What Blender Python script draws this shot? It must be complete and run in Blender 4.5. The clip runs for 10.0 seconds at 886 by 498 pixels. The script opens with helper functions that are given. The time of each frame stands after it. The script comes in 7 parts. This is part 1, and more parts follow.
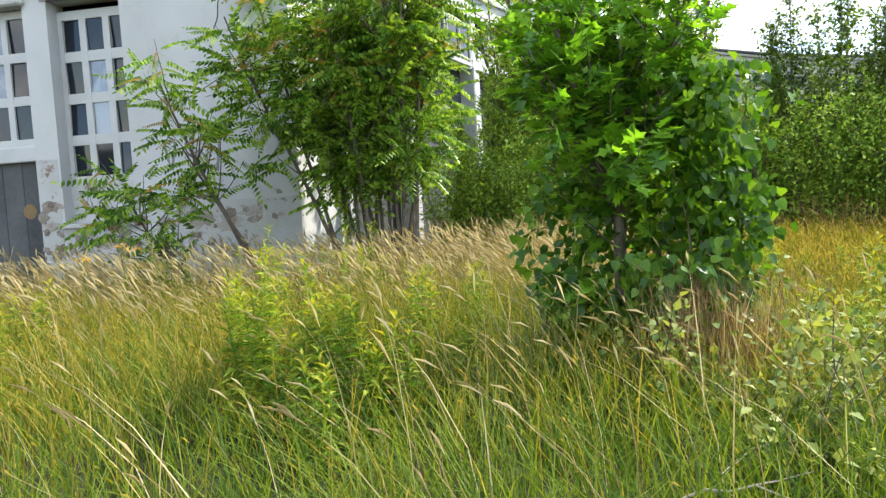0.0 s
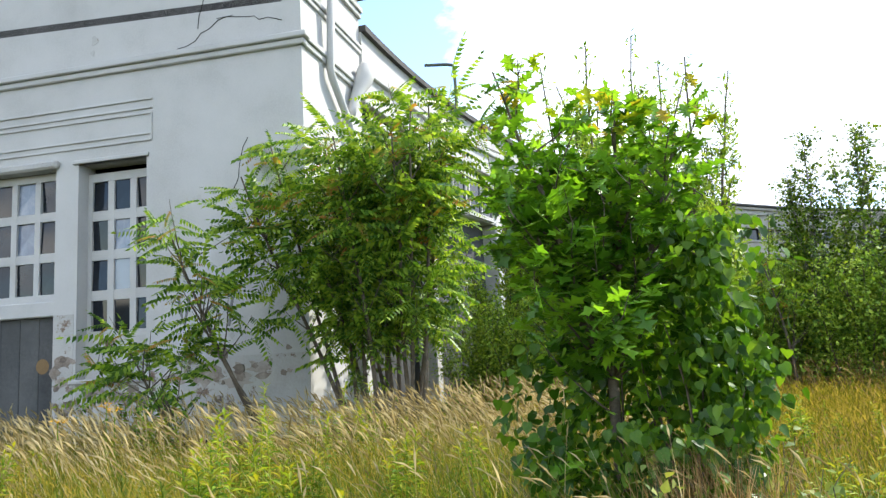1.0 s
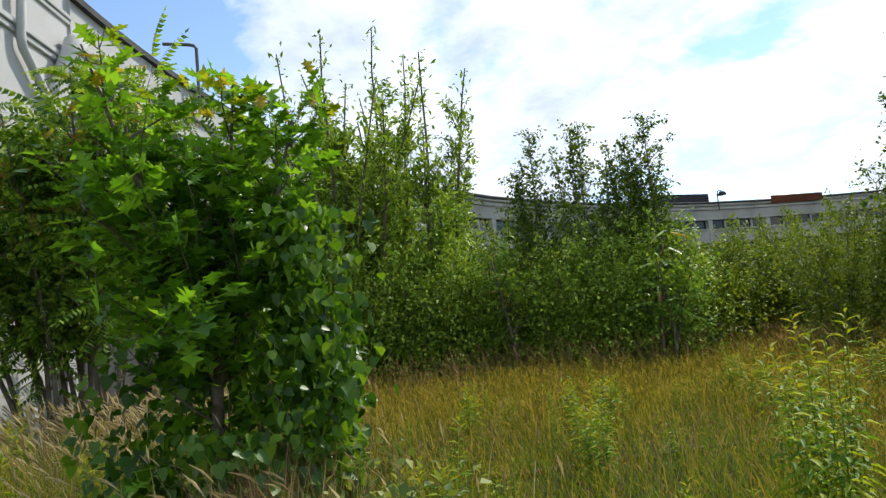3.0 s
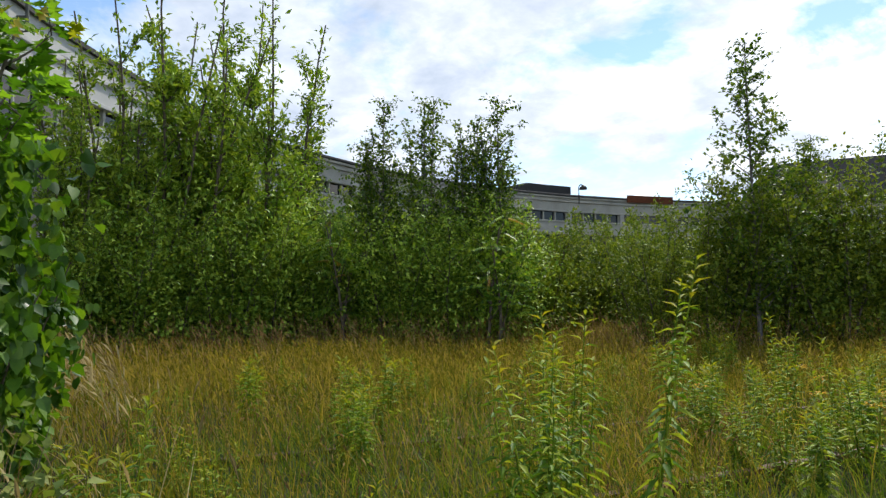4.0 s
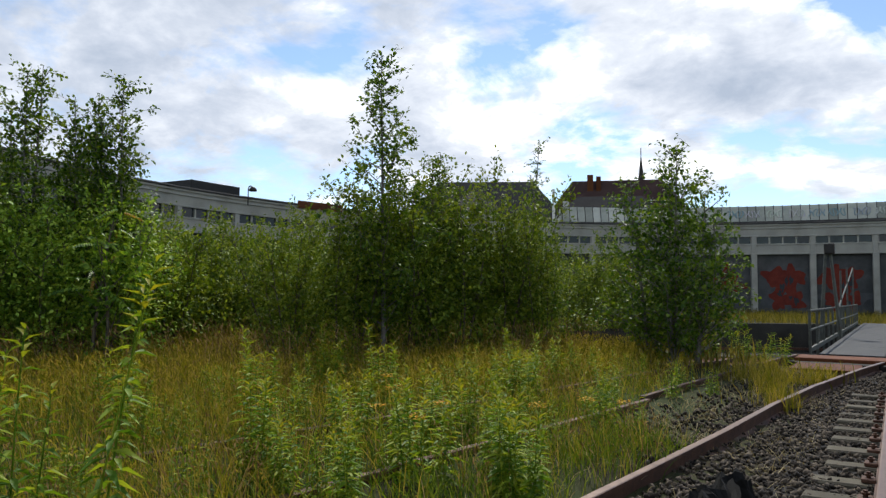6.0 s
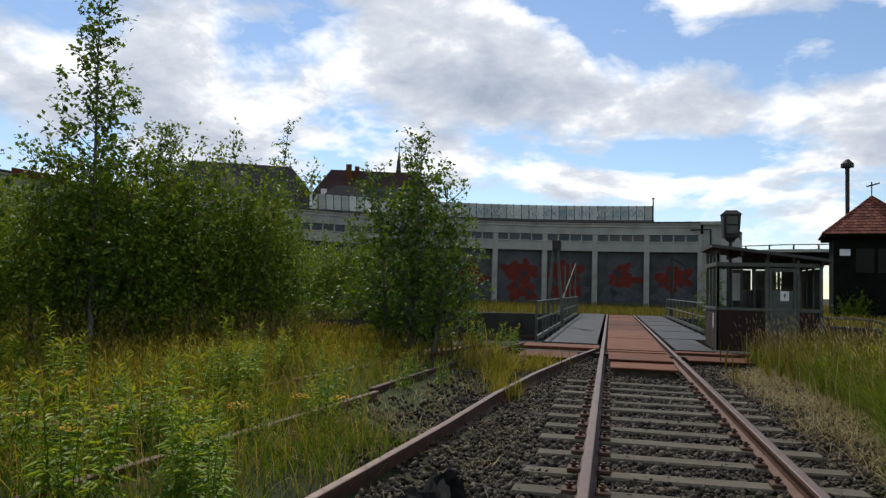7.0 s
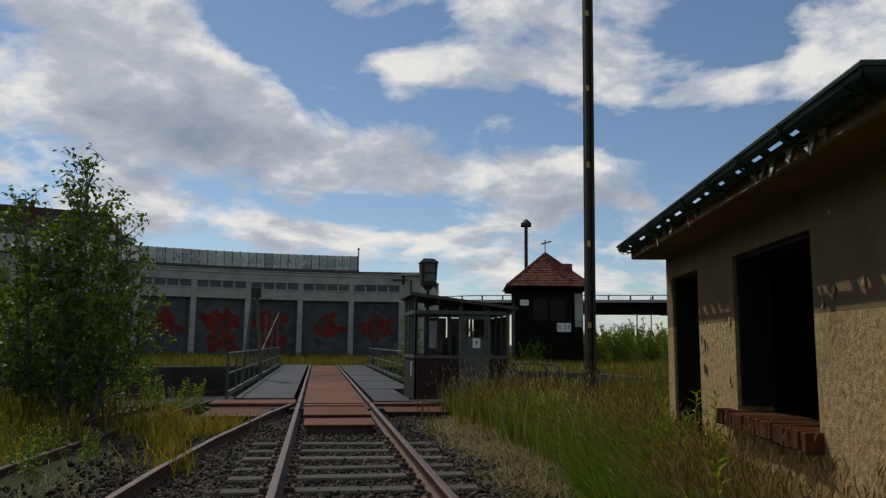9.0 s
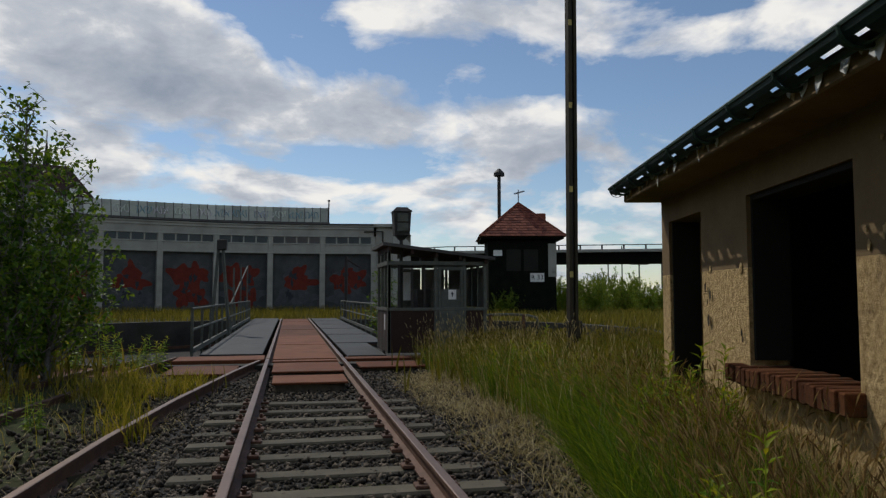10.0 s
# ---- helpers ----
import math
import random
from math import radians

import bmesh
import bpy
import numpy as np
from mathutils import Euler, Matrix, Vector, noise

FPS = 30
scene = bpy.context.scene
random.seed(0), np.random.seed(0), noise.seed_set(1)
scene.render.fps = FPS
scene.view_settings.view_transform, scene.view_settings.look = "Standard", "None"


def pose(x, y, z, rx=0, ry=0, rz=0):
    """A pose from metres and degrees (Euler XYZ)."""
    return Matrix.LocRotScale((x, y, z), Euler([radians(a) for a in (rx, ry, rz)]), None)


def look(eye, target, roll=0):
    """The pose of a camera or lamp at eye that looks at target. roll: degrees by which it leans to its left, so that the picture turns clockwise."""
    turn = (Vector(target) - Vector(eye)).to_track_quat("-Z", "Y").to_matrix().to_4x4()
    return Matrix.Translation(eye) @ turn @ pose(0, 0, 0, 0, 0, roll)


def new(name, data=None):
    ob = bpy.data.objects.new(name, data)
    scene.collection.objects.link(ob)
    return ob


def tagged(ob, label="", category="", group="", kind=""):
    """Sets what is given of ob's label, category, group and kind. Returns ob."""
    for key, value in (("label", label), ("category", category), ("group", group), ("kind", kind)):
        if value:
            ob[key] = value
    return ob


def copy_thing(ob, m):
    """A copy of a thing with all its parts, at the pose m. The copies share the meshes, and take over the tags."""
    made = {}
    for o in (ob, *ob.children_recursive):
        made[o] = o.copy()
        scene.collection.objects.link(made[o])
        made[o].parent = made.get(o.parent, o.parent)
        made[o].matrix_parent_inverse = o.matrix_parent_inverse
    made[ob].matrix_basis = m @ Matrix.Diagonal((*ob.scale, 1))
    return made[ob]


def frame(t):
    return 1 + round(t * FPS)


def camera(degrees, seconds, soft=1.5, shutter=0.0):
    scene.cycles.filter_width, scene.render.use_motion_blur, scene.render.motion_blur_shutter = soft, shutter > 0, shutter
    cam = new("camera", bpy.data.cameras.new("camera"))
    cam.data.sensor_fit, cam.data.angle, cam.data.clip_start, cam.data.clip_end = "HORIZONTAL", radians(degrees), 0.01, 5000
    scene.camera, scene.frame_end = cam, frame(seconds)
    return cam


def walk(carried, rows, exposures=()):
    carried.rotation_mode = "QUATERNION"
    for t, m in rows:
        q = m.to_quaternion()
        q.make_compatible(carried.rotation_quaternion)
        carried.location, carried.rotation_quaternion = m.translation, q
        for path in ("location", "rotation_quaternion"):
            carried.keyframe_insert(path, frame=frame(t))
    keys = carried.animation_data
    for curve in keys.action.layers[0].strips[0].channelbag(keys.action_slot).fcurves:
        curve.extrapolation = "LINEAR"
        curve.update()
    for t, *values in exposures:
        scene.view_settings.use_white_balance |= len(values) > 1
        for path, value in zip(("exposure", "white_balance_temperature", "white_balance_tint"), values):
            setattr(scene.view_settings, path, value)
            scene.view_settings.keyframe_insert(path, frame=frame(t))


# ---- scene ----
cam = camera(62.84, 10.0, soft=1.35)


def aim(x, y, z, yaw, pitch, roll=0):
    a, b = radians(yaw), radians(pitch)
    return look((x, y, z), (x + math.sin(a) * math.cos(b), y + math.cos(a) * math.cos(b), z + math.sin(b)), roll)


walk(cam, [
    (0.0, aim(-0.590, -6.212, 1.404, -80.602, -4.160, -3.268)),
    (0.5, aim(-0.724, -6.025, 1.399, -82.471, 1.802, -1.095)),
    (1.0, aim(-0.811, -5.803, 1.434, -82.675, 8.017, -3.140)),
    (1.5, aim(-0.809, -5.558, 1.411, -83.290, 7.404, -2.764)),
    (2.0, aim(-0.777, -5.178, 1.404, -74.205, 7.398, -3.804)),
    (2.5, aim(-0.828, -4.922, 1.407, -70.057, 3.815, -6.193)),
    (2.7, aim(-0.812, -4.776, 1.408, -68.510, 5.399, -5.367)),
    (3.8, aim(-0.826, -3.918, 1.412, -61.033, 3.830, -3.965)),
    (4.0, aim(-0.818, -3.725, 1.409, -56.844, 3.291, -0.439)),
    (4.5, aim(-0.754, -3.379, 1.429, -52.228, 2.013, -1.946)),
    (5.0, aim(-0.665, -3.208, 1.438, -41.918, 2.547, 0.212)),
    (5.2, aim(-0.632, -3.127, 1.428, -39.842, 2.849, -0.030)),
    (6.3, aim(-0.635, -2.332, 1.426, -27.326, 2.666, 1.519)),
    (6.5, aim(-0.618, -2.160, 1.429, -23.305, 1.292, 2.220)),
    (7.0, aim(-0.602, -1.831, 1.410, -13.058, 3.084, 1.586)),
    (7.5, aim(-0.544, -1.570, 1.435, -6.085, 3.816, -0.275)),
    (8.0, aim(-0.470, -1.300, 1.439, 0.207, 7.408, 2.107)),
    (8.5, aim(-0.450, -1.058, 1.432, 1.346, 7.052, 3.071)),
    (9.0, aim(-0.413, -0.716, 1.411, 9.683, 7.466, 0.671)),
    (9.5, aim(-0.417, -0.371, 1.438, 12.387, 5.950, 0.609)),
    (10.0, aim(-0.342, 0.000, 1.421, 11.959, 3.664, -0.073)),
], [(0, 1.75), (0.5, 1.7), (1, 1.5), (1.5, 1.15), (2, 0.8), (2.5, 0.65), (4, 0.35), (5, 0.25), (6.5, -0.15), (7, -0.3), (7.5, -0.58), (8.5, -0.88), (9, -0.95), (9.5, -1.0), (10, -0.82)])

# ---- sky, sun ----
SUN_AZ, SUN_EL = -26.0, 47.0
world = bpy.data.worlds.new("sky")
scene.world = world
world.use_nodes = True
wn, wl = world.node_tree.nodes, world.node_tree.links
wn.clear()
w_out = wn.new("ShaderNodeOutputWorld")
w_bg = wn.new("ShaderNodeBackground")
w_sky = wn.new("ShaderNodeTexSky")
w_sky.sky_type, w_sky.sun_disc = "NISHITA", False
w_sky.sun_elevation, w_sky.sun_rotation = radians(SUN_EL), radians(SUN_AZ)
w_sky.air_density, w_sky.dust_density, w_sky.ozone_density = 1.0, 0.1, 3.0
w_co = wn.new("ShaderNodeTexCoord")
w_sep = wn.new("ShaderNodeSeparateXYZ")
wl.new(w_co.outputs["Generated"], w_sep.inputs[0])


def wmath(op, a, b=None, clamp=False):
    n = wn.new("ShaderNodeMath")
    n.operation, n.use_clamp = op, clamp
    for k, v in enumerate((a, b)):
        if v is None:
            continue
        if isinstance(v, (int, float)):
            n.inputs[k].default_value = v
        else:
            wl.new(v, n.inputs[k])
    return n.outputs[0]


# clouds lie on a flat layer: the direction divided by its height
w_h = wmath("ADD", wmath("MAXIMUM", w_sep.outputs[2], 0.0), 0.30)
w_vec = wn.new("ShaderNodeCombineXYZ")
wl.new(wmath("DIVIDE", w_sep.outputs[0], w_h), w_vec.inputs[0])
wl.new(wmath("DIVIDE", w_sep.outputs[1], w_h), w_vec.inputs[1])


def wnoise(vec, scale, detail, rough, offset):
    m = wn.new("ShaderNodeMapping")
    m.inputs["Location"].default_value = offset
    wl.new(vec, m.inputs[0])
    n = wn.new("ShaderNodeTexNoise")
    n.inputs["Scale"].default_value, n.inputs["Detail"].default_value, n.inputs["Roughness"].default_value = scale, detail, rough
    n.inputs["Distortion"].default_value = 0.25
    wl.new(m.outputs[0], n.inputs["Vector"])
    return n.outputs["Fac"]


def wramp(fac, stops):
    r = wn.new("ShaderNodeValToRGB")
    e = r.color_ramp.elements
    while len(e) < len(stops):
        e.new(0.5)
    for k, (pos, col) in enumerate(stops):
        e[k].position, e[k].color = pos, (*col, 1)
    wl.new(fac, r.inputs[0])
    return r.outputs[0]


# where the cloud is thicker (+) or torn open (-): bearing, height over the horizon, half widths, amount
w_az = wmath("MULTIPLY", wmath("ARCTAN2", w_sep.outputs[0], w_sep.outputs[1]), 57.3)
w_el = wmath("MULTIPLY", wmath("ARCSINE", w_sep.outputs[2]), 57.3)
CLOUD_BANKS = (
    (-3, 22.5, 5, 2.2, -0.15), (9, 18.2, 8, 1.9, -0.17), (25, 15.6, 9, 2.2, -0.17), (5, 10.4, 4, 1.1, -0.12),
    (-49, 10.0, 6, 1.6, -0.12), (-86, 25, 6, 5, -0.16), (-17, 20.5, 9, 4.5, 0.13), (-8, 15.2, 9, 2.3, 0.14),
    (6, 13.3, 6, 1.6, 0.14), (17.5, 11.8, 4, 2.0, 0.12), (-2.5, 7.6, 6, 1.2, 0.12), (16, 8.0, 14, 1.8, 0.10),
    (7.5, 21.7, 3, 1.0, 0.16), (20, 21.5, 5, 1.8, 0.14), (32, 19.8, 6, 1.9, 0.14), (-62, 15, 26, 12, 0.125), (-33, 14, 10, 7, 0.12))
w_bias = None
for c_az, c_el, c_wa, c_we, c_amt in CLOUD_BANKS:
    du = wmath("DIVIDE", wmath("SUBTRACT", w_az, c_az), c_wa)
    dv = wmath("DIVIDE", wmath("SUBTRACT", w_el, c_el), c_we)
    g1 = wmath("POWER", 2.718, wmath("MULTIPLY", wmath("ADD", wmath("MULTIPLY", du, du), wmath("MULTIPLY", dv, dv)), -1.0))
    g1 = wmath("MULTIPLY", g1, c_amt)
    w_bias = g1 if w_bias is None else wmath("ADD", w_bias, g1)

# a broad grey deck in the west
du = wmath("DIVIDE", wmath("ADD", w_az, 62.0), 32.0)
w_grey = wmath("MULTIPLY", wmath("POWER", 2.718, wmath("MULTIPLY", wmath("MULTIPLY", du, du), -1.0)), 0.11)
CLOUD_OFF = (5.3, 2.9, 0.0)
# the same layer a step nearer the sun: thick there means a shaded base here
w_toward = wn.new("ShaderNodeMix")
w_toward.data_type = "VECTOR"
w_toward.inputs[0].default_value = 0.12
wl.new(w_vec.outputs[0], w_toward.inputs[4])
w_toward.inputs[5].default_value = (-0.29, 0.595, 0.0)
w_big = wnoise(w_vec.outputs[0], 2.3, 12, 0.58, CLOUD_OFF)
w_up = wnoise(w_toward.outputs[1], 2.3, 7, 0.55, CLOUD_OFF)
w_fine = wnoise(w_vec.outputs[0], 6.5, 8, 0.6, (CLOUD_OFF[0] + 0.13, CLOUD_OFF[1] + 0.32, 0.4))
w_thick = wmath("ADD", w_big, wmath("SUBTRACT", w_bias, 0.012))
w_shade = wmath("ADD", wmath("ADD", wmath("MULTIPLY", w_up, 0.60), wmath("MULTIPLY", w_fine, 0.40)), wmath("ADD", w_grey, wmath("MULTIPLY", w_bias, 0.26)))
w_mask = wramp(w_thick, [(0.465, (0, 0, 0)), (0.515, (0.5, 0.5, 0.5)), (0.575, (1, 1, 1))])
w_cloud = wramp(w_shade, [(0.445, (1.13, 1.11, 1.07)), (0.495, (0.95, 0.96, 0.98)), (0.550, (0.66, 0.70, 0.77)), (0.63, (0.50, 0.55, 0.64)), (0.73, (0.36, 0.42, 0.52))])
w_cs = wn.new("ShaderNodeVectorMath")
w_cs.operation = "SCALE"
w_cs.inputs["Scale"].default_value = 16.0
wl.new(w_cloud, w_cs.inputs[0])
w_mix = wn.new("ShaderNodeMix")
w_mix.data_type = "RGBA"
wl.new(w_mask, w_mix.inputs[0])
w_hs = wn.new("ShaderNodeHueSaturation")
w_hs.inputs["Saturation"].default_value, w_hs.inputs["Value"].default_value = 0.98, 1.75
wl.new(w_sky.outputs[0], w_hs.inputs["Color"])
wl.new(w_hs.outputs[0], w_mix.inputs[6])
wl.new(w_cs.outputs[0], w_mix.inputs[7])
wl.new(w_mix.outputs[2], w_bg.inputs[0])
w_bg.inputs[1].default_value = 0.085
wl.new(w_bg.outputs[0], w_out.inputs[0])

sun_data = bpy.data.lights.new("sun", "SUN")
sun_data.energy, sun_data.angle, sun_data.color = 3.7, radians(0.6), (1.0, 0.95, 0.86)
sun = new("sun", sun_data)
a, b = radians(SUN_AZ), radians(SUN_EL)
sun.matrix_world = look((math.sin(a) * math.cos(b) * 60, math.cos(a) * math.cos(b) * 60, math.sin(b) * 60), (0, 0, 0))


# ---- materials ----
def material(name, stops, rough=0.8, scale=4.0, fine=40.0, bump=0.3, metal=0.0, spec=0.3, stain=None, stain_at=(0.55, 0.7), stain_scale=0.8, island=0.0, obj=0.0, bump_dist=0.01):
    """Colour from two scales of noise over a ramp, stains of a second colour, relief from the fine noise."""
    m = bpy.data.materials.new(name)
    m.use_nodes = True
    n, l = m.node_tree.nodes, m.node_tree.links
    p = n["Principled BSDF"]
    p.inputs["Roughness"].default_value, p.inputs["Metallic"].default_value = rough, metal
    p.inputs["Specular IOR Level"].default_value = spec
    co = n.new("ShaderNodeTexCoord")

    def tex(sc, detail=6, r=0.6):
        t = n.new("ShaderNodeTexNoise")
        t.inputs["Scale"].default_value, t.inputs["Detail"].default_value, t.inputs["Roughness"].default_value = sc, detail, r
        l.new(co.outputs["Object"], t.inputs["Vector"])
        return t.outputs["Fac"]

    def calc(op, x, y):
        c = n.new("ShaderNodeMath")
        c.operation = op
        for k, v in enumerate((x, y)):
            if isinstance(v, (int, float)):
                c.inputs[k].default_value = v
            else:
                l.new(v, c.inputs[k])
        return c.outputs[0]

    coarse, small = tex(scale), tex(fine, 8, 0.7)
    f = calc("ADD", calc("MULTIPLY", coarse, 0.65), calc("MULTIPLY", small, 0.35))
    if island:
        g = n.new("ShaderNodeNewGeometry")
        f = calc("ADD", f, calc("MULTIPLY", calc("SUBTRACT", g.outputs["Random Per Island"], 0.5), island))
    if obj:
        o = n.new("ShaderNodeObjectInfo")
        f = calc("ADD", f, calc("MULTIPLY", calc("SUBTRACT", o.outputs["Random"], 0.5), obj))
    ramp = n.new("ShaderNodeValToRGB")
    e = ramp.color_ramp.elements
    while len(e) < len(stops):
        e.new(0.5)
    for k, c in enumerate(stops):
        e[k].position, e[k].color = 0.3 + 0.4 * k / max(1, len(stops) - 1), (*c, 1)
    l.new(f, ramp.inputs[0])
    col = ramp.outputs[0]
    if stain:
        sm = n.new("ShaderNodeMapRange")
        sm.inputs["From Min"].default_value, sm.inputs["From Max"].default_value = stain_at
        st = calc("ADD", calc("MULTIPLY", tex(stain_scale, 8, 0.65), 0.8), calc("MULTIPLY", small, 0.2))
        l.new(st, sm.inputs["Value"])
        mx = n.new("ShaderNodeMix")
        mx.data_type = "RGBA"
        l.new(sm.outputs[0], mx.inputs[0])
        l.new(col, mx.inputs[6])
        mx.inputs[7].default_value = (*stain, 1)
        col = mx.outputs[2]
    l.new(col, p.inputs["Base Color"])
    if bump:
        bp = n.new("ShaderNodeBump")
        bp.inputs["Strength"].default_value, bp.inputs["Distance"].default_value = bump, bump_dist
        l.new(f, bp.inputs["Height"])
        l.new(bp.outputs[0], p.inputs["Normal"])
    return m


def leaf_material(name, stops, rough=0.45, through_share=0.4, sc=1.2, island=0.65, warm=(1.25, 1.15, 0.5), gloss=0.22):
    """Thin leaves: colour by leaf and by clump, some of the light passing through."""
    m = material(name, stops, rough + 0.12, sc, 60.0, 0.0, spec=gloss, island=island)
    n, l = m.node_tree.nodes, m.node_tree.links
    p = n["Principled BSDF"]
    src = p.inputs["Base Color"].links[0].from_socket
    t = n.new("ShaderNodeBsdfTranslucent")
    tint = n.new("ShaderNodeMix")
    tint.data_type, tint.blend_type = "RGBA", "MULTIPLY"
    tint.inputs[0].default_value = 1.0
    tint.inputs[7].default_value = (*warm, 1)
    l.new(src, tint.inputs[6])
    l.new(tint.outputs[2], t.inputs[0])
    mix = n.new("ShaderNodeMixShader")
    mix.inputs[0].default_value = through_share
    l.new(p.outputs[0], mix.inputs[1])
    l.new(t.outputs[0], mix.inputs[2])
    l.new(mix.outputs[0], n["Material Output"].inputs[0])
    return m


def glass_material(name, tint=(0.006, 0.008, 0.011), rough=0.04):
    m = material(name, [tint, tuple(c * 2.5 for c in tint)], rough, 1.5, 14.0, 0.03, spec=0.35)
    return m


M = {}
M["soil"] = material("soil", [(0.020, 0.015, 0.009), (0.040, 0.031, 0.018), (0.060, 0.048, 0.028)], 0.95, 0.7, 20, 0.8, bump_dist=0.04, spec=0.1, stain=(0.04, 0.055, 0.018), stain_at=(0.42, 0.6), stain_scale=0.35)
M["gravel_bed"] = material("gravel_bed", [(0.009, 0.008, 0.007), (0.023, 0.021, 0.019), (0.042, 0.038, 0.034)], 0.95, 8, 55, 1.0, bump_dist=0.03)
M["stone"] = material("ballast_stone", [(0.012, 0.009, 0.006), (0.036, 0.028, 0.020), (0.110, 0.087, 0.062)], 0.9, 20, 90, 0.4, island=0.75)
M["wall_white"] = material("white_render", [(0.364, 0.360, 0.340), (0.436, 0.434, 0.416), (0.473, 0.472, 0.455)], 0.9, 0.9, 30, 0.25, stain=(0.36, 0.33, 0.28), stain_at=(0.62, 0.78), stain_scale=0.9)
M["wall_flaked"] = material("flaked_render", [(0.303, 0.298, 0.273), (0.400, 0.394, 0.370), (0.436, 0.431, 0.412)], 0.9, 1.2, 30, 0.5, stain=(0.17, 0.12, 0.085), stain_at=(0.555, 0.6), stain_scale=2.2)
M["plaster_old"] = material("weathered_concrete", [(0.208, 0.204, 0.176), (0.320, 0.312, 0.272), (0.400, 0.392, 0.344)], 0.92, 0.6, 25, 0.3, stain=(0.10, 0.085, 0.06), stain_at=(0.58, 0.75), stain_scale=0.7)
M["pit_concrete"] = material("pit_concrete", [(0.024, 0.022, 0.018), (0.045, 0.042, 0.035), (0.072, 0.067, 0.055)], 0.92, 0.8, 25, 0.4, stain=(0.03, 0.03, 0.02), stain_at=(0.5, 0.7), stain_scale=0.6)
M["plinth"] = material("grey_plinth", [(0.30, 0.29, 0.26), (0.42, 0.41, 0.37), (0.5, 0.49, 0.45)], 0.9, 1.5, 30, 0.4, stain=(0.16, 0.14, 0.11), stain_at=(0.55, 0.7), stain_scale=1.2)
M["concrete"] = material("concrete", [(0.046, 0.040, 0.027), (0.080, 0.070, 0.048), (0.120, 0.105, 0.073)], 0.9, 3, 45, 0.5, stain=(0.09, 0.075, 0.05), stain_at=(0.6, 0.75), stain_scale=2.0, obj=0.25)
M["rust"] = material("rusty_steel", [(0.033, 0.015, 0.009), (0.090, 0.039, 0.021), (0.138, 0.069, 0.042)], 0.75, 5, 60, 0.4, spec=0.4, obj=0.2)
M["rust_plate"] = material("rust_plate", [(0.062, 0.018, 0.007), (0.122, 0.038, 0.015), (0.175, 0.064, 0.028)], 0.8, 1.6, 35, 0.3, spec=0.2, stain=(0.075, 0.038, 0.022), stain_at=(0.55, 0.75), stain_scale=1.2, obj=0.3)
M["rail_top"] = material("rail_head", [(0.070, 0.034, 0.022), (0.128, 0.074, 0.050), (0.176, 0.112, 0.080)], 0.45, 3, 50, 0.1, metal=0.35, spec=0.5)
M["deck"] = material("grey_deck", [(0.011, 0.012, 0.013), (0.022, 0.024, 0.025), (0.040, 0.042, 0.044)], 0.7, 1.2, 30, 0.3, stain=(0.06, 0.05, 0.045), stain_at=(0.55, 0.7), stain_scale=0.9)
M["grey_paint"] = material("flaked_grey_paint", [(0.046, 0.052, 0.042), (0.084, 0.091, 0.076), (0.130, 0.138, 0.116)], 0.7, 4, 40, 0.3, stain=(0.09, 0.05, 0.03), stain_at=(0.6, 0.68), stain_scale=3.0)
M["brown_panel"] = material("brown_panel", [(0.015, 0.007, 0.004), (0.027, 0.012, 0.008), (0.039, 0.018, 0.012)], 0.7, 2.5, 40, 0.3)
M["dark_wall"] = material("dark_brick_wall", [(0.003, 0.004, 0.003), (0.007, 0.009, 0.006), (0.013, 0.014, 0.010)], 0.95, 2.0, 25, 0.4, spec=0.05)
M["tile"] = material("clay_tile", [(0.083, 0.019, 0.011), (0.149, 0.039, 0.022), (0.198, 0.061, 0.036)], 0.8, 6, 40, 0.3, obj=0.5)
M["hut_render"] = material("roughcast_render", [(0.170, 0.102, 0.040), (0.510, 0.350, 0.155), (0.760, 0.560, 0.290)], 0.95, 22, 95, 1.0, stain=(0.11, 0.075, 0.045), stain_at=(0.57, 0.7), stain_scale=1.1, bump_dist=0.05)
# smooth coat, its brown lowered for the shade under the eave
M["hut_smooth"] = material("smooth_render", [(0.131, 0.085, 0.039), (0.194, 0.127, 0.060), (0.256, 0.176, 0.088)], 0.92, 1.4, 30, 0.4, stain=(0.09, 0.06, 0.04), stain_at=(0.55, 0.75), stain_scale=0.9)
M["brick"] = material("sill_brick", [(0.048, 0.018, 0.008), (0.105, 0.038, 0.015), (0.165, 0.070, 0.028)], 0.95, 9, 60, 0.8, spec=0.1, stain=(0.03, 0.026, 0.018), stain_at=(0.5, 0.65), stain_scale=9.0, obj=0.2, bump_dist=0.02)
M["gutter"] = material("green_gutter", [(0.012, 0.028, 0.018), (0.022, 0.05, 0.032), (0.05, 0.075, 0.05)], 0.5, 4, 40, 0.3, stain=(0.28, 0.27, 0.22), stain_at=(0.66, 0.7), stain_scale=4.0)
# near-black, so unlit rooms keep their shade in the colour; also chips, linings
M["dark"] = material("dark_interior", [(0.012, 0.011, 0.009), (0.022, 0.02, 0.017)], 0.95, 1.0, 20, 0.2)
M["bare_brick"] = material("bare_brick", [(0.13, 0.105, 0.085), (0.22, 0.185, 0.15), (0.34, 0.31, 0.27)], 0.92, 5, 30, 0.5, obj=0.4)
M["dusty_glass"] = material("dusty_glass", [(0.05, 0.055, 0.045), (0.10, 0.105, 0.09), (0.17, 0.175, 0.15)], 0.3, 2, 18, 0.1, obj=0.5)
# sky light seen through some panes is put into this pale blue colour
M["daylight_glass"] = material("bluish_dusty_glass", [(0.05, 0.07, 0.11), (0.12, 0.15, 0.2), (0.26, 0.29, 0.33)], 0.15, 2.2, 14, 0.1, spec=0.6, obj=0.7)
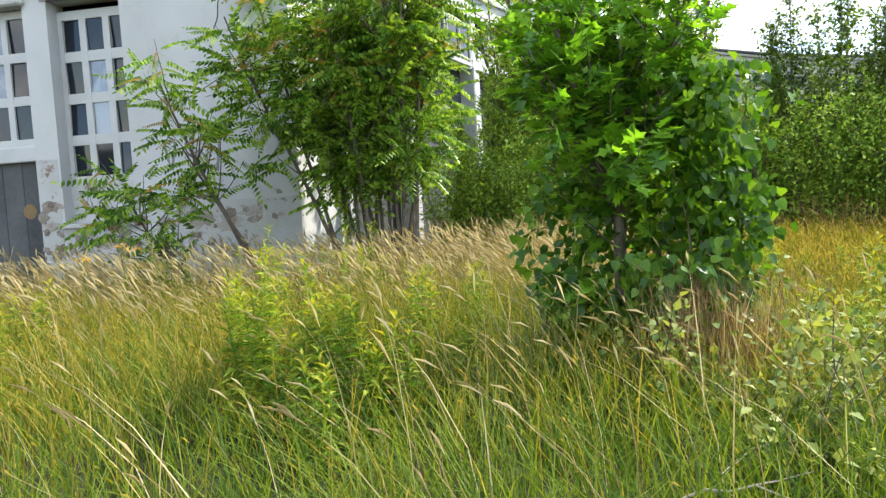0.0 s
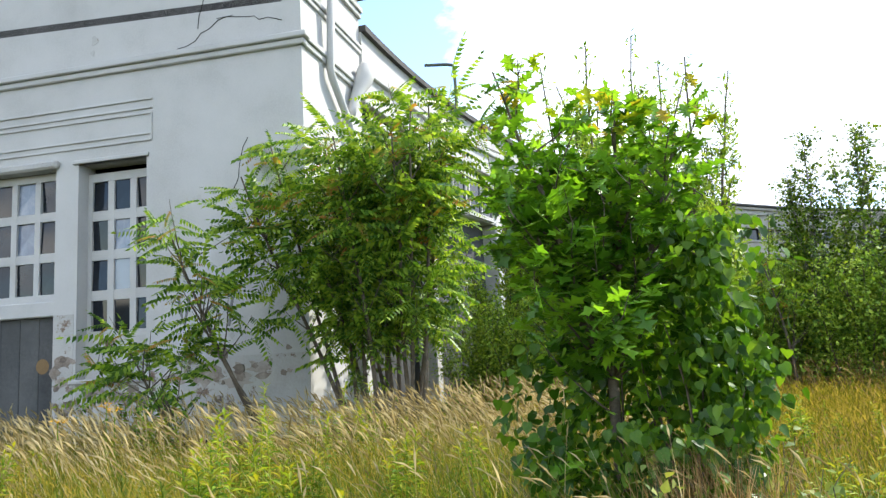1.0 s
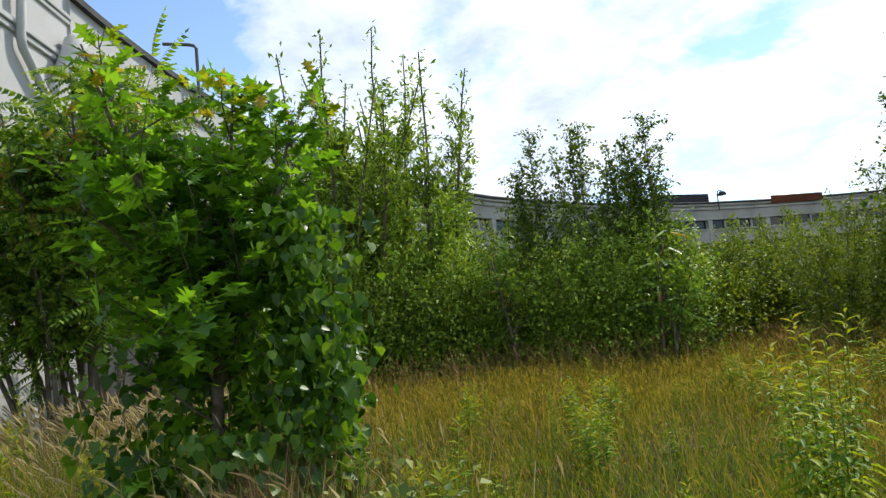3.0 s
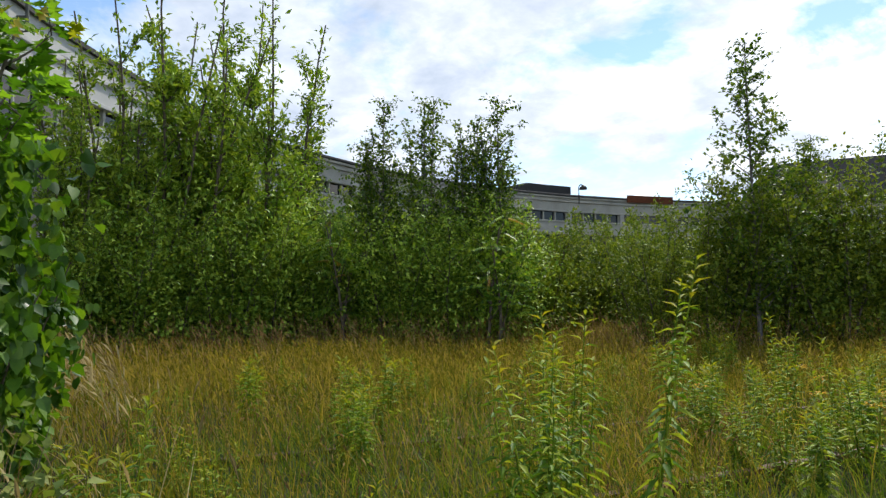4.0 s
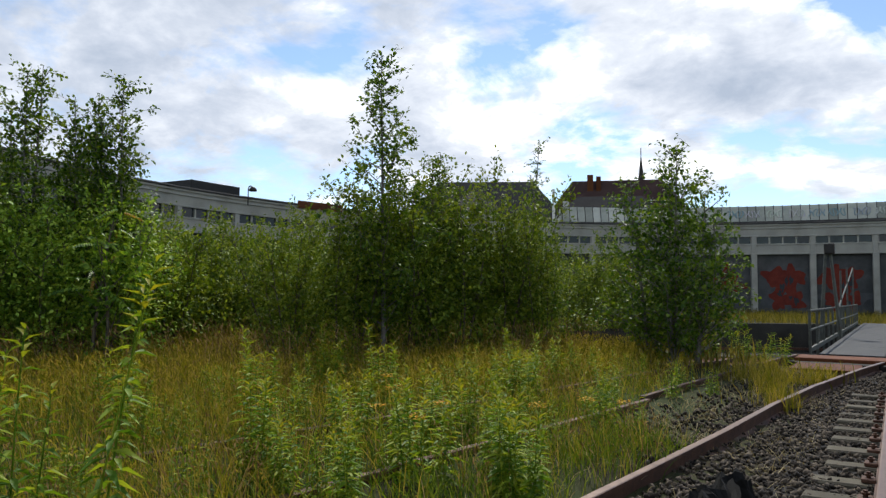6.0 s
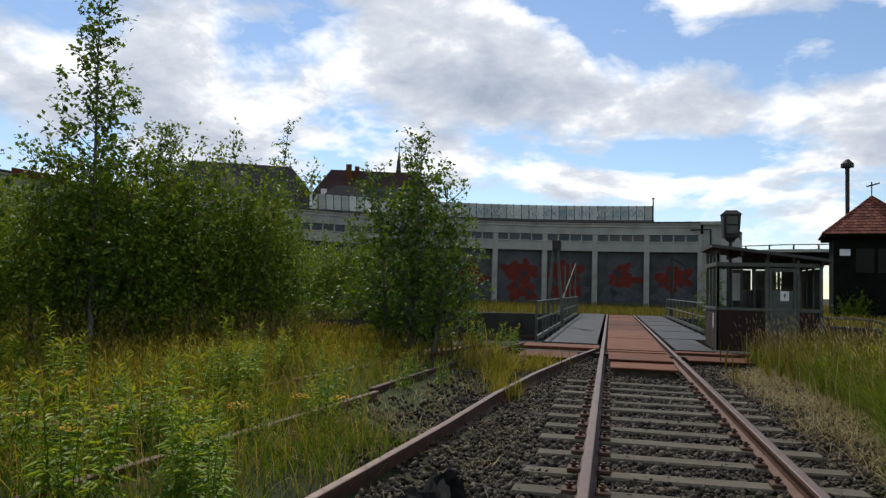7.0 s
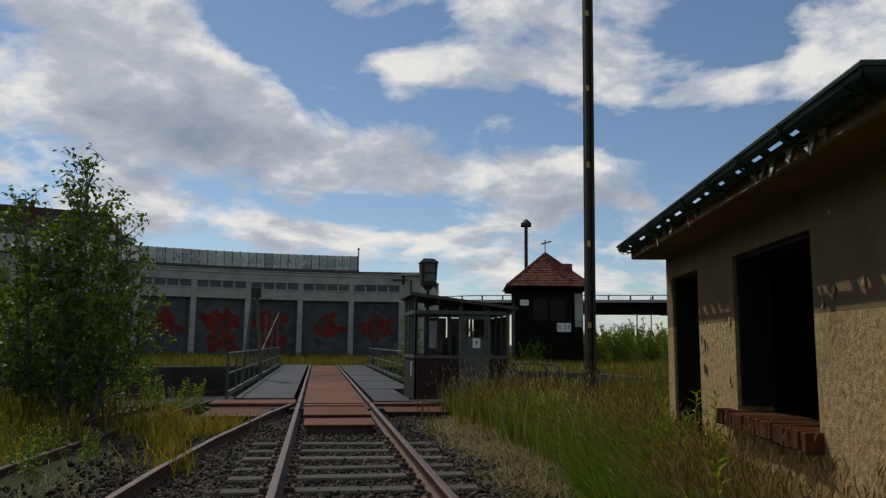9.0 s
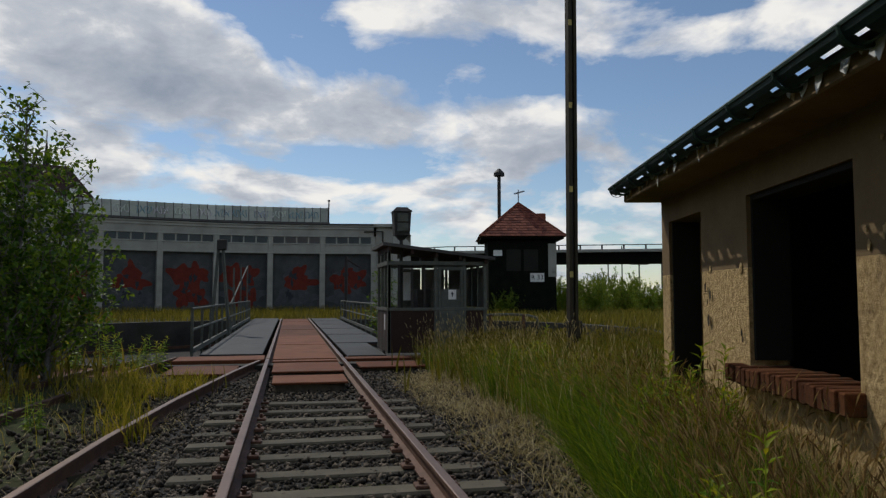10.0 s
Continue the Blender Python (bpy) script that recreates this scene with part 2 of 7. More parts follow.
M["dark_metal"] = material("dark_metal", [(0.02, 0.02, 0.02), (0.05, 0.045, 0.04)], 0.6, 6, 50, 0.2, metal=0.3)
M["mast"] = material("mast_steel", [(0.016, 0.013, 0.007), (0.029, 0.023, 0.012), (0.049, 0.039, 0.019)], 0.75, 3, 50, 0.3)
M["mast_yellow"] = material("ochre_paint", [(0.33, 0.25, 0.08), (0.5, 0.4, 0.14)], 0.7, 5, 50, 0.2)
M["white_paint"] = material("white_paint", [(0.6, 0.6, 0.58), (0.78, 0.78, 0.76)], 0.7, 4, 40, 0.2)
M["black_paint"] = material("black_paint", [(0.015, 0.015, 0.015), (0.03, 0.03, 0.03)], 0.7, 4, 40, 0.1)
M["rubber"] = material("rubber", [(0.006, 0.006, 0.006), (0.014, 0.014, 0.013)], 0.85, 9, 50, 0.6, spec=0.15)
M["red_paint"] = material("red_spray", [(0.082, 0.010, 0.005), (0.139, 0.020, 0.010), (0.183, 0.038, 0.019)], 0.8, 1.4, 14, 0.2)
M["grey_spray"] = material("grey_spray", [(0.13, 0.13, 0.125), (0.24, 0.24, 0.235)], 0.85, 2.5, 30, 0.1)
M["dark_spray"] = material("dark_spray", [(0.018, 0.022, 0.025), (0.05, 0.055, 0.06)], 0.85, 1.5, 14, 0.1)
M["faded_spray"] = material("faded_spray", [(0.035, 0.04, 0.043), (0.075, 0.08, 0.083), (0.115, 0.12, 0.12)], 0.85, 1.1, 12, 0.1)
M["pastel_spray"] = material("pastel_spray", [(0.20, 0.32, 0.34), (0.48, 0.44, 0.5), (0.5, 0.56, 0.46)], 0.8, 0.8, 8, 0.1, obj=0.7)
M["door_grey"] = material("door_boards", [(0.034, 0.037, 0.038), (0.066, 0.069, 0.069), (0.105, 0.108, 0.105)], 0.85, 0.8, 18, 0.2, obj=0.15, stain=(0.05, 0.05, 0.05), stain_at=(0.5, 0.7), stain_scale=0.5)
M["old_glass"] = glass_material("old_glass")
M["lantern_glass"] = material("dull_wired_glass", [(0.24, 0.255, 0.21), (0.37, 0.385, 0.32), (0.50, 0.51, 0.44)], 0.45, 1.2, 14, 0.1, spec=0.5, obj=0.5)
M["clear_glass"] = material("cab_glass", [(0.9, 0.92, 0.9), (0.97, 0.98, 0.97)], 0.05, 2, 20, 0.0)
M["clear_glass"].node_tree.nodes["Principled BSDF"].inputs["Transmission Weight"].default_value = 1.0
M["clear_glass"].node_tree.nodes["Principled BSDF"].inputs["IOR"].default_value = 1.05
M["roof_felt"] = material("roof_felt", [(0.03, 0.03, 0.03), (0.06, 0.058, 0.055), (0.1, 0.095, 0.09)], 0.9, 1, 20, 0.3)
M["slate"] = material("slate_roof", [(0.018, 0.017, 0.017), (0.032, 0.03, 0.028), (0.05, 0.045, 0.042)], 0.8, 0.3, 6, 0.2)
M["old_red_roof"] = material("old_red_roof", [(0.025, 0.012, 0.010), (0.042, 0.021, 0.017), (0.059, 0.032, 0.026)], 0.85, 0.3, 6, 0.2)
M["bark"] = material("bark", [(0.05, 0.04, 0.03), (0.11, 0.09, 0.065), (0.17, 0.145, 0.11)], 0.9, 9, 60, 0.6)
M["birch_bark"] = material("birch_bark", [(0.027, 0.023, 0.020), (0.135, 0.126, 0.113), (0.225, 0.216, 0.198)], 0.85, 14, 60, 0.4)
M["dead_wood"] = material("dead_wood", [(0.2, 0.16, 0.12), (0.34, 0.29, 0.23), (0.45, 0.4, 0.33)], 0.9, 9, 60, 0.4)
M["oak_leaf"] = leaf_material("oak_leaf", [(0.055, 0.150, 0.009), (0.115, 0.275, 0.016), (0.210, 0.410, 0.030)], 0.26, 0.50, gloss=0.4)
M["oak_tip"] = leaf_material("oak_tip_leaf", [(0.18, 0.28, 0.015), (0.28, 0.34, 0.02), (0.40, 0.30, 0.03)], 0.42, 0.5)
M["vine_leaf"] = leaf_material("round_leaf", [(0.030, 0.088, 0.006), (0.066, 0.160, 0.009), (0.130, 0.240, 0.016)], 0.28, 0.46, gloss=0.38)
M["ail_leaf"] = leaf_material("pinnate_leaf", [(0.052, 0.125, 0.013), (0.120, 0.240, 0.022), (0.260, 0.380, 0.042)], 0.34, 0.46, gloss=0.3)
M["ail_tip"] = leaf_material("pinnate_tip_leaf", [(0.224, 0.245, 0.031), (0.326, 0.255, 0.046), (0.367, 0.184, 0.051)], 0.45, 0.4)
M["willow_leaf"] = leaf_material("willow_leaf", [(0.112, 0.212, 0.021), (0.220, 0.360, 0.034), (0.370, 0.490, 0.062)], 0.42, 0.27, gloss=0.24)
M["birch_leaf"] = leaf_material("birch_leaf", [(0.038, 0.090, 0.008), (0.082, 0.158, 0.013), (0.160, 0.240, 0.024)], 0.42, 0.36, gloss=0.25)
M["hedge_leaf"] = leaf_material("hedge_leaf", [(0.076, 0.133, 0.011), (0.138, 0.205, 0.017), (0.230, 0.290, 0.030)], 0.5, 0.30)
M["grass_dry"] = leaf_material("dry_grass", [(0.229, 0.184, 0.079), (0.386, 0.316, 0.149), (0.508, 0.439, 0.255)], 0.7, 0.35, 0.6, 0.7, (1.1, 1.0, 0.8))
M["grass_gold"] = leaf_material("golden_grass", [(0.130, 0.138, 0.012), (0.245, 0.222, 0.020), (0.360, 0.285, 0.058)], 0.65, 0.42, 0.5, 0.8, (1.15, 1.05, 0.6))
M["grass_green"] = leaf_material("green_grass", [(0.046, 0.098, 0.009), (0.105, 0.172, 0.013), (0.180, 0.230, 0.024)], 0.55, 0.42, 0.5, 0.8)
M["grass_olive"] = leaf_material("olive_grass", [(0.085, 0.082, 0.012), (0.150, 0.138, 0.019), (0.215, 0.182, 0.038)], 0.65, 0.40, 0.25, 0.8, (1.15, 1.05, 0.6))
M["grass_brown"] = leaf_material("brown_grass", [(0.150, 0.092, 0.034), (0.270, 0.178, 0.072), (0.390, 0.285, 0.130)], 0.75, 0.3, 0.6, 0.7, (1.1, 1.0, 0.8))
M["herb_leaf"] = leaf_material("herb_leaf", [(0.080, 0.170, 0.011), (0.175, 0.290, 0.018), (0.310, 0.380, 0.034)], 0.45, 0.42)
M["herb_tip"] = leaf_material("herb_tip", [(0.165, 0.240, 0.015), (0.255, 0.300, 0.022), (0.330, 0.315, 0.022)], 0.5, 0.45)
M["bramble_leaf"] = leaf_material("bramble_leaf", [(0.090, 0.142, 0.028), (0.170, 0.228, 0.044), (0.280, 0.314, 0.083)], 0.45, 0.35)
M["flower"] = leaf_material("yellow_flower", [(0.5, 0.26, 0.01), (0.65, 0.4, 0.02)], 0.6, 0.3)


# ---- mesh helpers ----
def mesh_ob(name, bm, mat, parent=None, label="", smooth=False):
    me = bpy.data.meshes.new(name)
    bm.to_mesh(me)
    bm.free()
    me.materials.append(mat)
    if smooth:
        me.polygons.foreach_set("use_smooth", [True] * len(me.polygons))
    ob = new(name, me)
    if parent:
        ob.parent = parent
    return tagged(ob, label)


def part(name, bm, mat, parent, label="", smooth=False):
    return mesh_ob(name, bm, mat, parent, label, smooth)


def again(ob, parent, m):
    """The same mesh once more, as a part of its own."""
    o = new(ob.name.split(".")[0], ob.data)
    o.parent = parent
    o.matrix_basis = m
    return o


def thing(name, label, category, m=None, group="", kind=""):
    ob = new(name)
    ob.empty_display_size = 0.2
    if m is not None:
        ob.matrix_basis = m
    return tagged(ob, label, category, group, kind)


def box(bm, x0, x1, y0, y1, z0, z1, bevel=0.0, m=None):
    r = bmesh.ops.create_cube(bm, size=1.0)
    v = r["verts"]
    for q in v:
        q.co = Vector(((x0 + x1) / 2 + q.co.x * (x1 - x0), (y0 + y1) / 2 + q.co.y * (y1 - y0), (z0 + z1) / 2 + q.co.z * (z1 - z0)))
    if bevel:
        es = list({e for q in v for e in q.link_edges})
        r = bmesh.ops.bevel(bm, geom=es, offset=bevel, segments=1, affect="EDGES")
        v = list({q for f in r["faces"] for q in f.verts} | {q for q in v if q.is_valid})
    if m is not None:
        bmesh.ops.transform(bm, matrix=m, verts=[q for q in v if q.is_valid])
    return bm


def boxed(*a, **k):
    return box(bmesh.new(), *a, **k)


def tube(bm, points, radii, sides=8, cap=True):
    """A round bar through the points, with a radius at each."""
    pts = [Vector(p) for p in points]
    if isinstance(radii, (int, float)):
        radii = [radii] * len(pts)
    rings = []
    side = None
    for k, p in enumerate(pts):
        d = (pts[min(k + 1, len(pts) - 1)] - pts[max(k - 1, 0)]).normalized()
        if side is None:
            side = d.orthogonal().normalized()
        side = (side - d * side.dot(d)).normalized()
        other = d.cross(side)
        rings.append([bm.verts.new(p + (side * math.cos(q) + other * math.sin(q)) * radii[k]) for q in (2 * math.pi * i / sides for i in range(sides))])
    for a, b in zip(rings, rings[1:]):
        for i in range(sides):
            bm.faces.new((a[i], a[(i + 1) % sides], b[(i + 1) % sides], b[i]))
    if cap:
        bm.faces.new(rings[0][::-1])
        bm.faces.new(rings[-1])
    return bm


def sweep(bm, profile, stations):
    """A closed profile (u, z) carried along stations: each an origin, and the level direction of u."""
    rings = []
    for o, u in stations:
        o, u = Vector(o), Vector(u)
        rings.append([bm.verts.new(o + u * a + Vector((0, 0, c))) for a, c in profile])
    n = len(profile)
    for a, b in zip(rings, rings[1:]):
        for i in range(n):
            bm.faces.new((a[i], a[(i + 1) % n], b[(i + 1) % n], b[i]))
    bm.faces.new(rings[0][::-1])
    bm.faces.new(rings[-1])
    bmesh.ops.recalc_face_normals(bm, faces=bm.faces)
    return bm


def arc_solid(bm, a0, a1, r0, r1, z0, z1, step=3.5):
    """A piece of a ring round the turntable, between two bearings."""
    n = max(1, round(abs(a1 - a0) / step))
    st = []
    for k in range(n + 1):
        a = radians(a0 + (a1 - a0) * k / n)
        u = Vector((math.sin(a), math.cos(a), 0))
        st.append((Vector((0, YC, 0)) + u * r0, u))
    return sweep(bm, [(0, z0), (r1 - r0, z0), (r1 - r0, z1), (0, z1)], st)


def plate_poly(bm, pts, z0, z1):
    """A flat plate of the outline pts (x, z), standing upright, from depth z0 to z1 along y."""
    a = [bm.verts.new((x, z0, z)) for x, z in pts]
    b = [bm.verts.new((x, z1, z)) for x, z in pts]
    bm.faces.new(a)
    bm.faces.new(b[::-1])
    for i in range(len(pts)):
        j = (i + 1) % len(pts)
        bm.faces.new((a[j], a[i], b[i], b[j]))
    return bm


def fast_mesh(name, verts, faces, mat, kind="", label="", category="", parent=None, mat_index=None, mats=()):
    """A mesh from numpy arrays: verts (n, 3), faces a list of (m, 3) or (m, 4) arrays."""
    me = bpy.data.meshes.new(name)
    faces = [np.asarray(f, dtype=np.int32) for f in faces if len(f)]
    loops = np.concatenate([f.ravel() for f in faces])
    size = np.concatenate([np.full(len(f), f.shape[1], dtype=np.int32) for f in faces])
    me.vertices.add(len(verts))
    me.vertices.foreach_set("co", np.asarray(verts, dtype=np.float32).ravel())
    me.loops.add(len(loops))
    me.loops.foreach_set("vertex_index", loops)
    me.polygons.add(len(size))
    me.polygons.foreach_set("loop_start", np.concatenate([[0], np.cumsum(size)[:-1]]).astype(np.int32))
    me.polygons.foreach_set("loop_total", size)
    me.materials.append(mat)
    for extra in mats:
        me.materials.append(extra)
    if mat_index is not None:
        me.polygons.foreach_set("material_index", np.asarray(mat_index, dtype=np.int32))
    me.update(calc_edges=True)
    me.validate()
    ob = new(name, me)
    if parent:
        ob.parent = parent
    return tagged(ob, label, category, kind=kind)


# ---- plan ----
YC = 28.65          # turntable's middle, on the y axis
R_PIT = 13.5
R_HOUSE = 37.49     # front of the roundhouse
BAY = 7.0
AZ_END, AZ_BLOCK, AZ_RIGHT = -159.75, -155.5, 13.6
rng = np.random.default_rng(7)


def ground_z(x, y):
    """Height of the ground: level by the tracks, swelling a little elsewhere."""
    x, y = np.asarray(x, float), np.asarray(y, float)
    r = np.hypot(x, y - YC)
    w = np.clip((np.abs(x + 1.0) - 3.0) / 5.0, 0, 1)
    far = np.clip((r - 22) / 14, 0, 1)
    bank = np.clip((-x - 2.0) / 0.7, 0, 1) * np.clip((15 - y) / 2, 0, 1) + np.clip((x - 1.8) / 1.2, 0, 1) * np.clip((15 - y) / 2, 0, 1)
    return -0.06 + 0.12 * bank + w * (0.02 + 0.05 * np.sin(x * 0.55 + 1.0) * np.cos(y * 0.43) + 0.03 * np.sin(x * 1.7 + y * 1.3)) + 0.12 * far * np.clip((r - 22) / 14, 0, 1)


# ---- ground: one sheet with a round hole for the pit ----
rad_list = np.concatenate([np.linspace(R_PIT, 46, 90), np.geomspace(47, 2600, 40)])
seg = 240
ang = np.linspace(0, 2 * np.pi, seg, endpoint=False)
RR, AA = np.meshgrid(rad_list, ang, indexing="ij")
GX, GY = RR * np.sin(AA), YC + RR * np.cos(AA)
GZ = ground_z(GX, GY) + rng.normal(0, 0.012, GX.shape) * (RR > R_PIT + 0.5)
gi = np.arange(len(rad_list) * seg).reshape(len(rad_list), seg)
quads = np.stack([gi[:-1], np.roll(gi, -1, 1)[:-1], np.roll(gi, -1, 1)[1:], gi[1:]], -1).reshape(-1, 4)
fast_mesh("ground", np.stack([GX, GY, GZ], -1).reshape(-1, 3), [quads], M["soil"], "structure", "earth and thin turf of the old railway yard", "ground")

pit = thing("turntable_pit", "round concrete turntable pit with dark stained walls", "pit", kind="structure")
bm = bmesh.new()
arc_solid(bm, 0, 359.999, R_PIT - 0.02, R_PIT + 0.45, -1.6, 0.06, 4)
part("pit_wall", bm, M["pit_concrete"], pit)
bm = bmesh.new()
bmesh.ops.create_circle(bm, cap_ends=True, segments=96, radius=R_PIT + 0.2, matrix=pose(0, YC, -1.45))
part("pit_floor", bm, M["gravel_bed"], pit)
bm = bmesh.new()
arc_solid(bm, 0, 359.999, R_PIT - 0.95, R_PIT - 0.8, -1.3, -1.17, 4)
part("ring_rail", bm, M["rust"], pit)


# ---- roundhouse ----
house = thing("roundhouse", "weathered white curved engine roundhouse with painted doors", "engine shed")


def at_az(az, r, z=0.0):
    """Pose on the ring: x along the front to the right as seen from the yard, y outward."""
    a = radians(az)
    return pose(math.sin(a) * r, YC + math.cos(a) * r, z, 0, 0, -az)


HALF = R_HOUSE * math.sin(radians(BAY / 2))
DEEP = R_HOUSE * math.cos(radians(BAY / 2))
bays = []
az = AZ_RIGHT - 2.7 - BAY / 2
while az - BAY / 2 > AZ_BLOCK:
    bays.append(az)
    az -= BAY
# the short bay next to the corner block
AZ_SHORT = (bays[-1] - BAY / 2 + AZ_BLOCK) / 2
SHORT = (bays[-1] - BAY / 2 - AZ_BLOCK) / BAY
bays.append(AZ_SHORT)
proto = {}


def bay_part(name, key, mat, az, make, label=""):
    m = at_az(az, DEEP)
    if az == AZ_SHORT:
        m = m @ Matrix.Diagonal((SHORT, 1, 1, 1))
    # sunlit bays near the block: same paint, its brightness put into a whiter material
    if az < -120 and mat is M["plaster_old"]:
        key, mat = key + "_white", M["wall_white"]
    if key not in proto:
        bm = bmesh.new()
        make(bm)
        proto[key] = part(name, bm, mat, house, label)
        proto[key].matrix_basis = m
        return proto[key]
    o = again(proto[key], house, m)
    return tagged(o, label)


def mk_column(bm):
    box(bm, HALF - 0.24, HALF + 0.24, -0.10, 0.45, 0.0, 5.25, 0.03)
    box(bm, HALF - 0.19, HALF + 0.19, -0.055, 0.3, 5.25, 6.72, 0.02)


def mk_lintel(bm):
    box(bm, -HALF - 0.02, HALF + 0.02, 0.0, 0.4, 5.2, 6.08)
    box(bm, -HALF - 0.01, HALF + 0.01, -0.06, 0.02, 5.98, 6.10, 0.015)
    box(bm, -HALF - 0.01, HALF + 0.01, -0.05, 0.02, 5.16, 5.30, 0.015)


def mk_fascia(bm):
    box(bm, -HALF - 0.02, HALF + 0.02, 0.0, 0.4, 6.70, 7.62)
    box(bm, -HALF - 0.015, HALF + 0.015, -0.07, 0.02, 6.68, 6.80, 0.015)
    box(bm, -HALF - 0.02, HALF + 0.02, -0.09, 0.06, 7.36, 7.5, 0.02)


def mk_cornice(bm):
    box(bm, -HALF - 0.02, HALF + 0.02, -0.11, 0.5, 7.62, 7.76, 0.02)


def mk_roof_edge(bm):
    box(bm, -HALF - 0.03, HALF + 0.03, -0.18, 0.6, 7.764, 7.90, 0.03)


def mk_door(bm):
    box(bm, -HALF + 0.22, HALF - 0.22, 0.36, 0.44, 0.1, 5.19, 0.02)


pane_w = (2 * HALF - 0.38) / 4 - 0.12
for az in bays:
    bay_part("column", "column", M["plaster_old"], az, mk_column)
    bay_part("lintel", "lintel", M["plaster_old"], az, mk_lintel)
    bay_part("fascia", "fascia", M["plaster_old"], az, mk_fascia)
    if az > -120:
        bay_part("cornice", "cornice", M["plaster_old"], az, mk_cornice)
        bay_part("roof_edge", "roof_edge", M["roof_felt"], az, mk_roof_edge, "tarred roof edge")
    for k in range(5):
        m = at_az(az, DEEP) @ pose(-HALF + 0.19 + (2 * HALF - 0.38) * k / 4, 0.0, 0.0)
        if "mullion" not in proto:
            proto["mullion"] = part("mullion", boxed(-0.06, 0.06, 0.06, 0.3, 6.08, 6.7), M["plaster_old"], house)
            proto["mullion"].matrix_basis = m
        else:
            again(proto["mullion"], house, m)
    bay_part("door", "door", M["door_grey"], az, mk_door, "closed grey boarded engine door")
    for k in range(4):
        x = -HALF + 0.19 + (2 * HALF - 0.38) * (k + 0.5) / 4
        if "pane" not in proto:
            proto["pane"] = part("pane", boxed(-pane_w / 2, pane_w / 2, 0.0, 0.012, 6.09, 6.69), M["old_glass"], house, "dark dusty pane")
            proto["pane"].matrix_basis = at_az(az, DEEP) @ pose(x, 0.18, 0)
        else:
            again(proto["pane"], house, at_az(az, DEEP) @ pose(x, 0.18, 0))
# towards the corner block the front is carried up higher under its roof edge
AZ_RISE = min(a for a in bays if a > -120) - BAY / 2


def rising(name, mat, r0, r1, low, high, base=None, label=""):
    bm = bmesh.new()
    rings = []
    for k in range(25):
        az = AZ_RISE + (AZ_BLOCK - AZ_RISE) * k / 24
        u = Vector((math.sin(radians(az)), math.cos(radians(az)), 0))
        o = Vector((0, YC, 0)) + u * R_HOUSE
        up = 0.5 * k / 24
        z0 = base if base else low + up
        rings.append([bm.verts.new(o + u * r + Vector((0, 0, z))) for r, z in ((r0, z0), (r1, z0), (r1, high + up), (r0, high + up))])
    for a, b in zip(rings, rings[1:]):
        for i in range(4):
            bm.faces.new((a[i], a[(i + 1) % 4], b[(i + 1) % 4], b[i]))
    bm.faces.new(rings[0][::-1])
    bm.faces.new(rings[-1])
    bmesh.ops.recalc_face_normals(bm, faces=bm.faces)
    part(name, bm, mat, house, label)


rising("parapet", M["wall_white"], -0.05, 0.5, 7.62, 7.76, 7.60)
rising("roof_edge", M["roof_felt"], -0.16, 0.6, 7.764, 7.90, None, "tarred roof edge")
# larger white-framed windows in the two bays beside the block
for az, x0, x1 in ((AZ_SHORT, -1.55, 0.2), (AZ_SHORT, 0.55, 1.6), (bays[-2], -1.7, -0.1), (bays[-2], 0.2, 1.8)):
    w = part("window", boxed(x0, x1, -0.075, -0.065, 5.32, 6.30), M["old_glass"], house, "dark pane in a white frame")
    w.matrix_basis = at_az(az, DEEP)
    for a0, a1, z0, z1 in ((x0 - 0.09, x1 + 0.09, 6.30, 6.42), (x0 - 0.09, x1 + 0.09, 5.20, 5.32), (x0 - 0.09, x0, 5.32, 6.30), (x1, x1 + 0.09, 5.32, 6.30), ((x0 + x1) / 2 - 0.03, (x0 + x1) / 2 + 0.03, 5.32, 6.30)):
        part("window_frame", boxed(a0, a1, -0.12, -0.06, z0, z1, 0.01), M["wall_white"], w)
# the plain bay at the right end
A_LAST = bays[0] + BAY / 2
bm = bmesh.new()
arc_solid(bm, A_LAST + 0.35, AZ_RIGHT, R_HOUSE + 0.0, R_HOUSE + 0.4, 0, 7.6, 1.4)
part("end_wall", bm, M["plaster_old"], house)
bm = bmesh.new()
arc_solid(bm, A_LAST, AZ_RIGHT + 0.3, R_HOUSE - 0.35, R_HOUSE + 0.5, 7.6, 7.88, 1.4)
part("end_coping", bm, M["plaster_old"], house)
# flat roof, back wall and gables
bm = bmesh.new()
st = []
for k in range(60):
    a = radians(AZ_END + (AZ_RIGHT - AZ_END) * k / 59)
    u = Vector((math.sin(a), math.cos(a), 0))
    st.append((Vector((0, YC, 0)) + u * (R_HOUSE + 0.35), u))
sweep(bm, [(0, 7.7), (22, 8.6), (22, 8.75), (0, 7.84)], st)
part("roof", bm, M["roof_felt"], house)
bm = bmesh.new()
arc_solid(bm, AZ_END, AZ_RIGHT, R_HOUSE + 21.6, R_HOUSE + 22.0, 0, 8.6)
part("back_wall", bm, M["plaster_old"], house)
bm = bmesh.new()
box(bm, -0.4, 0.0, 0.0, 22.0, 0, 7.7)
o = part("gable_wall", bm, M["plaster_old"], house)
o.matrix_basis = at_az(AZ_RIGHT, R_HOUSE + 0.02)

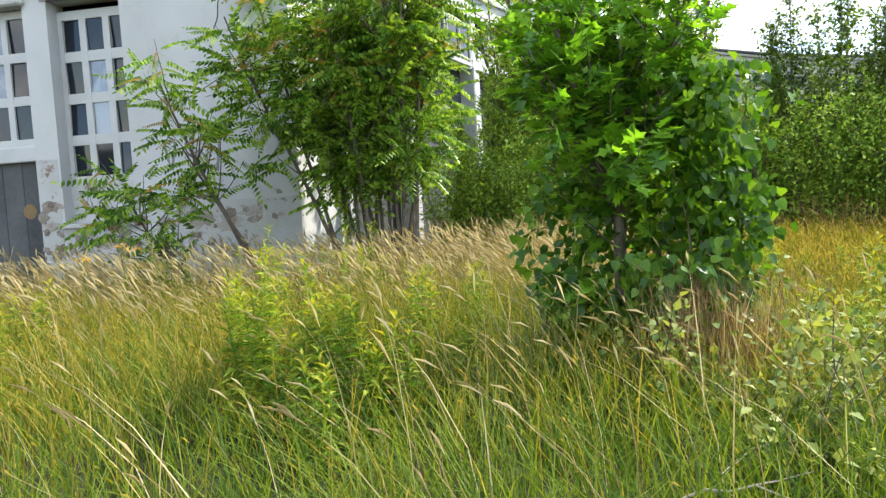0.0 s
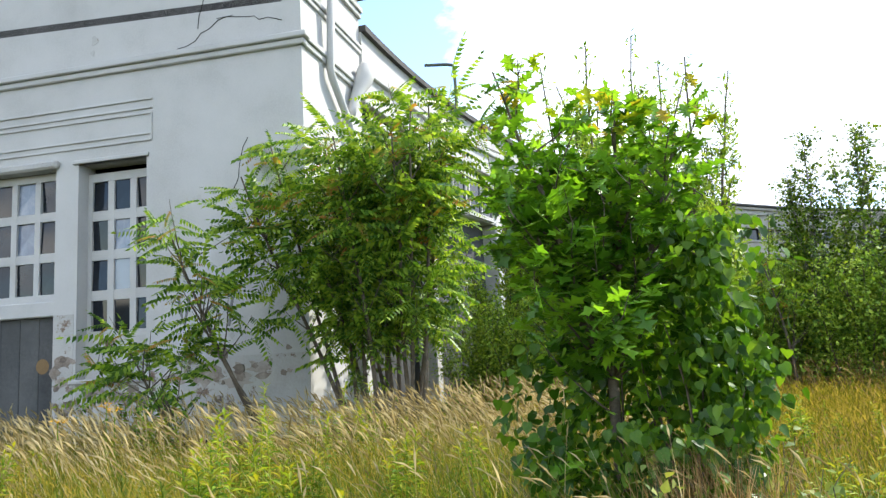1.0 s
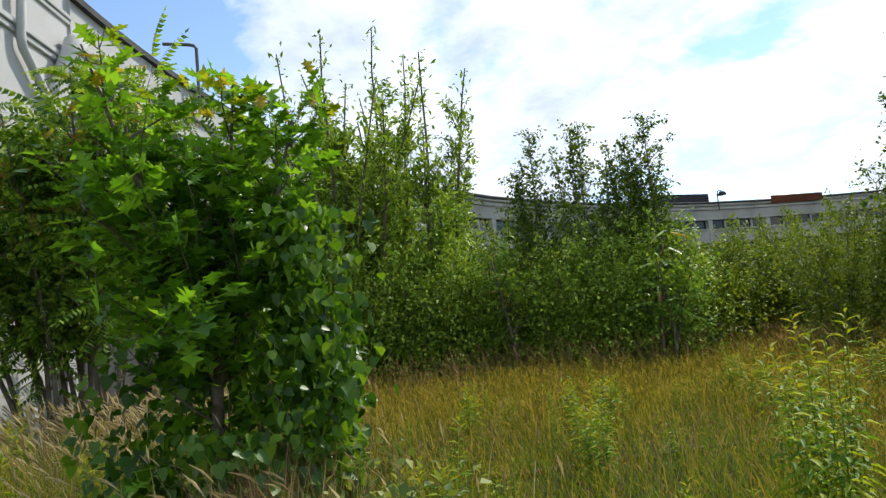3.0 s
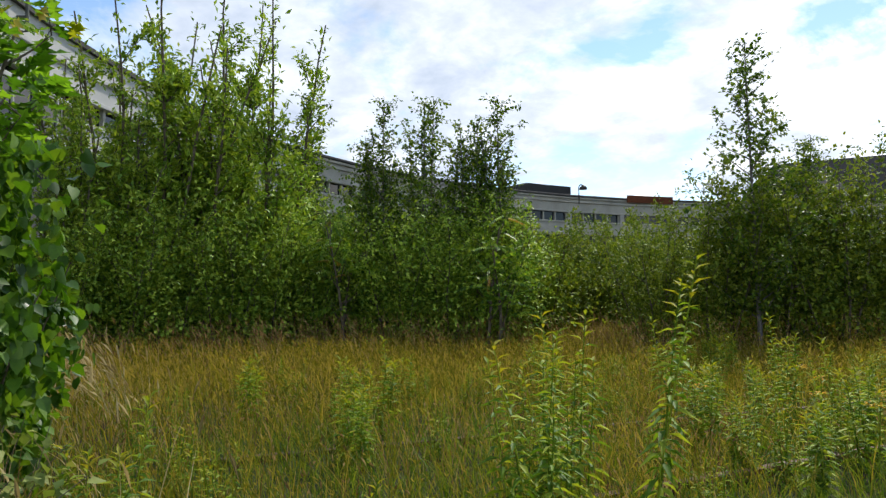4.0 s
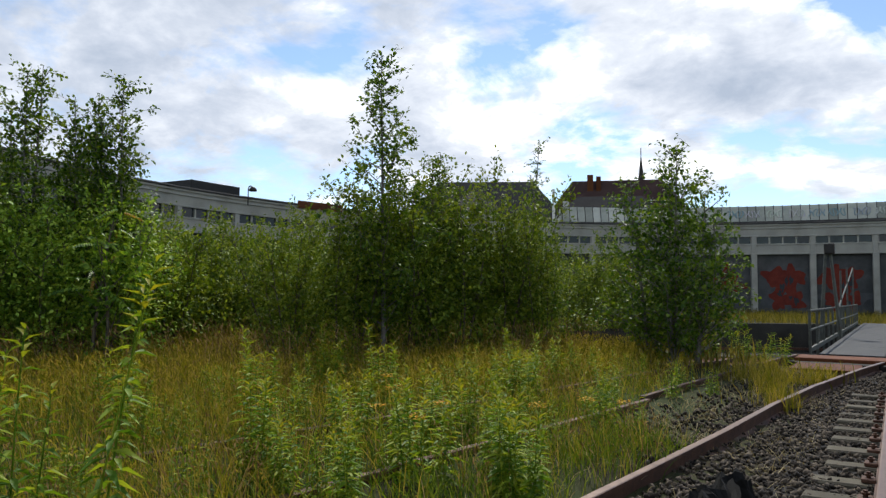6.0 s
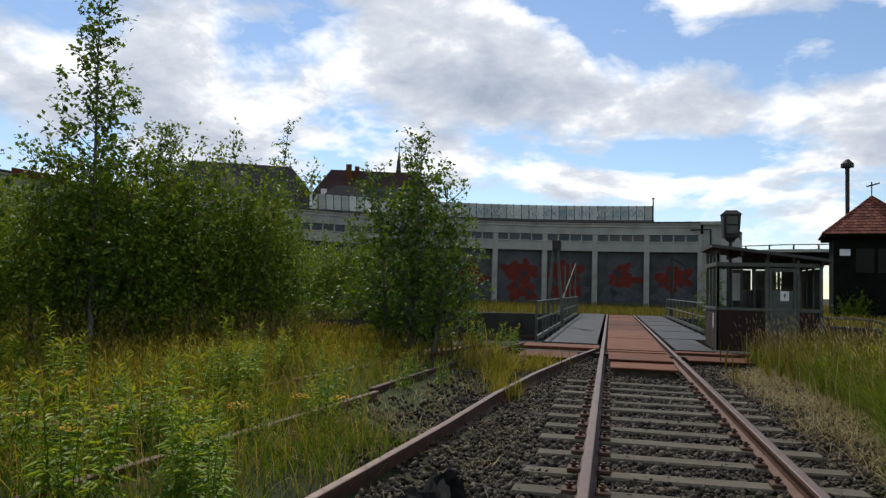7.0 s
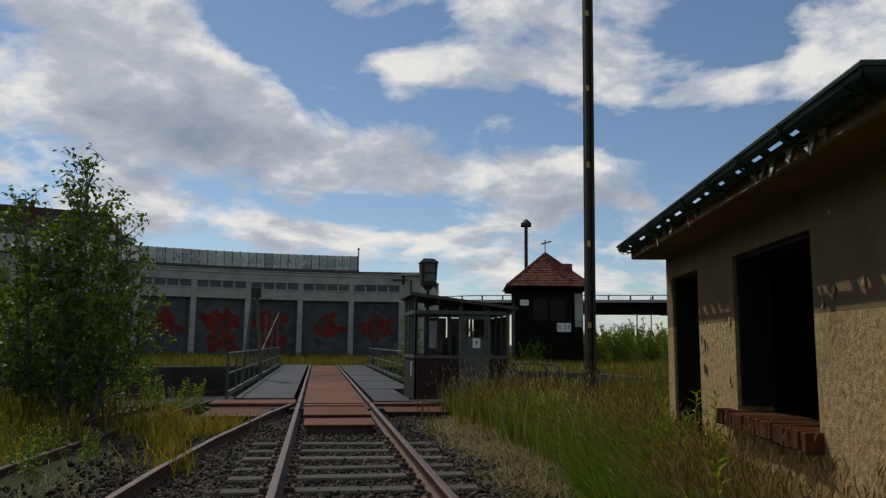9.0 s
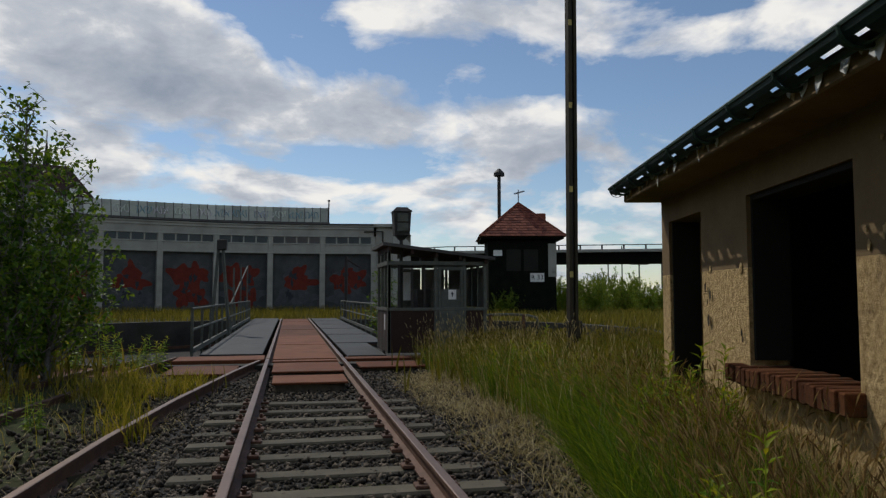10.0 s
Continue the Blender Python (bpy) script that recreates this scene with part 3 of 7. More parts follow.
# roof lantern of wired glass
LR = 46.0
lant_n = 44
lant_w = 2 * LR * math.sin(radians(42.9 / lant_n / 2)) - 0.06
lant = None
for k in range(lant_n):
    az = -38.6 + 42.9 * (k + 0.5) / lant_n
    m = at_az(az, LR, 8.88) @ pose(0, 0, 0, -14)
    if lant is None:
        lant = part("lantern_pane", boxed(-lant_w / 2, lant_w / 2, 0, 0.02, 0, 1.55), M["lantern_glass"], house, "dull wired glass pane with spray paint")
        lant.matrix_basis = m
    else:
        again(lant, house, m)
bm = bmesh.new()
for k in range(lant_n + 1):
    az = -38.6 + 42.9 * k / lant_n
    box(bm, -0.03, 0.03, -0.03, 0.06, 0, 1.6, m=at_az(az, LR, 8.88) @ pose(0, 0, 0, -14))
part("lantern_bars", bm, M["dark_metal"], house)
bm = bmesh.new()
arc_solid(bm, -38.8, 4.5, LR - 0.1, LR + 4, 8.5, 8.86)
part("lantern_kerb", bm, M["roof_felt"], house)
bm = bmesh.new()
st = []
for k in range(40):
    a = radians(-38.7 + 43.0 * k / 39)
    u = Vector((math.sin(a), math.cos(a), 0))
    st.append((Vector((0, YC, 0)) + u * (LR + 0.40), u))
sweep(bm, [(0, 10.33), (0.1, 10.40), (3.2, 8.84), (0, 8.84)], st)
part("lantern_back", bm, M["lantern_glass"], house)
bm = bmesh.new()
tube(bm, [at_az(9.6, R_HOUSE - 0.25, 7.15).translation, at_az(12.2, R_HOUSE - 0.25, 7.2).translation, at_az(12.25, R_HOUSE - 0.25, 3.0).translation], 0.09, 8)
part("conduit", bm, M["pit_concrete"], house, "grey conduit bent down the wall")
# vent pipe at the lantern's end, and the raised rusty roof kerb with a lamp
bm = bmesh.new()
p0 = at_az(4.4, LR - 0.2).translation
tube(bm, [p0 + Vector((0, 0, 8.6)), p0 + Vector((0, 0, 11.0))], 0.06, 8)
tube(bm, [p0 + Vector((0, 0, 11.0)), p0 + Vector((0, 0, 11.15))], 0.13, 8)
part("vent_pipe", bm, M["dark_metal"], house)
bm = bmesh.new()
arc_solid(bm, -79.6, -73.6, R_HOUSE - 0.26, R_HOUSE - 0.22, 7.58, 8.1)
part("rusty_flashing", bm, M["rust_plate"], house, "rust-red sheet flashing")
bm = bmesh.new()
arc_solid(bm, -92.5, -86.6, R_HOUSE + 0.2, R_HOUSE + 3.0, 7.8, 8.5)
part("roof_hatch", bm, M["black_paint"], house)


def roof_lamp(az, z, name="roof_lamp"):
    t = thing(name, "dark swan-neck lamp fixed to the roundhouse roof edge", "lamp", at_az(az, R_HOUSE - 0.35, z), "roof lamps")
    bm = bmesh.new()
    pts = [(0, 0, -0.6), (0, 0, 0.45)] + [(0, -0.22 + 0.22 * math.cos(q), 0.45 + 0.22 * math.sin(q)) for q in (0.5, 1.0, 1.57, 2.2)] + [(0, -0.46, 0.55)]
    tube(bm, pts, 0.035, 8)
    part("arm", bm, M["dark_metal"], t)
    bm = bmesh.new()
    tube(bm, [(0, -0.46, 0.6), (0, -0.46, 0.54), (0, -0.46, 0.42), (0, -0.46, 0.30)], [0.07, 0.16, 0.25, 0.26], 12)
    part("shade", bm, M["dark_metal"], t, smooth=True)
    return t


roof_lamp(-86.2, 7.9)
# street-lamp bracket on the block beside the yard
t = thing("bracket_lamp", "thin grey pipe bracket with a flat arm at the eave", "lamp", at_az(-147.6, R_HOUSE - 0.3, 7.3))
bm = bmesh.new()
tube(bm, [(0, 0.3, 0.2), (0, 0, 0.2), (0, 0, 1.95), (-0.03, 0.06, 2.03), (-0.1, 0.2, 2.05), (-0.35, 0.75, 2.06)], 0.045, 8)
tube(bm, [(0, 0.35, 0.55), (0, 0.0, 0.55)], 0.03, 6)
part("arm", bm, M["grey_paint"], t)

# end block: the tall white corner by the yard, with its radial end wall
block = thing("end_block", "tall white rendered corner block with gridded windows and flaking plinth", "building", at_az(AZ_END, R_HOUSE))
# in the block's frame: y runs outward along the end wall, x to the right along the front
BW = R_HOUSE * math.radians(AZ_BLOCK - AZ_END)
T = 0.45
ZT = 9.0
Y_A0, Y_A1 = 3.05, 4.47      # window opening
Y_B0, Y_B1 = 4.95, 7.1       # gate opening
Y_C0, Y_C1 = 7.6, 9.0
Y_END = 21.0
for y0, y1, z0 in ((0, Y_A0, 0.62), (Y_A1, Y_B0, 0.62), (Y_B1, Y_C0, 0.62), (Y_C1, Y_END, 0.62), (Y_A0, Y_A1, 5.2), (Y_B0, Y_B1, 5.25), (Y_C0, Y_C1, 5.2)):
    part("end_wall", boxed(0, T, y0, y1, z0, ZT), M["wall_white"], block)
for x0, y0, y1, z0, z1 in ((-0.004, Y_A0, Y_A1, 0.62, 1.27), (0.24, Y_A0, Y_A1, 1.27, 2.02), (0.24, Y_C0, Y_C1, 0.62, 2.02)):
    part("window_breast", boxed(x0, T, y0, y1, z0, z1), M["wall_flaked"], block)
bm = bmesh.new()
for y0, y1 in ((0, Y_A0), (Y_A0, Y_A1), (Y_A1, Y_B0), (Y_B1, Y_END)):
    box(bm, -0.05, T, y0, y1, -0.3, 0.62, 0.01)
part("plinth", bm, M["plinth"], block)
part("flaked_band", boxed(-0.006, 0.1, 0.0, Y_A0 - 0.1, 0.62, 1.55), M["wall_flaked"], block, "render flaked down to brown brick")
part("flaked_band", boxed(-0.006, 0.1, Y_A1 + 0.05, Y_B0, 0.62, 2.45), M["wall_flaked"], block, "render flaked down to brown brick")
bm = bmesh.new()
box(bm, -0.07, 0.1, -0.07, Y_END, 6.84, 6.95, 0.02)
box(bm, -0.13, 0.1, -0.13, Y_END, 6.95, 7.06, 0.02)
part("string_course", bm, M["wall_white"], block)
for z in (6.27, 6.10, 6.0, 5.62, 5.5):
    part("panel_moulding", boxed(-0.03, 0.02, 2.93, 10.0, z - 0.018, z + 0.018, 0.006), M["wall_white"], block)
part("panel_moulding", boxed(-0.028, 0.02, 2.93, 2.97, 5.52, 5.98), M["wall_white"], block)
bm = bmesh.new()
box(bm, -0.1, 0.3, Y_A0 - 0.08, Y_A1 + 0.08, 1.2, 1.28, 0.015)
part("sill", bm, M["wall_flaked"], block)
bm = bmesh.new()
box(bm, -0.05, 0.1, Y_A0 - 0.06, Y_A1 + 0.1, 5.2, 5.27, 0.01)
part("window_hood", bm, M["wall_white"], block)
bm = bmesh.new()
box(bm, -0.12, 0.2, Y_B0 - 0.08, Y_B1 + 0.1, 5.16, 5.32, 0.04)
part("gate_hood", bm, M["wall_flaked"], block, "broken brick hood over the gate window")


def grid_window(y0, y1, z0, z1, cols, rows, depth, bar, name):
    cw, rh = (y1 - y0) / cols, (z1 - z0) / rows
    bm = bmesh.new()
    h = bar / 2
    loops = []
    for x in (depth, depth + 0.12):
        for e, s in ((h, 1), (-h, 1.4)):
            loops.append([bm.verts.new((x, y, z)) for y, z in ((y0 - e, z0 - e * s), (y1 + e, z0 - e * s), (y1 + e, z1 + e * s), (y0 - e, z1 + e * s))])
    for a, b in ((0, 1), (1, 3), (3, 2), (2, 0)):
        for k in range(4):
            q = (k + 1) % 4
            bm.faces.new((loops[a][k], loops[a][q], loops[b][q], loops[b][k]))
    bmesh.ops.recalc_face_normals(bm, faces=bm.faces)
    w = part(name, bm, M["wall_white"], block)
    for c in range(1, cols):
        y = y0 + cw * c
        part("glazing_bar", boxed(depth + 0.002, depth + 0.118, y - h, y + h, z0, z1), M["wall_white"], w)
    for r in range(1, rows):
        z = z0 + rh * r
        part("glazing_bar", boxed(depth + 0.006, depth + 0.114, y0, y1, z - bar * 0.7, z + bar * 0.7), M["wall_white"], w)
    pane = None
    for c in range(cols):
        for r in range(rows):
            m = pose(depth + 0.05, y0 + cw * (c + 0.5), z0 + rh * (r + 0.5), 0, rng.uniform(-3.5, 3.5), rng.uniform(-4, 4))
            if pane is None:
                pane = part("pane", boxed(0, 0.008, -cw / 2 + bar * 0.3, cw / 2 - bar * 0.3, -rh / 2 + bar * 0.5, rh / 2 - bar * 0.5), M["old_glass"], w, "dark dusty pane")
                pane.matrix_basis = m
            # every few panes take the pale colour that stands in for daylight behind
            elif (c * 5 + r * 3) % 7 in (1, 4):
                part("pane", boxed(0, 0.008, -cw / 2 + bar * 0.3, cw / 2 - bar * 0.3, -rh / 2 + bar * 0.5, rh / 2 - bar * 0.5), M["daylight_glass"], w, "pale pane with bluish daylight painted in").matrix_basis = m
            else:
                again(pane, w, m)


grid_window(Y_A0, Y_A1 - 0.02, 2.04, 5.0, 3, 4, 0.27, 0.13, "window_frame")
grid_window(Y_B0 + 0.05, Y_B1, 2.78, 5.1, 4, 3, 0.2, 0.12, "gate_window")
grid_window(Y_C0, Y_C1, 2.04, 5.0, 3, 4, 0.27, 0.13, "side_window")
bm = bmesh.new()
box(bm, 0.03, 0.35, Y_B0, Y_B1, 2.44, 2.72, 0.02)
part("transom", bm, M["wall_white"], block)
for k in range(5):
    y0 = Y_B0 + 0.02 + k * 0.42
    part("door_panel", boxed(0.16, 0.24, y0, y0 + 0.415, 0.0, 2.44, 0.01), M["door_grey"], block, "grey steel door panel with a rust mark")
bm = bmesh.new()
bmesh.ops.create_circle(bm, cap_ends=True, segments=14, radius=0.14, matrix=pose(0.155, Y_B0 + 0.35, 1.55, 0, -90, 0))
part("door_patch", bm, M["hut_smooth"], block)
# front of the block, lit by the sun
AF = (AZ_BLOCK - AZ_END)
bm = bmesh.new()
box(bm, 0.0, BW, 0.0, T, -0.3, ZT)
o = part("front_wall", bm, M["wall_white"], block)
o.matrix_basis = pose(0.002, 0.0, 0, 0, 0, -AF / 2)
for z, d, h in ((6.84, 0.05, 0.11), (6.95, 0.09, 0.11), (7.75, 0.04, 0.1), (7.85, 0.07, 0.09), (8.55, 0.06, 0.12), (8.67, 0.10, 0.12)):
    o = part("cornice", boxed(-0.05, BW + 0.03, -d, 0.05, z, z + h, 0.015), M["wall_white"], block)
    o.matrix_basis = pose(0, 0, 0, 0, 0, -AF / 2)
bm = bmesh.new()
box(bm, -0.25, BW + 0.12, -0.22, 21, ZT, ZT + 0.16, 0.04)
o = part("roof", bm, M["roof_felt"], block)
o.matrix_basis = pose(0, 0, 0, 0, 0, -AF / 2)
bm = bmesh.new()
tube(bm, [(0.95, -0.2, 8.9), (0.95, -0.12, 6.75), (1.0, -0.12, 6.6), (1.75, -0.12, 5.95), (1.85, -0.12, 5.8), (1.85, -0.12, 0.2)], 0.075, 10)
o = part("downpipe", bm, M["wall_white"], block, "white painted downpipe", True)
o.matrix_basis = pose(0, 0, 0, 0, 0, -AF / 2)
bm = bmesh.new()
tube(bm, [(2.60, -0.16, 7.42), (2.54, -0.24, 7.28), (2.40, -0.22, 7.02), (2.22, -0.15, 6.72), (1.98, -0.12, 6.30), (1.88, -0.12, 6.1)], [0.10, 0.21, 0.19, 0.13, 0.09, 0.08], 10)
o = part("rainwater_head", bm, M["wall_white"], block, "white painted rainwater head", True)
o.matrix_basis = pose(0, 0, 0, 0, 0, -AF / 2)
# near-black sheet added behind the windows, the room's shade put into its colour
bm = bmesh.new()
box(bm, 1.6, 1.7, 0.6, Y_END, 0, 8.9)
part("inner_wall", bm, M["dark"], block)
# cracks and chipped holes in the render of the end wall
cr = random.Random(3)
for y0, z0, dy, dz, n in ((0.35, 7.35, 0.16, 0.04, 8), (1.3, 7.6, 0.14, -0.07, 7), (2.0, 7.45, -0.05, 0.16, 5), (1.05, 5.3, 0.03, -0.16, 6), (0.6, 3.2, 0.10, -0.12, 6)):
    pts = [(-0.003, y0, z0)]
    for k in range(n):
        pts.append((-0.003, pts[-1][1] + dy + cr.uniform(-0.07, 0.07), pts[-1][2] + dz + cr.uniform(-0.07, 0.07)))
    part("crack", tube(bmesh.new(), pts, 0.007, 4), M["dark_wall"], block)
for y0, z0, r in ((4.15, 7.55, 0.09), (4.2, 7.32, 0.06), (4.6, 7.05, 0.04), (2.25, 4.3, 0.05), (2.1, 4.32, 0.04), (2.0, 4.33, 0.05), (1.4, 1.9, 0.05), (0.5, 2.2, 0.05)):
    pts = [(y0 + r * cr.uniform(0.5, 1.1) * math.cos(q), z0 + r * 1.3 * cr.uniform(0.5, 1.1) * math.sin(q)) for q in (2 * math.pi * k / 9 for k in range(9))]
    o = part("chip", plate_poly(bmesh.new(), pts, 0.0, 0.006), M["wall_flaked"], block)
    o.matrix_basis = pose(-0.004, 0, 0, 0, 0, 90)
for y0, z0, r in ((1.9, 1.25, 0.34), (1.3, 1.15, 0.28), (2.5, 1.2, 0.2), (0.9, 1.35, 0.22), (1.6, 1.6, 0.16), (4.75, 1.6, 0.2), (4.7, 1.25, 0.18), (3.6, 0.95, 0.22), (3.1, 0.9, 0.16)):
    pts = [(y0 + r * 1.3 * cr.uniform(0.45, 1.15) * math.cos(q), z0 + r * 0.6 * cr.uniform(0.45, 1.2) * math.sin(q)) for q in (2 * math.pi * j / 17 for j in range(17))]
    part("bare_patch", plate_poly(bmesh.new(), pts, 0.0, 0.004), M["bare_brick"], block, "render flaked down to brown brick").matrix_basis = pose(-0.007 - 0.0003 * r, 0, 0, 0, 0, 90)
for k in range(60):
    y0 = cr.choice((cr.uniform(0.1, 2.9), cr.uniform(4.5, 4.95), cr.uniform(3.1, 4.4)))
    z0, r = cr.uniform(0.7, 1.2 if 3.0 < y0 < 4.5 else 1.65), cr.uniform(0.025, 0.10)
    pts = [(y0 + r * 1.4 * cr.uniform(0.5, 1.15) * math.cos(q), z0 + r * cr.uniform(0.5, 1.15) * math.sin(q)) for q in (2 * math.pi * j / 11 for j in range(11))]
    o = part("bare_patch", plate_poly(bmesh.new(), pts, 0.0, 0.004), M["bare_brick"], block, "render flaked down to brown brick")
    o.matrix_basis = pose(-0.011 - 0.0002 * k, 0, 0, 0, 0, 90)


# ---- tracks ----
RAIL = [(-0.07, -0.01), (0.07, -0.01), (0.07, 0.002), (0.012, 0.02), (0.012, 0.105), (0.036, 0.118), (0.036, 0.148), (0.028, 0.152), (-0.028, 0.152), (-0.036, 0.148), (-0.036, 0.118), (-0.012, 0.105), (-0.012, 0.02), (-0.07, 0.002)]


def rail(parent, pts, z=0.0, mat="rust", worn=True):
    st = []
    for k, p in enumerate(pts):
        d = Vector(pts[min(k + 1, len(pts) - 1)]) - Vector(pts[max(k - 1, 0)])
        u = Vector((d.y, -d.x, 0)).normalized()
        st.append(((p[0], p[1], z), u))
    bm = sweep(bmesh.new(), RAIL, st)
    o = part("rail", bm, M[mat], parent)
    o.data.materials.append(M["rail_top"])
    for f in o.data.polygons:
        if worn and f.normal.z > 0.6 and f.center.z > z + 0.145:
            f.material_index = 1
    return o


track = thing("railway_track", "rusty main track on pale concrete sleepers in ballast", "railway track", group="yard tracks")
for x in (-0.75, 0.75):
    rail(track, [(x, -24.0), (x, 4.0), (x, 12.0), (x * 1.0, 15.15)])
sl = None
fastening = None
for k in range(52):
    y = 4.10 + 0.65 * (k - 42)
    m = pose(rng.normal(0, 0.02), y + rng.normal(0, 0.012), rng.normal(-0.005, 0.004), rng.normal(0, 0.4), rng.normal(0, 0.25), rng.normal(0, 0.5))
    if sl is None:
        bm = bmesh.new()
        box(bm, -1.27, 1.27, -0.115, 0.115, -0.17, 0.0, 0.018)
        sl = part("sleeper", bm, M["concrete"], track)
        sl.matrix_basis = m
    else:
        again(sl, track, m)
    for x in (-0.75, 0.75):
        for side in (-1, 1):
            fm = pose(x + side * 0.115, y, 0.0)
            if fastening is None:
                bm = bmesh.new()
                box(bm, -0.05, 0.05, -0.07, 0.07, -0.005, 0.028, 0.006)
                tube(bm, [(0, 0, 0.02), (0, 0, 0.075)], 0.017, 6)
                tube(bm, [(0, 0, 0.045), (0, 0, 0.06)], 0.032, 6)
                fastening = part("fastening", bm, M["rust"], track)
                fastening.matrix_basis = fm
            else:
                again(fastening, track, fm)

side_track = thing("railway_track", "rusty side track half buried in grass beside the turntable", "railway track", group="yard tracks")
right_rail = [(-3.05, -5.0), (-2.66, -0.6), (-2.43, 1.5), (-2.29, 3.1), (-2.12, 5.1), (-1.98, 7.3), (-1.74, 9.7), (-1.26, 13.2), (-0.92, 15.2)]
left_rail = [(-4.5, -5.0), (-4.1, -0.5), (-3.83, 2.2), (-3.47, 5.1)]
rail(side_track, right_rail, -0.03)
rail(side_track, [(-3.47, 6.8), (-3.36, 8.5), (-3.10, 11.3), (-2.92, 13.6), (-2.62, 16.0)], worn=False)
far_track = thing("railway_track", "overgrown rusty track curving towards the turntable", "railway track", group="yard tracks")
rail(far_track, left_rail + [(-3.33, 6.6)], worn=False)
rail(far_track, [(-6.5, -2.5), (-5.61, 1.9), (-5.11, 4.32), (-4.6, 7.8), (-4.1, 11.2), (-3.3, 15.6)], worn=False)

# loose rusty plates between the rails, before the bridge
for x0, x1, y0, y1, zz in ((-0.58, 0.56, 11.2, 12.25, 0.12), (-0.62, 0.62, 12.9, 14.6, 0.115), (-2.5, -1.28, 13.3, 14.9, 0.06), (1.0, 2.3, 13.9, 15.0, 0.07), (-4.5, -3.25, 13.2, 14.8, 0.07)):
    o = mesh_ob("cover_plate", boxed(x0, x1, y0, y1, zz - 0.035, zz, 0.008), M["rust_plate"])
    tagged(o, "flat rust-red steel cover plate lying beside the rails", "steel plate", "cover plates")
    o2 = mesh_ob("timber_bearer", boxed(x0 + 0.05, x1 - 0.05, y0 + 0.1, y0 + 0.28, -0.12, zz - 0.036), M["bark"])
    tagged(o2, "dark timber bearer under a steel plate", "timber", "bearers")

# ---- turntable bridge ----
bridge = thing("turntable_bridge", "turntable bridge with rust-red centre plating and grey side decks", "turntable", pose(0, YC, 0))
HB = 13.4
for x in (-0.75, 0.75):
    rail(bridge, [(x, -HB), (x, 0), (x, HB)])
n_pl = 6
for k in range(n_pl):
    y0 = -HB + 0.35 + (2 * HB - 0.4) * k / n_pl
    y1 = -HB + 0.35 + (2 * HB - 0.4) * (k + 1) / n_pl - 0.015
    part("centre_plate", boxed(-0.66, 0.66, y0, y1, 0.085 + 0.008 * (k % 2), 0.105 + 0.008 * (k % 2), 0.004), M["rust_plate"], bridge, "rust-red plate")
    part("deck_plate", boxed(-2.22, -0.90, y0 + (0.9 if k == 0 else 0), y1, 0.10, 0.15, 0.006), M["deck"], bridge, "grey deck plate")
    part("deck_plate", boxed(0.90, 2.3 if k else 1.75, y0 + 0.2, y1, 0.09, 0.135, 0.006), M["deck"], bridge, "grey deck plate")
part("end_beam", boxed(-2.6, -0.83, -HB - 0.05, -HB + 1.0, 0.04, 0.135, 0.01), M["rust_plate"], bridge, "rust-red end beam")
part("end_beam", boxed(-0.66, 0.66, -HB - 0.05, -HB + 0.3, -0.05, 0.09, 0.01), M["rust_plate"], bridge)
part("end_beam", boxed(0.83, 4.1, -HB - 0.05, -HB + 0.45, 0.0, 0.12, 0.01), M["rust_plate"], bridge)
for x in (-1.4, 1.4):
    part("girder", boxed(x - 0.2, x + 0.2, -HB + 0.1, HB - 0.1, -1.1, 0.06, 0.02), M["rust"], bridge)


def railing(x, y0, y1, posts):
    po = None
    for k in range(posts):
        y = y0 + (y1 - y0) * k / (posts - 1)
        m = pose(x, y, 0.1, rng.normal(0, 0.6), rng.normal(0, 0.6), 0)
        if po is None:
            po = part("railing_post", boxed(-0.03, 0.03, -0.03, 0.03, -0.3, 1.05, 0.006), M["grey_paint"], bridge)
            po.matrix_basis = m
        else:
            again(po, bridge, m)
    for z in (1.13, 0.66):
        part("railing_bar", tube(bmesh.new(), [(x, y0 - 0.1, z), (x, y1 + 0.1, z)], 0.028, 6), M["grey_paint"], bridge)
    part("toe_board", boxed(x - 0.03, x + 0.03, y0, y1, 0.13, 0.24), M["grey_paint"], bridge)


railing(-2.46, -HB + 1.9, HB - 0.5, 14)
railing(2.55, -4.5, HB - 0.5, 10)
# tapered portal mast at the bridge's middle, and the stair frame beyond it
for dx in (-0.12, 0.16):
    bm = bmesh.new()
    tube(bm, [(-2.62 + dx * 2.2, -3.4, 0.0), (-2.62 + dx * 0.4, -3.3, 3.2)], [0.07, 0.05], 6)
    part("mast_leg", bm, M["grey_paint"], bridge)
part("mast_head", boxed(-2.72, -2.40, -3.5, -3.15, 2.95, 3.3, 0.02), M["dark_metal"], bridge)
for y, h in ((3.0, 2.6), (7.5, 2.9), (13.0, 3.1)):
    part("stair_post", tube(bmesh.new(), [(-2.62, y, 0.1), (-2.62, y, h)], 0.04, 6), M["grey_paint"], bridge)
part("stair_brace", tube(bmesh.new(), [(-2.62, 1.5, 1.1), (-2.62, 13.0, 3.05)], 0.035, 6), M["grey_paint"], bridge)
bm = bmesh.new()
tube(bm, [(2.75, 12.0, 0.0), (2.75, 12.0, 3.6)], 0.09, 8)
tube(bm, [(2.75, 12.0, 3.45), (3.5, 12.0, 3.0)], 0.05, 6)
part("signal_post", bm, M["dark_metal"], bridge)

# ---- operator's cab on the bridge ----
cab = thing("operator_cab", "derelict turntable cab with brown panels, glazed sides and a lean-to roof", "cabin", pose(1.83, 16.05, 0.15))
CW, CD = 2.2, 1.85


def cab_roof(x):
    return 2.36 - 0.12 * x


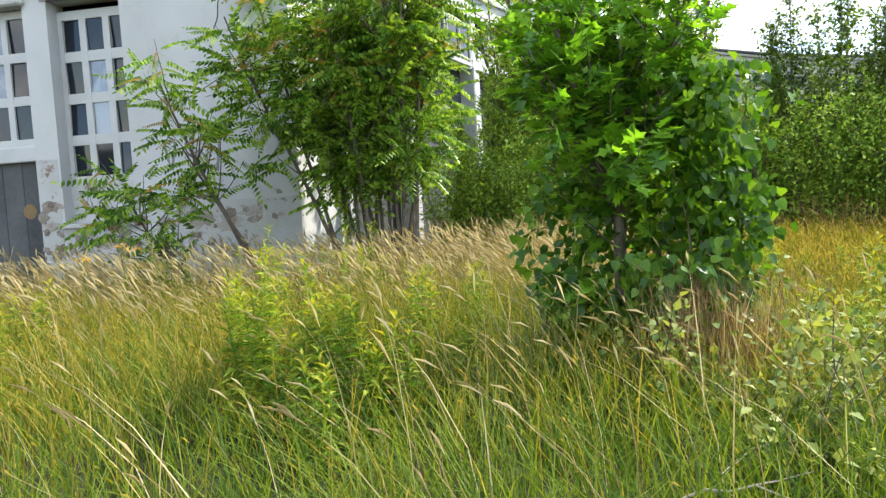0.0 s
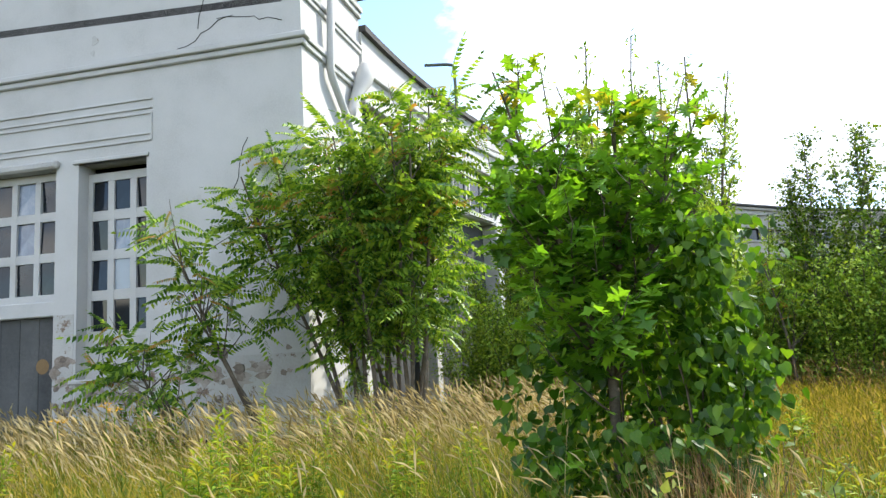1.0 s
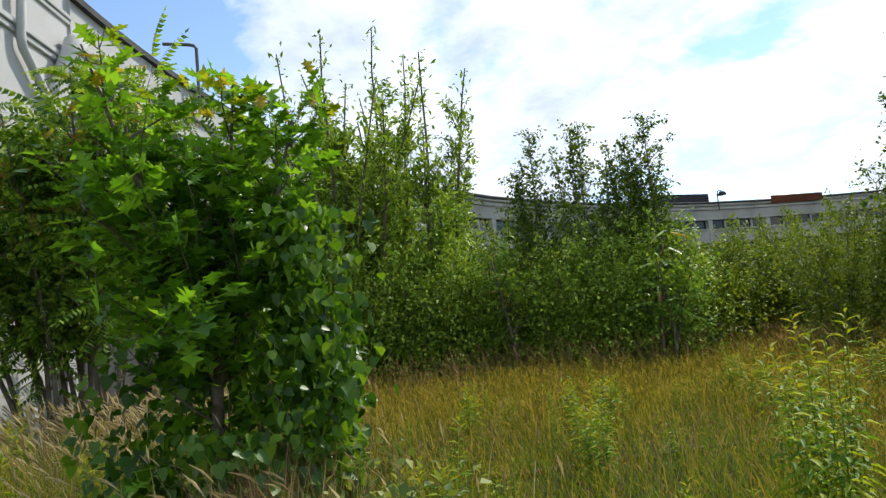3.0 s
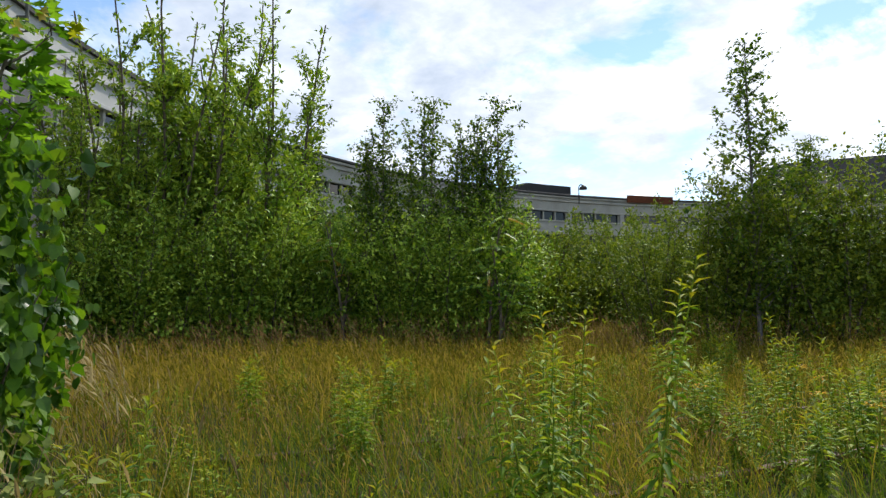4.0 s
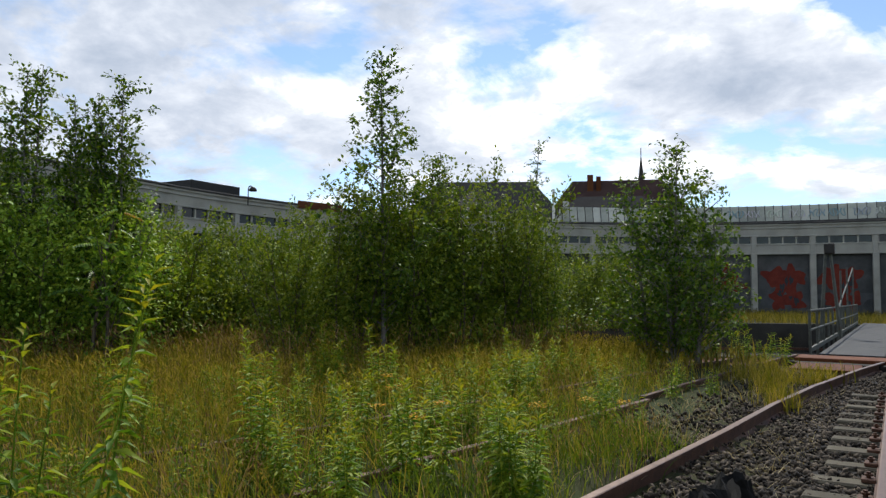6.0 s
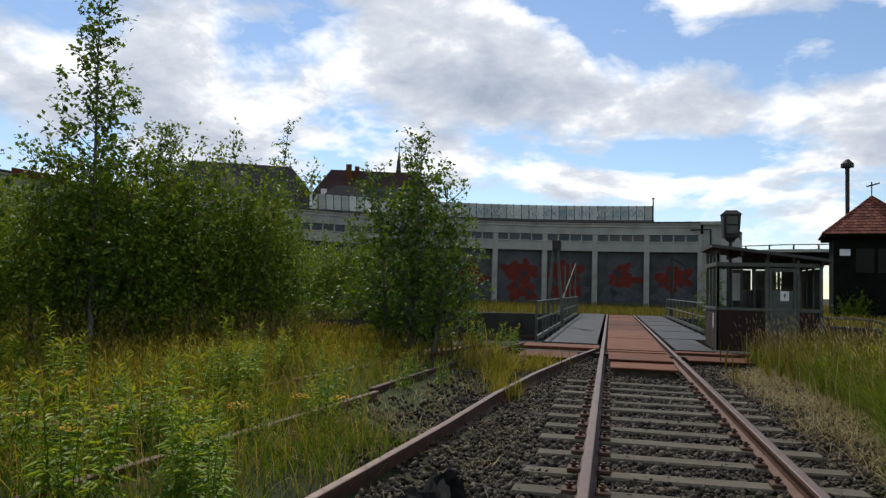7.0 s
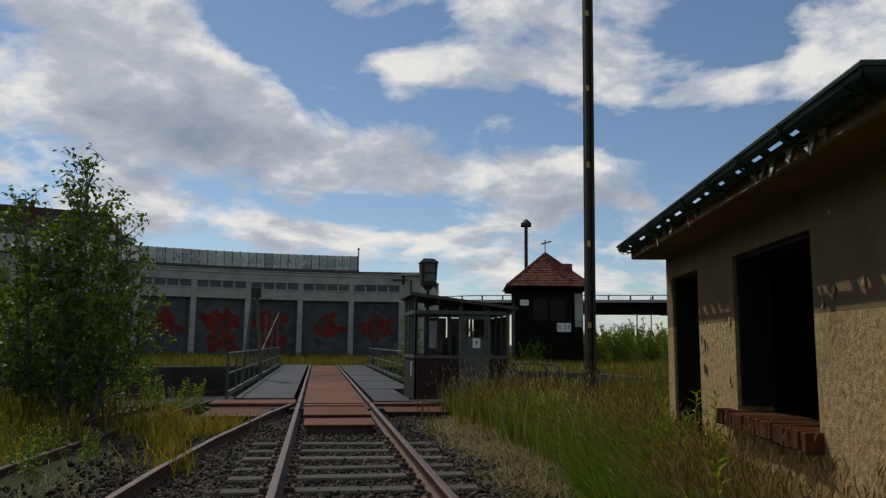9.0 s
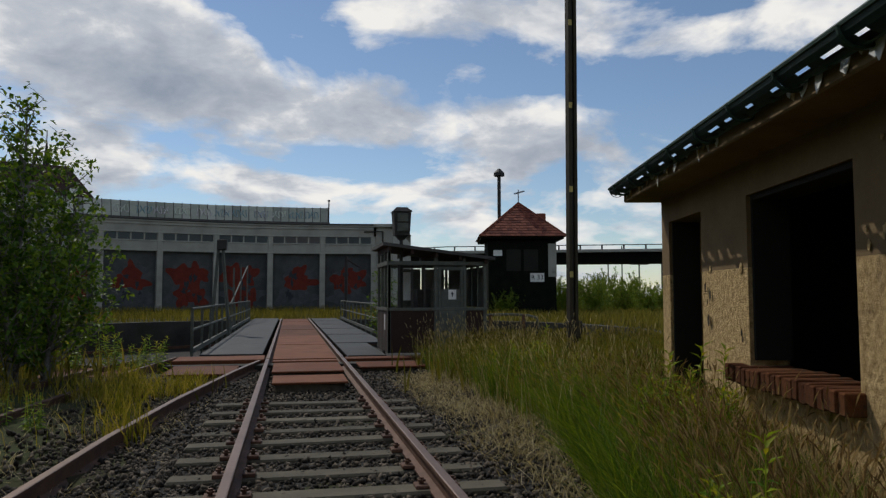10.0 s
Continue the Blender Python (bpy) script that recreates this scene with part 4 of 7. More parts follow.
for k, (x, w) in enumerate(((0.0, 0.07), (1.06, 0.08), (1.72, 0.06), (CW, 0.07))):
    part("post", boxed(x - w / 2, x + w / 2, -0.035, 0.035, 0.0, cab_roof(x) - 0.04, 0.006), M["grey_paint"], cab)
for x, w in ((0.22, 0.05), (0.52, 0.045), (0.80, 0.045)):
    part("glazing_bar", boxed(x - w / 2, x + w / 2, -0.02, 0.02, 1.0, 1.95), M["dark_metal"], cab)
for y in (0.0, 0.62, 1.2, CD):
    part("post", boxed(-0.03, 0.03, y - 0.035, y + 0.035, 0.0, 2.3, 0.006), M["grey_paint"], cab)
    part("post", boxed(CW - 0.03, CW + 0.03, y + (0.04 if y == 0 else 0) - 0.03, y + 0.035, 0.0, 2.05, 0.006), M["grey_paint"], cab)
for x in (0.55, 1.1, 1.7):
    part("post", boxed(x - 0.03, x + 0.03, CD - 0.03, CD + 0.03, 0.0, cab_roof(x) - 0.05, 0.006), M["grey_paint"], cab)
part("front_panel", boxed(0.035, 1.02, -0.025, 0.02, 0.0, 0.93, 0.005), M["brown_panel"], cab, "rusted dark brown panel")
part("front_panel", boxed(1.76, CW - 0.04, -0.025, 0.02, 0.0, 0.93, 0.005), M["brown_panel"], cab)
part("side_panel", boxed(-0.025, 0.02, 0.04, 0.58, 0.0, 0.93, 0.005), M["brown_panel"], cab, "brown panel")
part("side_panel", boxed(-0.025, 0.02, 0.66, 1.16, 0.0, 0.93, 0.005), M["brown_panel"], cab)
part("side_panel", boxed(-0.025, 0.02, 1.24, CD - 0.04, 0.0, 0.93, 0.005), M["brown_panel"], cab)
part("side_panel", boxed(CW - 0.02, CW + 0.02, 0.1, CD - 0.04, 0.0, 0.93, 0.005), M["brown_panel"], cab)
part("back_panel", boxed(0.04, CW - 0.04, CD - 0.02, CD + 0.02, 0.0, 0.93, 0.005), M["brown_panel"], cab)
door = part("door", boxed(1.11, 1.68, -0.045, -0.005, 0.02, 0.95, 0.008), M["grey_paint"], cab, "pale grey flaking door")
part("door_frame", boxed(1.11, 1.17, -0.04, 0.0, 0.96, 1.92), M["grey_paint"], door)
part("door_frame", boxed(1.62, 1.68, -0.04, 0.0, 0.96, 1.92), M["grey_paint"], door)
part("door_frame", boxed(1.17, 1.62, -0.04, 0.0, 1.84, 1.92), M["grey_paint"], door)
part("door_board", boxed(1.18, 1.61, -0.036, -0.01, 0.97, 1.42), M["grey_paint"], door)
sg = part("sign_plate", boxed(1.34, 1.52, -0.052, -0.046, 1.18, 1.40), M["white_paint"], door, "small white sign")
bm = bmesh.new()
plate_poly(bm, [(1.40, 1.32), (1.43, 1.35), (1.46, 1.32), (1.44, 1.28), (1.44, 1.24), (1.42, 1.24), (1.42, 1.28)], -0.056, -0.053)
part("sign_mark", bm, M["black_paint"], door)
part("side_sign", boxed(-0.034, -0.03, 0.42, 0.56, 0.5, 0.85), M["white_paint"], cab, "white notice")
for z, h in ((0.93, 0.07), (1.95, 0.09)):
    part("rail_front", boxed(-0.05, CW + 0.05, -0.055, -0.036, z, z + h, 0.004), M["grey_paint"], cab)
    part("rail_side", boxed(-0.055, -0.036, -0.03, CD + 0.03, z, z + h, 0.004), M["grey_paint"], cab)
    part("rail_right", boxed(CW + 0.036, CW + 0.055, -0.03, CD + 0.03, z, z + h * 0.7, 0.004), M["grey_paint"], cab)
    part("rail_back", boxed(0, CW, CD + 0.03, CD + 0.05, z, z + h, 0.004), M["grey_paint"], cab)
for x0, x1 in ((0.05, 0.19), (0.25, 0.49), (0.55, 0.77), (0.83, 1.0), (1.77, 2.15)):
    o = part("pane", boxed(x0, x1, -0.004, 0.002, 1.0, 1.94), M["clear_glass"], cab)
    o.visible_shadow = False
part("desk", boxed(0.72, 1.05, 0.5, 1.2, 0.0, 1.42, 0.02), M["dark_metal"], cab, "dark control stand")
for x0, x1 in ((0.06, 0.5), (0.6, 1.04), (1.16, 1.64), (1.76, 2.12)):
    part("back_pane", boxed(x0, x1, CD - 0.012, CD - 0.006, 1.0, 1.93), M["dusty_glass"] if x0 != 0.06 else M["clear_glass"], cab, "dusty pane")
part("back_head", boxed(0.04, CW - 0.04, CD - 0.02, CD + 0.02, 2.04, 2.06), M["brown_panel"], cab)
for y0, y1 in ((0.1, 0.57), (0.67, 1.15), (1.25, 1.78)):
    part("side_pane", boxed(CW - 0.006, CW, y0, y1, 1.0, 1.93), M["dusty_glass"], cab, "dusty pane")
part("notice", boxed(0.6, 0.78, CD - 0.06, CD - 0.04, 1.15, 1.85), M["white_paint"], cab)
bm = bmesh.new()
v = [bm.verts.new(p) for p in ((-0.16, -0.2, cab_roof(-0.16)), (CW + 0.2, -0.2, cab_roof(CW + 0.2)), (CW + 0.2, CD + 0.2, cab_roof(CW + 0.2)), (-0.16, CD + 0.2, cab_roof(-0.16)))]
f = bm.faces.new(v)
r = bmesh.ops.extrude_face_region(bm, geom=[f])
bmesh.ops.translate(bm, verts=[q for q in r["geom"] if isinstance(q, bmesh.types.BMVert)], vec=(0, 0, 0.07))
bmesh.ops.recalc_face_normals(bm, faces=bm.faces)
part("roof", bm, M["roof_felt"], cab, "sagging felted roof")
for x in (0.0, 0.5, 1.06, 1.6, CW):
    part("rafter", boxed(x - 0.03, x + 0.03, -0.15, CD + 0.1, cab_roof(x) - 0.11, cab_roof(x) - 0.005), M["brown_panel"], cab)
lampb = thing("signal_lantern", "grey weathered signal lantern box on a stem over the cab", "lantern", pose(2.14, 16.3, 0))
part("stem", tube(bmesh.new(), [(0, 0, 0.3), (0, 0, 2.78)], 0.04, 8), M["dark_metal"], lampb)
bm = bmesh.new()
for z0, z1, w0, w1 in ((2.68, 2.78, 0.06, 0.13), (2.78, 3.32, 0.17, 0.20), (3.32, 3.42, 0.225, 0.12)):
    a = [bm.verts.new((sx * w0, sy * w0, z0)) for sx, sy in ((-1, -1), (1, -1), (1, 1), (-1, 1))]
    b2 = [bm.verts.new((sx * w1, sy * w1, z1)) for sx, sy in ((-1, -1), (1, -1), (1, 1), (-1, 1))]
    bm.faces.new(a[::-1])
    bm.faces.new(b2)
    for i in range(4):
        bm.faces.new((a[i], a[(i + 1) % 4], b2[(i + 1) % 4], b2[i]))
part("case", bm, M["dark_metal"], lampb)
part("lens_plate", boxed(-0.12, 0.13, -0.215, -0.2, 2.86, 3.05, 0.01), M["grey_paint"], lampb)
part("lens_plate", boxed(-0.12, 0.13, -0.222, -0.205, 3.08, 3.27, 0.01), M["grey_paint"], lampb)

# low gate rail to the right of the cab
t = thing("barrier_rail", "short rusty barrier of posts and a bent rail", "barrier", pose(4.5, 17.4, 0))
for x in (0.05, 0.9):
    part("post", boxed(x - 0.04, x + 0.04, -0.04, 0.04, -0.1, 0.95, 0.01), M["rust"], t)
part("bar", tube(bmesh.new(), [(-0.3, 0, 0.93), (0.5, 0, 0.95), (1.0, 0, 0.92), (1.25, 0, 0.86), (1.3, 0, 0.6)], 0.035, 6), M["grey_paint"], t)
part("bar", tube(bmesh.new(), [(-0.3, 0, 0.35), (0.9, 0, 0.35)], 0.03, 6), M["rust"], t)

# ---- mast ----
mast = thing("steel_mast", "tall dark steel mast of two channels with ochre marks", "mast", pose(4.30, 11.5, 0, 0.0, 0.4, 10))
for x in (-0.075, 0.03):
    part("channel", boxed(x, x + 0.06, -0.06, 0.06, -0.2, 11.0, 0.006), M["mast"], mast)
part("web", boxed(-0.016, 0.031, -0.02, 0.02, -0.2, 11.0), M["dark_metal"], mast)
for k in range(12):
    z = 1.0 + k * 0.72
    part("batten", boxed(-0.077, -0.012, -0.066, -0.061, z, z + 0.10), M["mast_yellow"] if k % 2 else M["mast"], mast)
part("foot_box", boxed(-0.09, 0.17, -0.08, 0.08, 0.7, 1.0, 0.03), M["mast"], mast)

# ---- roughcast hut ----
HUT = pose(2.90, 4.73, 0, 0, 0, -13.3)
hut = thing("brick_hut", "ruined roughcast hut with empty openings and a torn green gutter", "hut", HUT)
# x: from the wall away from the track; y: along the wall
HY0, HY1, HW, HT = -2.75, 2.1, 3.2, 0.28
WY0, WY1, DY0, DY1 = -1.52, -0.09, 0.9, 1.85
ZW, ZF = 2.38, 1.62
Z_SILL = 0.96


def wall_piece(y0, y1, z0, z1, mat, name="wall"):
    return part(name, boxed(0, HT, y0, y1, z0, z1), mat, hut)


# coats meet at the eave's shadow edge; its shade is in the smooth tone
for y0, y1 in ((HY0, WY0), (WY1, DY0), (DY1, HY1)):
    wall_piece(y0, y1, -0.2, ZF, M["hut_render"], "wall_lower")
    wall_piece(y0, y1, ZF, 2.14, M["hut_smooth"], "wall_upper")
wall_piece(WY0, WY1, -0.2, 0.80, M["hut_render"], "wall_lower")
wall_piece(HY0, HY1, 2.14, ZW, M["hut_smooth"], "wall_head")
part("wall_end", boxed(HT, HW, HY1 - HT, HY1, -0.2, ZW), M["hut_render"], hut)
part("wall_end", boxed(HT, HW, HY0, HY0 + HT, -0.2, ZW), M["hut_render"], hut)
bm = bmesh.new()
box(bm, HW, HW + HT, HY0, -0.6, -0.2, ZW)
part("wall_back", bm, M["hut_render"], hut)
part("wall_back", boxed(HW, HW + HT, -0.6, HY1, -0.2, ZW), M["hut_render"], hut)
# inside surfaces near-black: the hut's unlit depth is put into their colour
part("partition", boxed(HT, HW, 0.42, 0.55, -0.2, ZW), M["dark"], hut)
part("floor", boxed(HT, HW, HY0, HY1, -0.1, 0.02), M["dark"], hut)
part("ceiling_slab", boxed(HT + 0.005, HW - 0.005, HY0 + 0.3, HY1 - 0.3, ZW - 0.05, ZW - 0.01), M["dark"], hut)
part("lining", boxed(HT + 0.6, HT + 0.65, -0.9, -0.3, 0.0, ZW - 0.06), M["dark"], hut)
# eave box, soffit and roof
EX = -0.36
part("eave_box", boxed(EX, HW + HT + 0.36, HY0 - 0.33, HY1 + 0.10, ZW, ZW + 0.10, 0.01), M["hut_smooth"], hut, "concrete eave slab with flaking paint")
bm = bmesh.new()
zr = ZW + 0.11
y0, y1, x1 = HY0 - 0.36, HY1 + 0.14, HW + HT + 0.4
ring = [bm.verts.new(p) for p in ((EX - 0.05, y0, zr), (EX - 0.05, y1, zr), (x1, y1, zr), (x1, y0, zr))]
rg = [bm.verts.new(p) for p in ((1.75, y0 + 1.7, zr + 0.75), (1.75, y1 - 1.7, zr + 0.75))]
for f in ((ring[0], ring[1], rg[1], rg[0]), (ring[1], ring[2], rg[1]), (ring[2], ring[3], rg[0], rg[1]), (ring[3], ring[0], rg[0])):
    bm.faces.new(f)
bm.faces.new(ring[::-1])
bmesh.ops.recalc_face_normals(bm, faces=bm.faces)
part("roof", bm, M["roof_felt"], hut)
# half-round gutter, open upward, torn
GR = 0.085
gx = EX - 0.06


def gutter(p0, p1, holes):
    d = (Vector(p1) - Vector(p0))
    L = d.length
    d.normalize()
    s = Vector((d.y, -d.x, 0))
    bm = bmesh.new()
    n, k = int(L / 0.04), 9
    rows = []
    for i in range(n + 1):
        o = Vector(p0) + d * (L * i / n)
        rows.append([bm.verts.new(o + s * (GR * math.cos(q)) + Vector((0, 0, -GR * math.sin(q)))) for q in (math.pi * j / (k - 1) for j in range(k))])
    for i in range(n):
        for j in range(k - 1):
            hole = holes and i < 0.9 * n and 2 <= j <= 5 and noise.noise(Vector((i * 0.37, j * 0.8, 3.1))) > 0.17
            if not hole:
                bm.faces.new((rows[i][j], rows[i + 1][j], rows[i + 1][j + 1], rows[i][j + 1]))
    r = bmesh.ops.solidify(bm, geom=bm.faces[:], thickness=0.006)
    return bm


part("gutter", gutter((gx, y1, zr + 0.035), (gx, y0 - 0.03 - GR, zr + 0.035), True), M["gutter"], hut, "torn green sheet gutter")
part("gutter", gutter((gx - GR, y0 - 0.03, zr + 0.035), (x1, y0 - 0.03, zr + 0.035), False), M["gutter"], hut)
part("gutter_bead", tube(bmesh.new(), [(gx - GR, y1, zr + 0.04), (gx - GR, y0 - 0.03 - GR, zr + 0.04), (x1, y0 - 0.03 - GR, zr + 0.04)], 0.014, 6), M["gutter"], hut)
for k in range(8):
    y = y1 - 0.3 - k * 0.62
    bm = bmesh.new()
    tube(bm, [(gx + (GR + 0.012) * math.cos(q), y, zr + 0.035 - (GR + 0.012) * math.sin(q)) for q in (math.pi * j / 8 for j in range(9))], 0.011, 5)
    part("gutter_bracket", bm, M["gutter"], hut)
# paint flakes hanging under the gutter
rs = random.Random(4)
for k in range(34):
    y = y1 - 0.15 - rs.random() * (y1 - y0 - 0.5)
    h, w = rs.uniform(0.03, 0.11), rs.uniform(0.015, 0.05)
    bm = bmesh.new()
    pts = [(-w, 0), (w * 0.7, rs.uniform(-0.01, 0.02)), (w * rs.uniform(0.2, 1.1), -h * 0.6), (w * rs.uniform(-0.6, 0.5), -h), (-w * 0.8, -h * 0.5)]
    plate_poly(bm, pts, -0.002, 0.002)
    o = part("paint_flake", bm, M["white_paint"] if k % 3 else M["hut_render"], hut)
    o.matrix_basis = pose(EX - 0.006, y, ZW + 0.10 - rs.random() * 0.02, rs.uniform(-8, 8), 0, 90)
# pale flakes and bare spots in the smooth upper coat
rs = random.Random(17)
for k in range(9):
    y = rs.choice((rs.uniform(-2.6, WY0 - 0.08), rs.uniform(WY1 + 0.06, DY0 - 0.05), rs.uniform(-2.6, WY0 - 0.08)))
    z, r = rs.uniform(1.6, 1.76) if k < 7 else rs.uniform(1.9, 2.3), rs.uniform(0.010, 0.034)
    pts = [(y + r * rs.uniform(0.4, 1.1) * math.cos(q), z + r * 1.5 * rs.uniform(0.4, 1.1) * math.sin(q)) for q in (2 * math.pi * j / 9 for j in range(9))]
    part("flake", plate_poly(bmesh.new(), pts, 0.0, 0.004), M["hut_render"], hut).matrix_basis = pose(-0.0045 - 0.0003 * k, 0, 0, 0, 0, 90)
for k in range(9):
    y, z, r = rs.choice((DY0 - 0.09, WY1 + 0.09, WY0 - 0.09, DY0 - 0.2)) + rs.uniform(-0.04, 0.04), rs.uniform(0.6, 1.6), rs.uniform(0.012, 0.04)
    if WY0 < y < WY1 or DY0 < y < DY1:
        continue
    pts = [(y + r * 0.6 * rs.uniform(0.4, 1.1) * math.cos(q), z + r * 1.6 * rs.uniform(0.4, 1.1) * math.sin(q)) for q in (2 * math.pi * j / 9 for j in range(9))]
    part("chip", plate_poly(bmesh.new(), pts, 0.0, 0.004), M["hut_smooth"] if y > 0.5 and k % 2 else M["dark"], hut).matrix_basis = pose(-0.0125 - 0.0003 * k, 0, 0, 0, 0, 90)
# brick sill on edge
bk = None
ZS = 0.93
n_b = 22
for k in range(n_b):
    y = WY0 - 0.05 + (WY1 - WY0 + 0.22) * (k + 0.5) / n_b
    m = pose(0.0, y, ZS - 0.065, rs.uniform(-1.2, 1.2), rs.uniform(-1.5, 1.5), rs.uniform(-1, 1)) @ pose(rs.uniform(-0.010, 0.012), 0, rs.uniform(-0.010, 0.003))
    if bk is None:
        bk = part("brick", boxed(-0.115, 0.26, -0.0362, 0.0362, -0.062, 0.060, 0.008), M["brick"], hut)
        bk.matrix_basis = m
    else:
        again(bk, hut, m)
part("sill_mortar", boxed(-0.103, HT - 0.02, WY0 - 0.04, WY1 + 0.16, ZS - 0.125, ZS - 0.016), M["brick"], hut)
# dark lining boards, near-black so the pale reveals carry their shade
part("reveal_lining", boxed(0.03, HT + 0.01, WY1 - 0.035, WY1 - 0.003, Z_SILL, 2.136), M["dark"], hut, "dark green window lining, painted near-black for shade")
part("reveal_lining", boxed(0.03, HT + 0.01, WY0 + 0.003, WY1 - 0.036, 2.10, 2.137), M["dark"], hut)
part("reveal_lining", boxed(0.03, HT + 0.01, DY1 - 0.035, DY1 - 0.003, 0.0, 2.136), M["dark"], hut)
part("door_leaf", boxed(0.3, 1.1, DY1 - 0.1, DY1 - 0.06, 0.02, 2.1, 0.01), M["brown_panel"], hut, "dark red-brown door leaf, open inward")

# ---- signal box ----
TM = pose(15.9, 50.2, 0.1, 0, 0, -12)
box_t = thing("signal_box", "dark square signal box with a red tiled pyramid roof", "signal box", TM)
TW = 2.35
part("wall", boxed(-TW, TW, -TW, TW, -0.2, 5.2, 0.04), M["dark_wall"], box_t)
part("pale_patch", boxed(TW - 0.55, TW + 0.012, -TW - 0.012, -TW + 0.6, 2.6, 4.9), M["plaster_old"], box_t, "pale bare render at the corner")
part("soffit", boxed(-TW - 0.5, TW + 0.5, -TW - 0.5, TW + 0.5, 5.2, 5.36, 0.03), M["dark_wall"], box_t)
RZ, RE = 5.37, TW + 0.62
bm = bmesh.new()
ring = [bm.verts.new((sx * RE, sy * RE, RZ)) for sx, sy in ((-1, -1), (1, -1), (1, 1), (-1, 1))]
ap = bm.verts.new((0, 0, 8.0))
for i in range(4):
    bm.faces.new((ring[i], ring[(i + 1) % 4], ap))
bm.faces.new(ring[::-1])
roof = part("roof", bm, M["tile"], box_t, "red clay tile roof")
tl = None
for side in range(4):
    for r in range(13):
        q = (r + 0.35) / 13
        half = RE * (1 - q)
        n = max(1, round(2 * half / 0.34))
        for c in range(n):
            x = -half + 2 * half * (c + 0.5) / n
            y = -RE * (1 - q)
            z = RZ + (8.0 - RZ) * q
            m = pose(0, 0, 0, 0, 0, 90 * side) @ pose(x, y - 0.02, z + 0.03, math.degrees(math.atan2(8.0 - RZ, RE)) - 4, 0, rs.uniform(-1, 1))
            if side in (0, 1, 3):
                if tl is None:
                    tl = part("tile", boxed(-0.15, 0.15, -0.14, 0.14, -0.012, 0.018, 0.006), M["tile"], roof)
                    tl.matrix_basis = m
                else:
                    if side == 0 or r % 2 == 0:
                        again(tl, roof, m)
for sx, sy in ((-1, -1), (1, -1)):
    part("hip", tube(bmesh.new(), [(sx * RE, sy * RE, RZ + 0.05), (0, 0, 8.05)], 0.07, 6), M["tile"], roof)
part("finial", tube(bmesh.new(), [(0, 0, 7.9), (0, 0, 9.0)], 0.035, 6), M["dark_metal"], box_t)
part("finial_arm", tube(bmesh.new(), [(-0.3, 0, 8.7), (0.45, 0, 8.9)], 0.05, 6), M["dark_metal"], box_t)
bm = bmesh.new()
tube(bm, [(-1.3, 1.2, 6.0), (-1.3, 1.2, 10.3)], 0.13, 8)
tube(bm, [(-1.3, 1.2, 10.2), (-1.3, 1.2, 10.45), (-1.3, 1.2, 10.75)], [0.42, 0.40, 0.1], 10)
part("flue", bm, M["dark_metal"], box_t, "tall black flue with a cap")
part("notice", boxed(-TW + 0.35, -TW + 0.95, -TW - 0.03, -TW - 0.01, 4.05, 4.45), M["white_paint"], box_t)
dormer = part("dormer", boxed(0.9, 1.9, -0.6, 0.6, 5.6, 7.2, 0.02), M["tile"], box_t)
for x0, x1 in ((-1.1, -0.1), (0.1, 1.1)):
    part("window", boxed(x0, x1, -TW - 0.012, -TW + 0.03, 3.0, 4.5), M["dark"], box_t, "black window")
sgn = part("sign_board", boxed(0.55, 1.5, -TW - 0.05, -TW - 0.015, 2.25, 2.85, 0.01), M["white_paint"], box_t, "white plate with black letters")
fc = bpy.data.curves.new("lettering", "FONT")
fc.body, fc.size, fc.align_x, fc.align_y, fc.extrude = "R 33", 0.46, "CENTER", "CENTER", 0.004
fc.materials.append(M["black_paint"])
ft = new("lettering", fc)
ft.parent = sgn
ft.matrix_basis = pose(1.02, -TW - 0.056, 2.55, 90, 0, 0)

# ---- road bridge in the distance ----
over = thing("road_bridge", "grey road bridge with a railing across the distance", "bridge")
ox, oy = 20.0, 96.0
od = Vector((0.93, -0.36, 0)).normalized()
on_ = Vector((od.y, -od.x, 0))


def along(s, n=0.0, z=0.0):
    return Vector((ox, oy, 0)) + od * s + on_ * n + Vector((0, 0, z))


bm = sweep(bmesh.new(), [(-0.0, 5.6), (6, 5.6), (6, 6.9), (0, 6.9)], [(along(-30, -4, -0.8), on_), (along(0, -4), on_), (along(60, -4), on_), (along(120, -4), on_)])
part("girder", bm, M["dark_wall"], over)
bm = sweep(bmesh.new(), [(-0.4, 6.9), (7, 6.9), (7, 7.25), (-0.4, 7.25)], [(along(-30, -4, -0.8), on_), (along(0, -4), on_), (along(120, -4), on_)])
part("deck", bm, M["plaster_old"], over)
bm = sweep(bmesh.new(), [(-0.02, 8.2), (0.12, 8.2), (0.12, 8.32), (-0.02, 8.32)], [(along(-30, -4, -0.8), on_), (along(0, -4), on_), (along(120, -4), on_)])
part("handrail", bm, M["dark_metal"], over)
po = None
for k in range(48):
    p = along(-28 + k * 2.9, -3.95)
    m = Matrix.Translation(p + Vector((0, 0, -0.8 * max(0, min(1, (28 - k * 2.9) / 30)))))
    if po is None:
        po = part("railing_post", boxed(-0.09, 0.09, -0.09, 0.09, 7.2, 8.22), M["dark_metal"], over)
        po.matrix_basis = m
    else:
        again(po, over, m)
for s_ in (-25, 95):
    p = along(s_, -1)
    part("pier", boxed(p.x - 0.7, p.x + 0.7, p.y - 0.7, p.y + 0.7, -0.5, 5.7), M["plaster_old"], over)

# ---- houses and a church spire behind the roundhouse ----


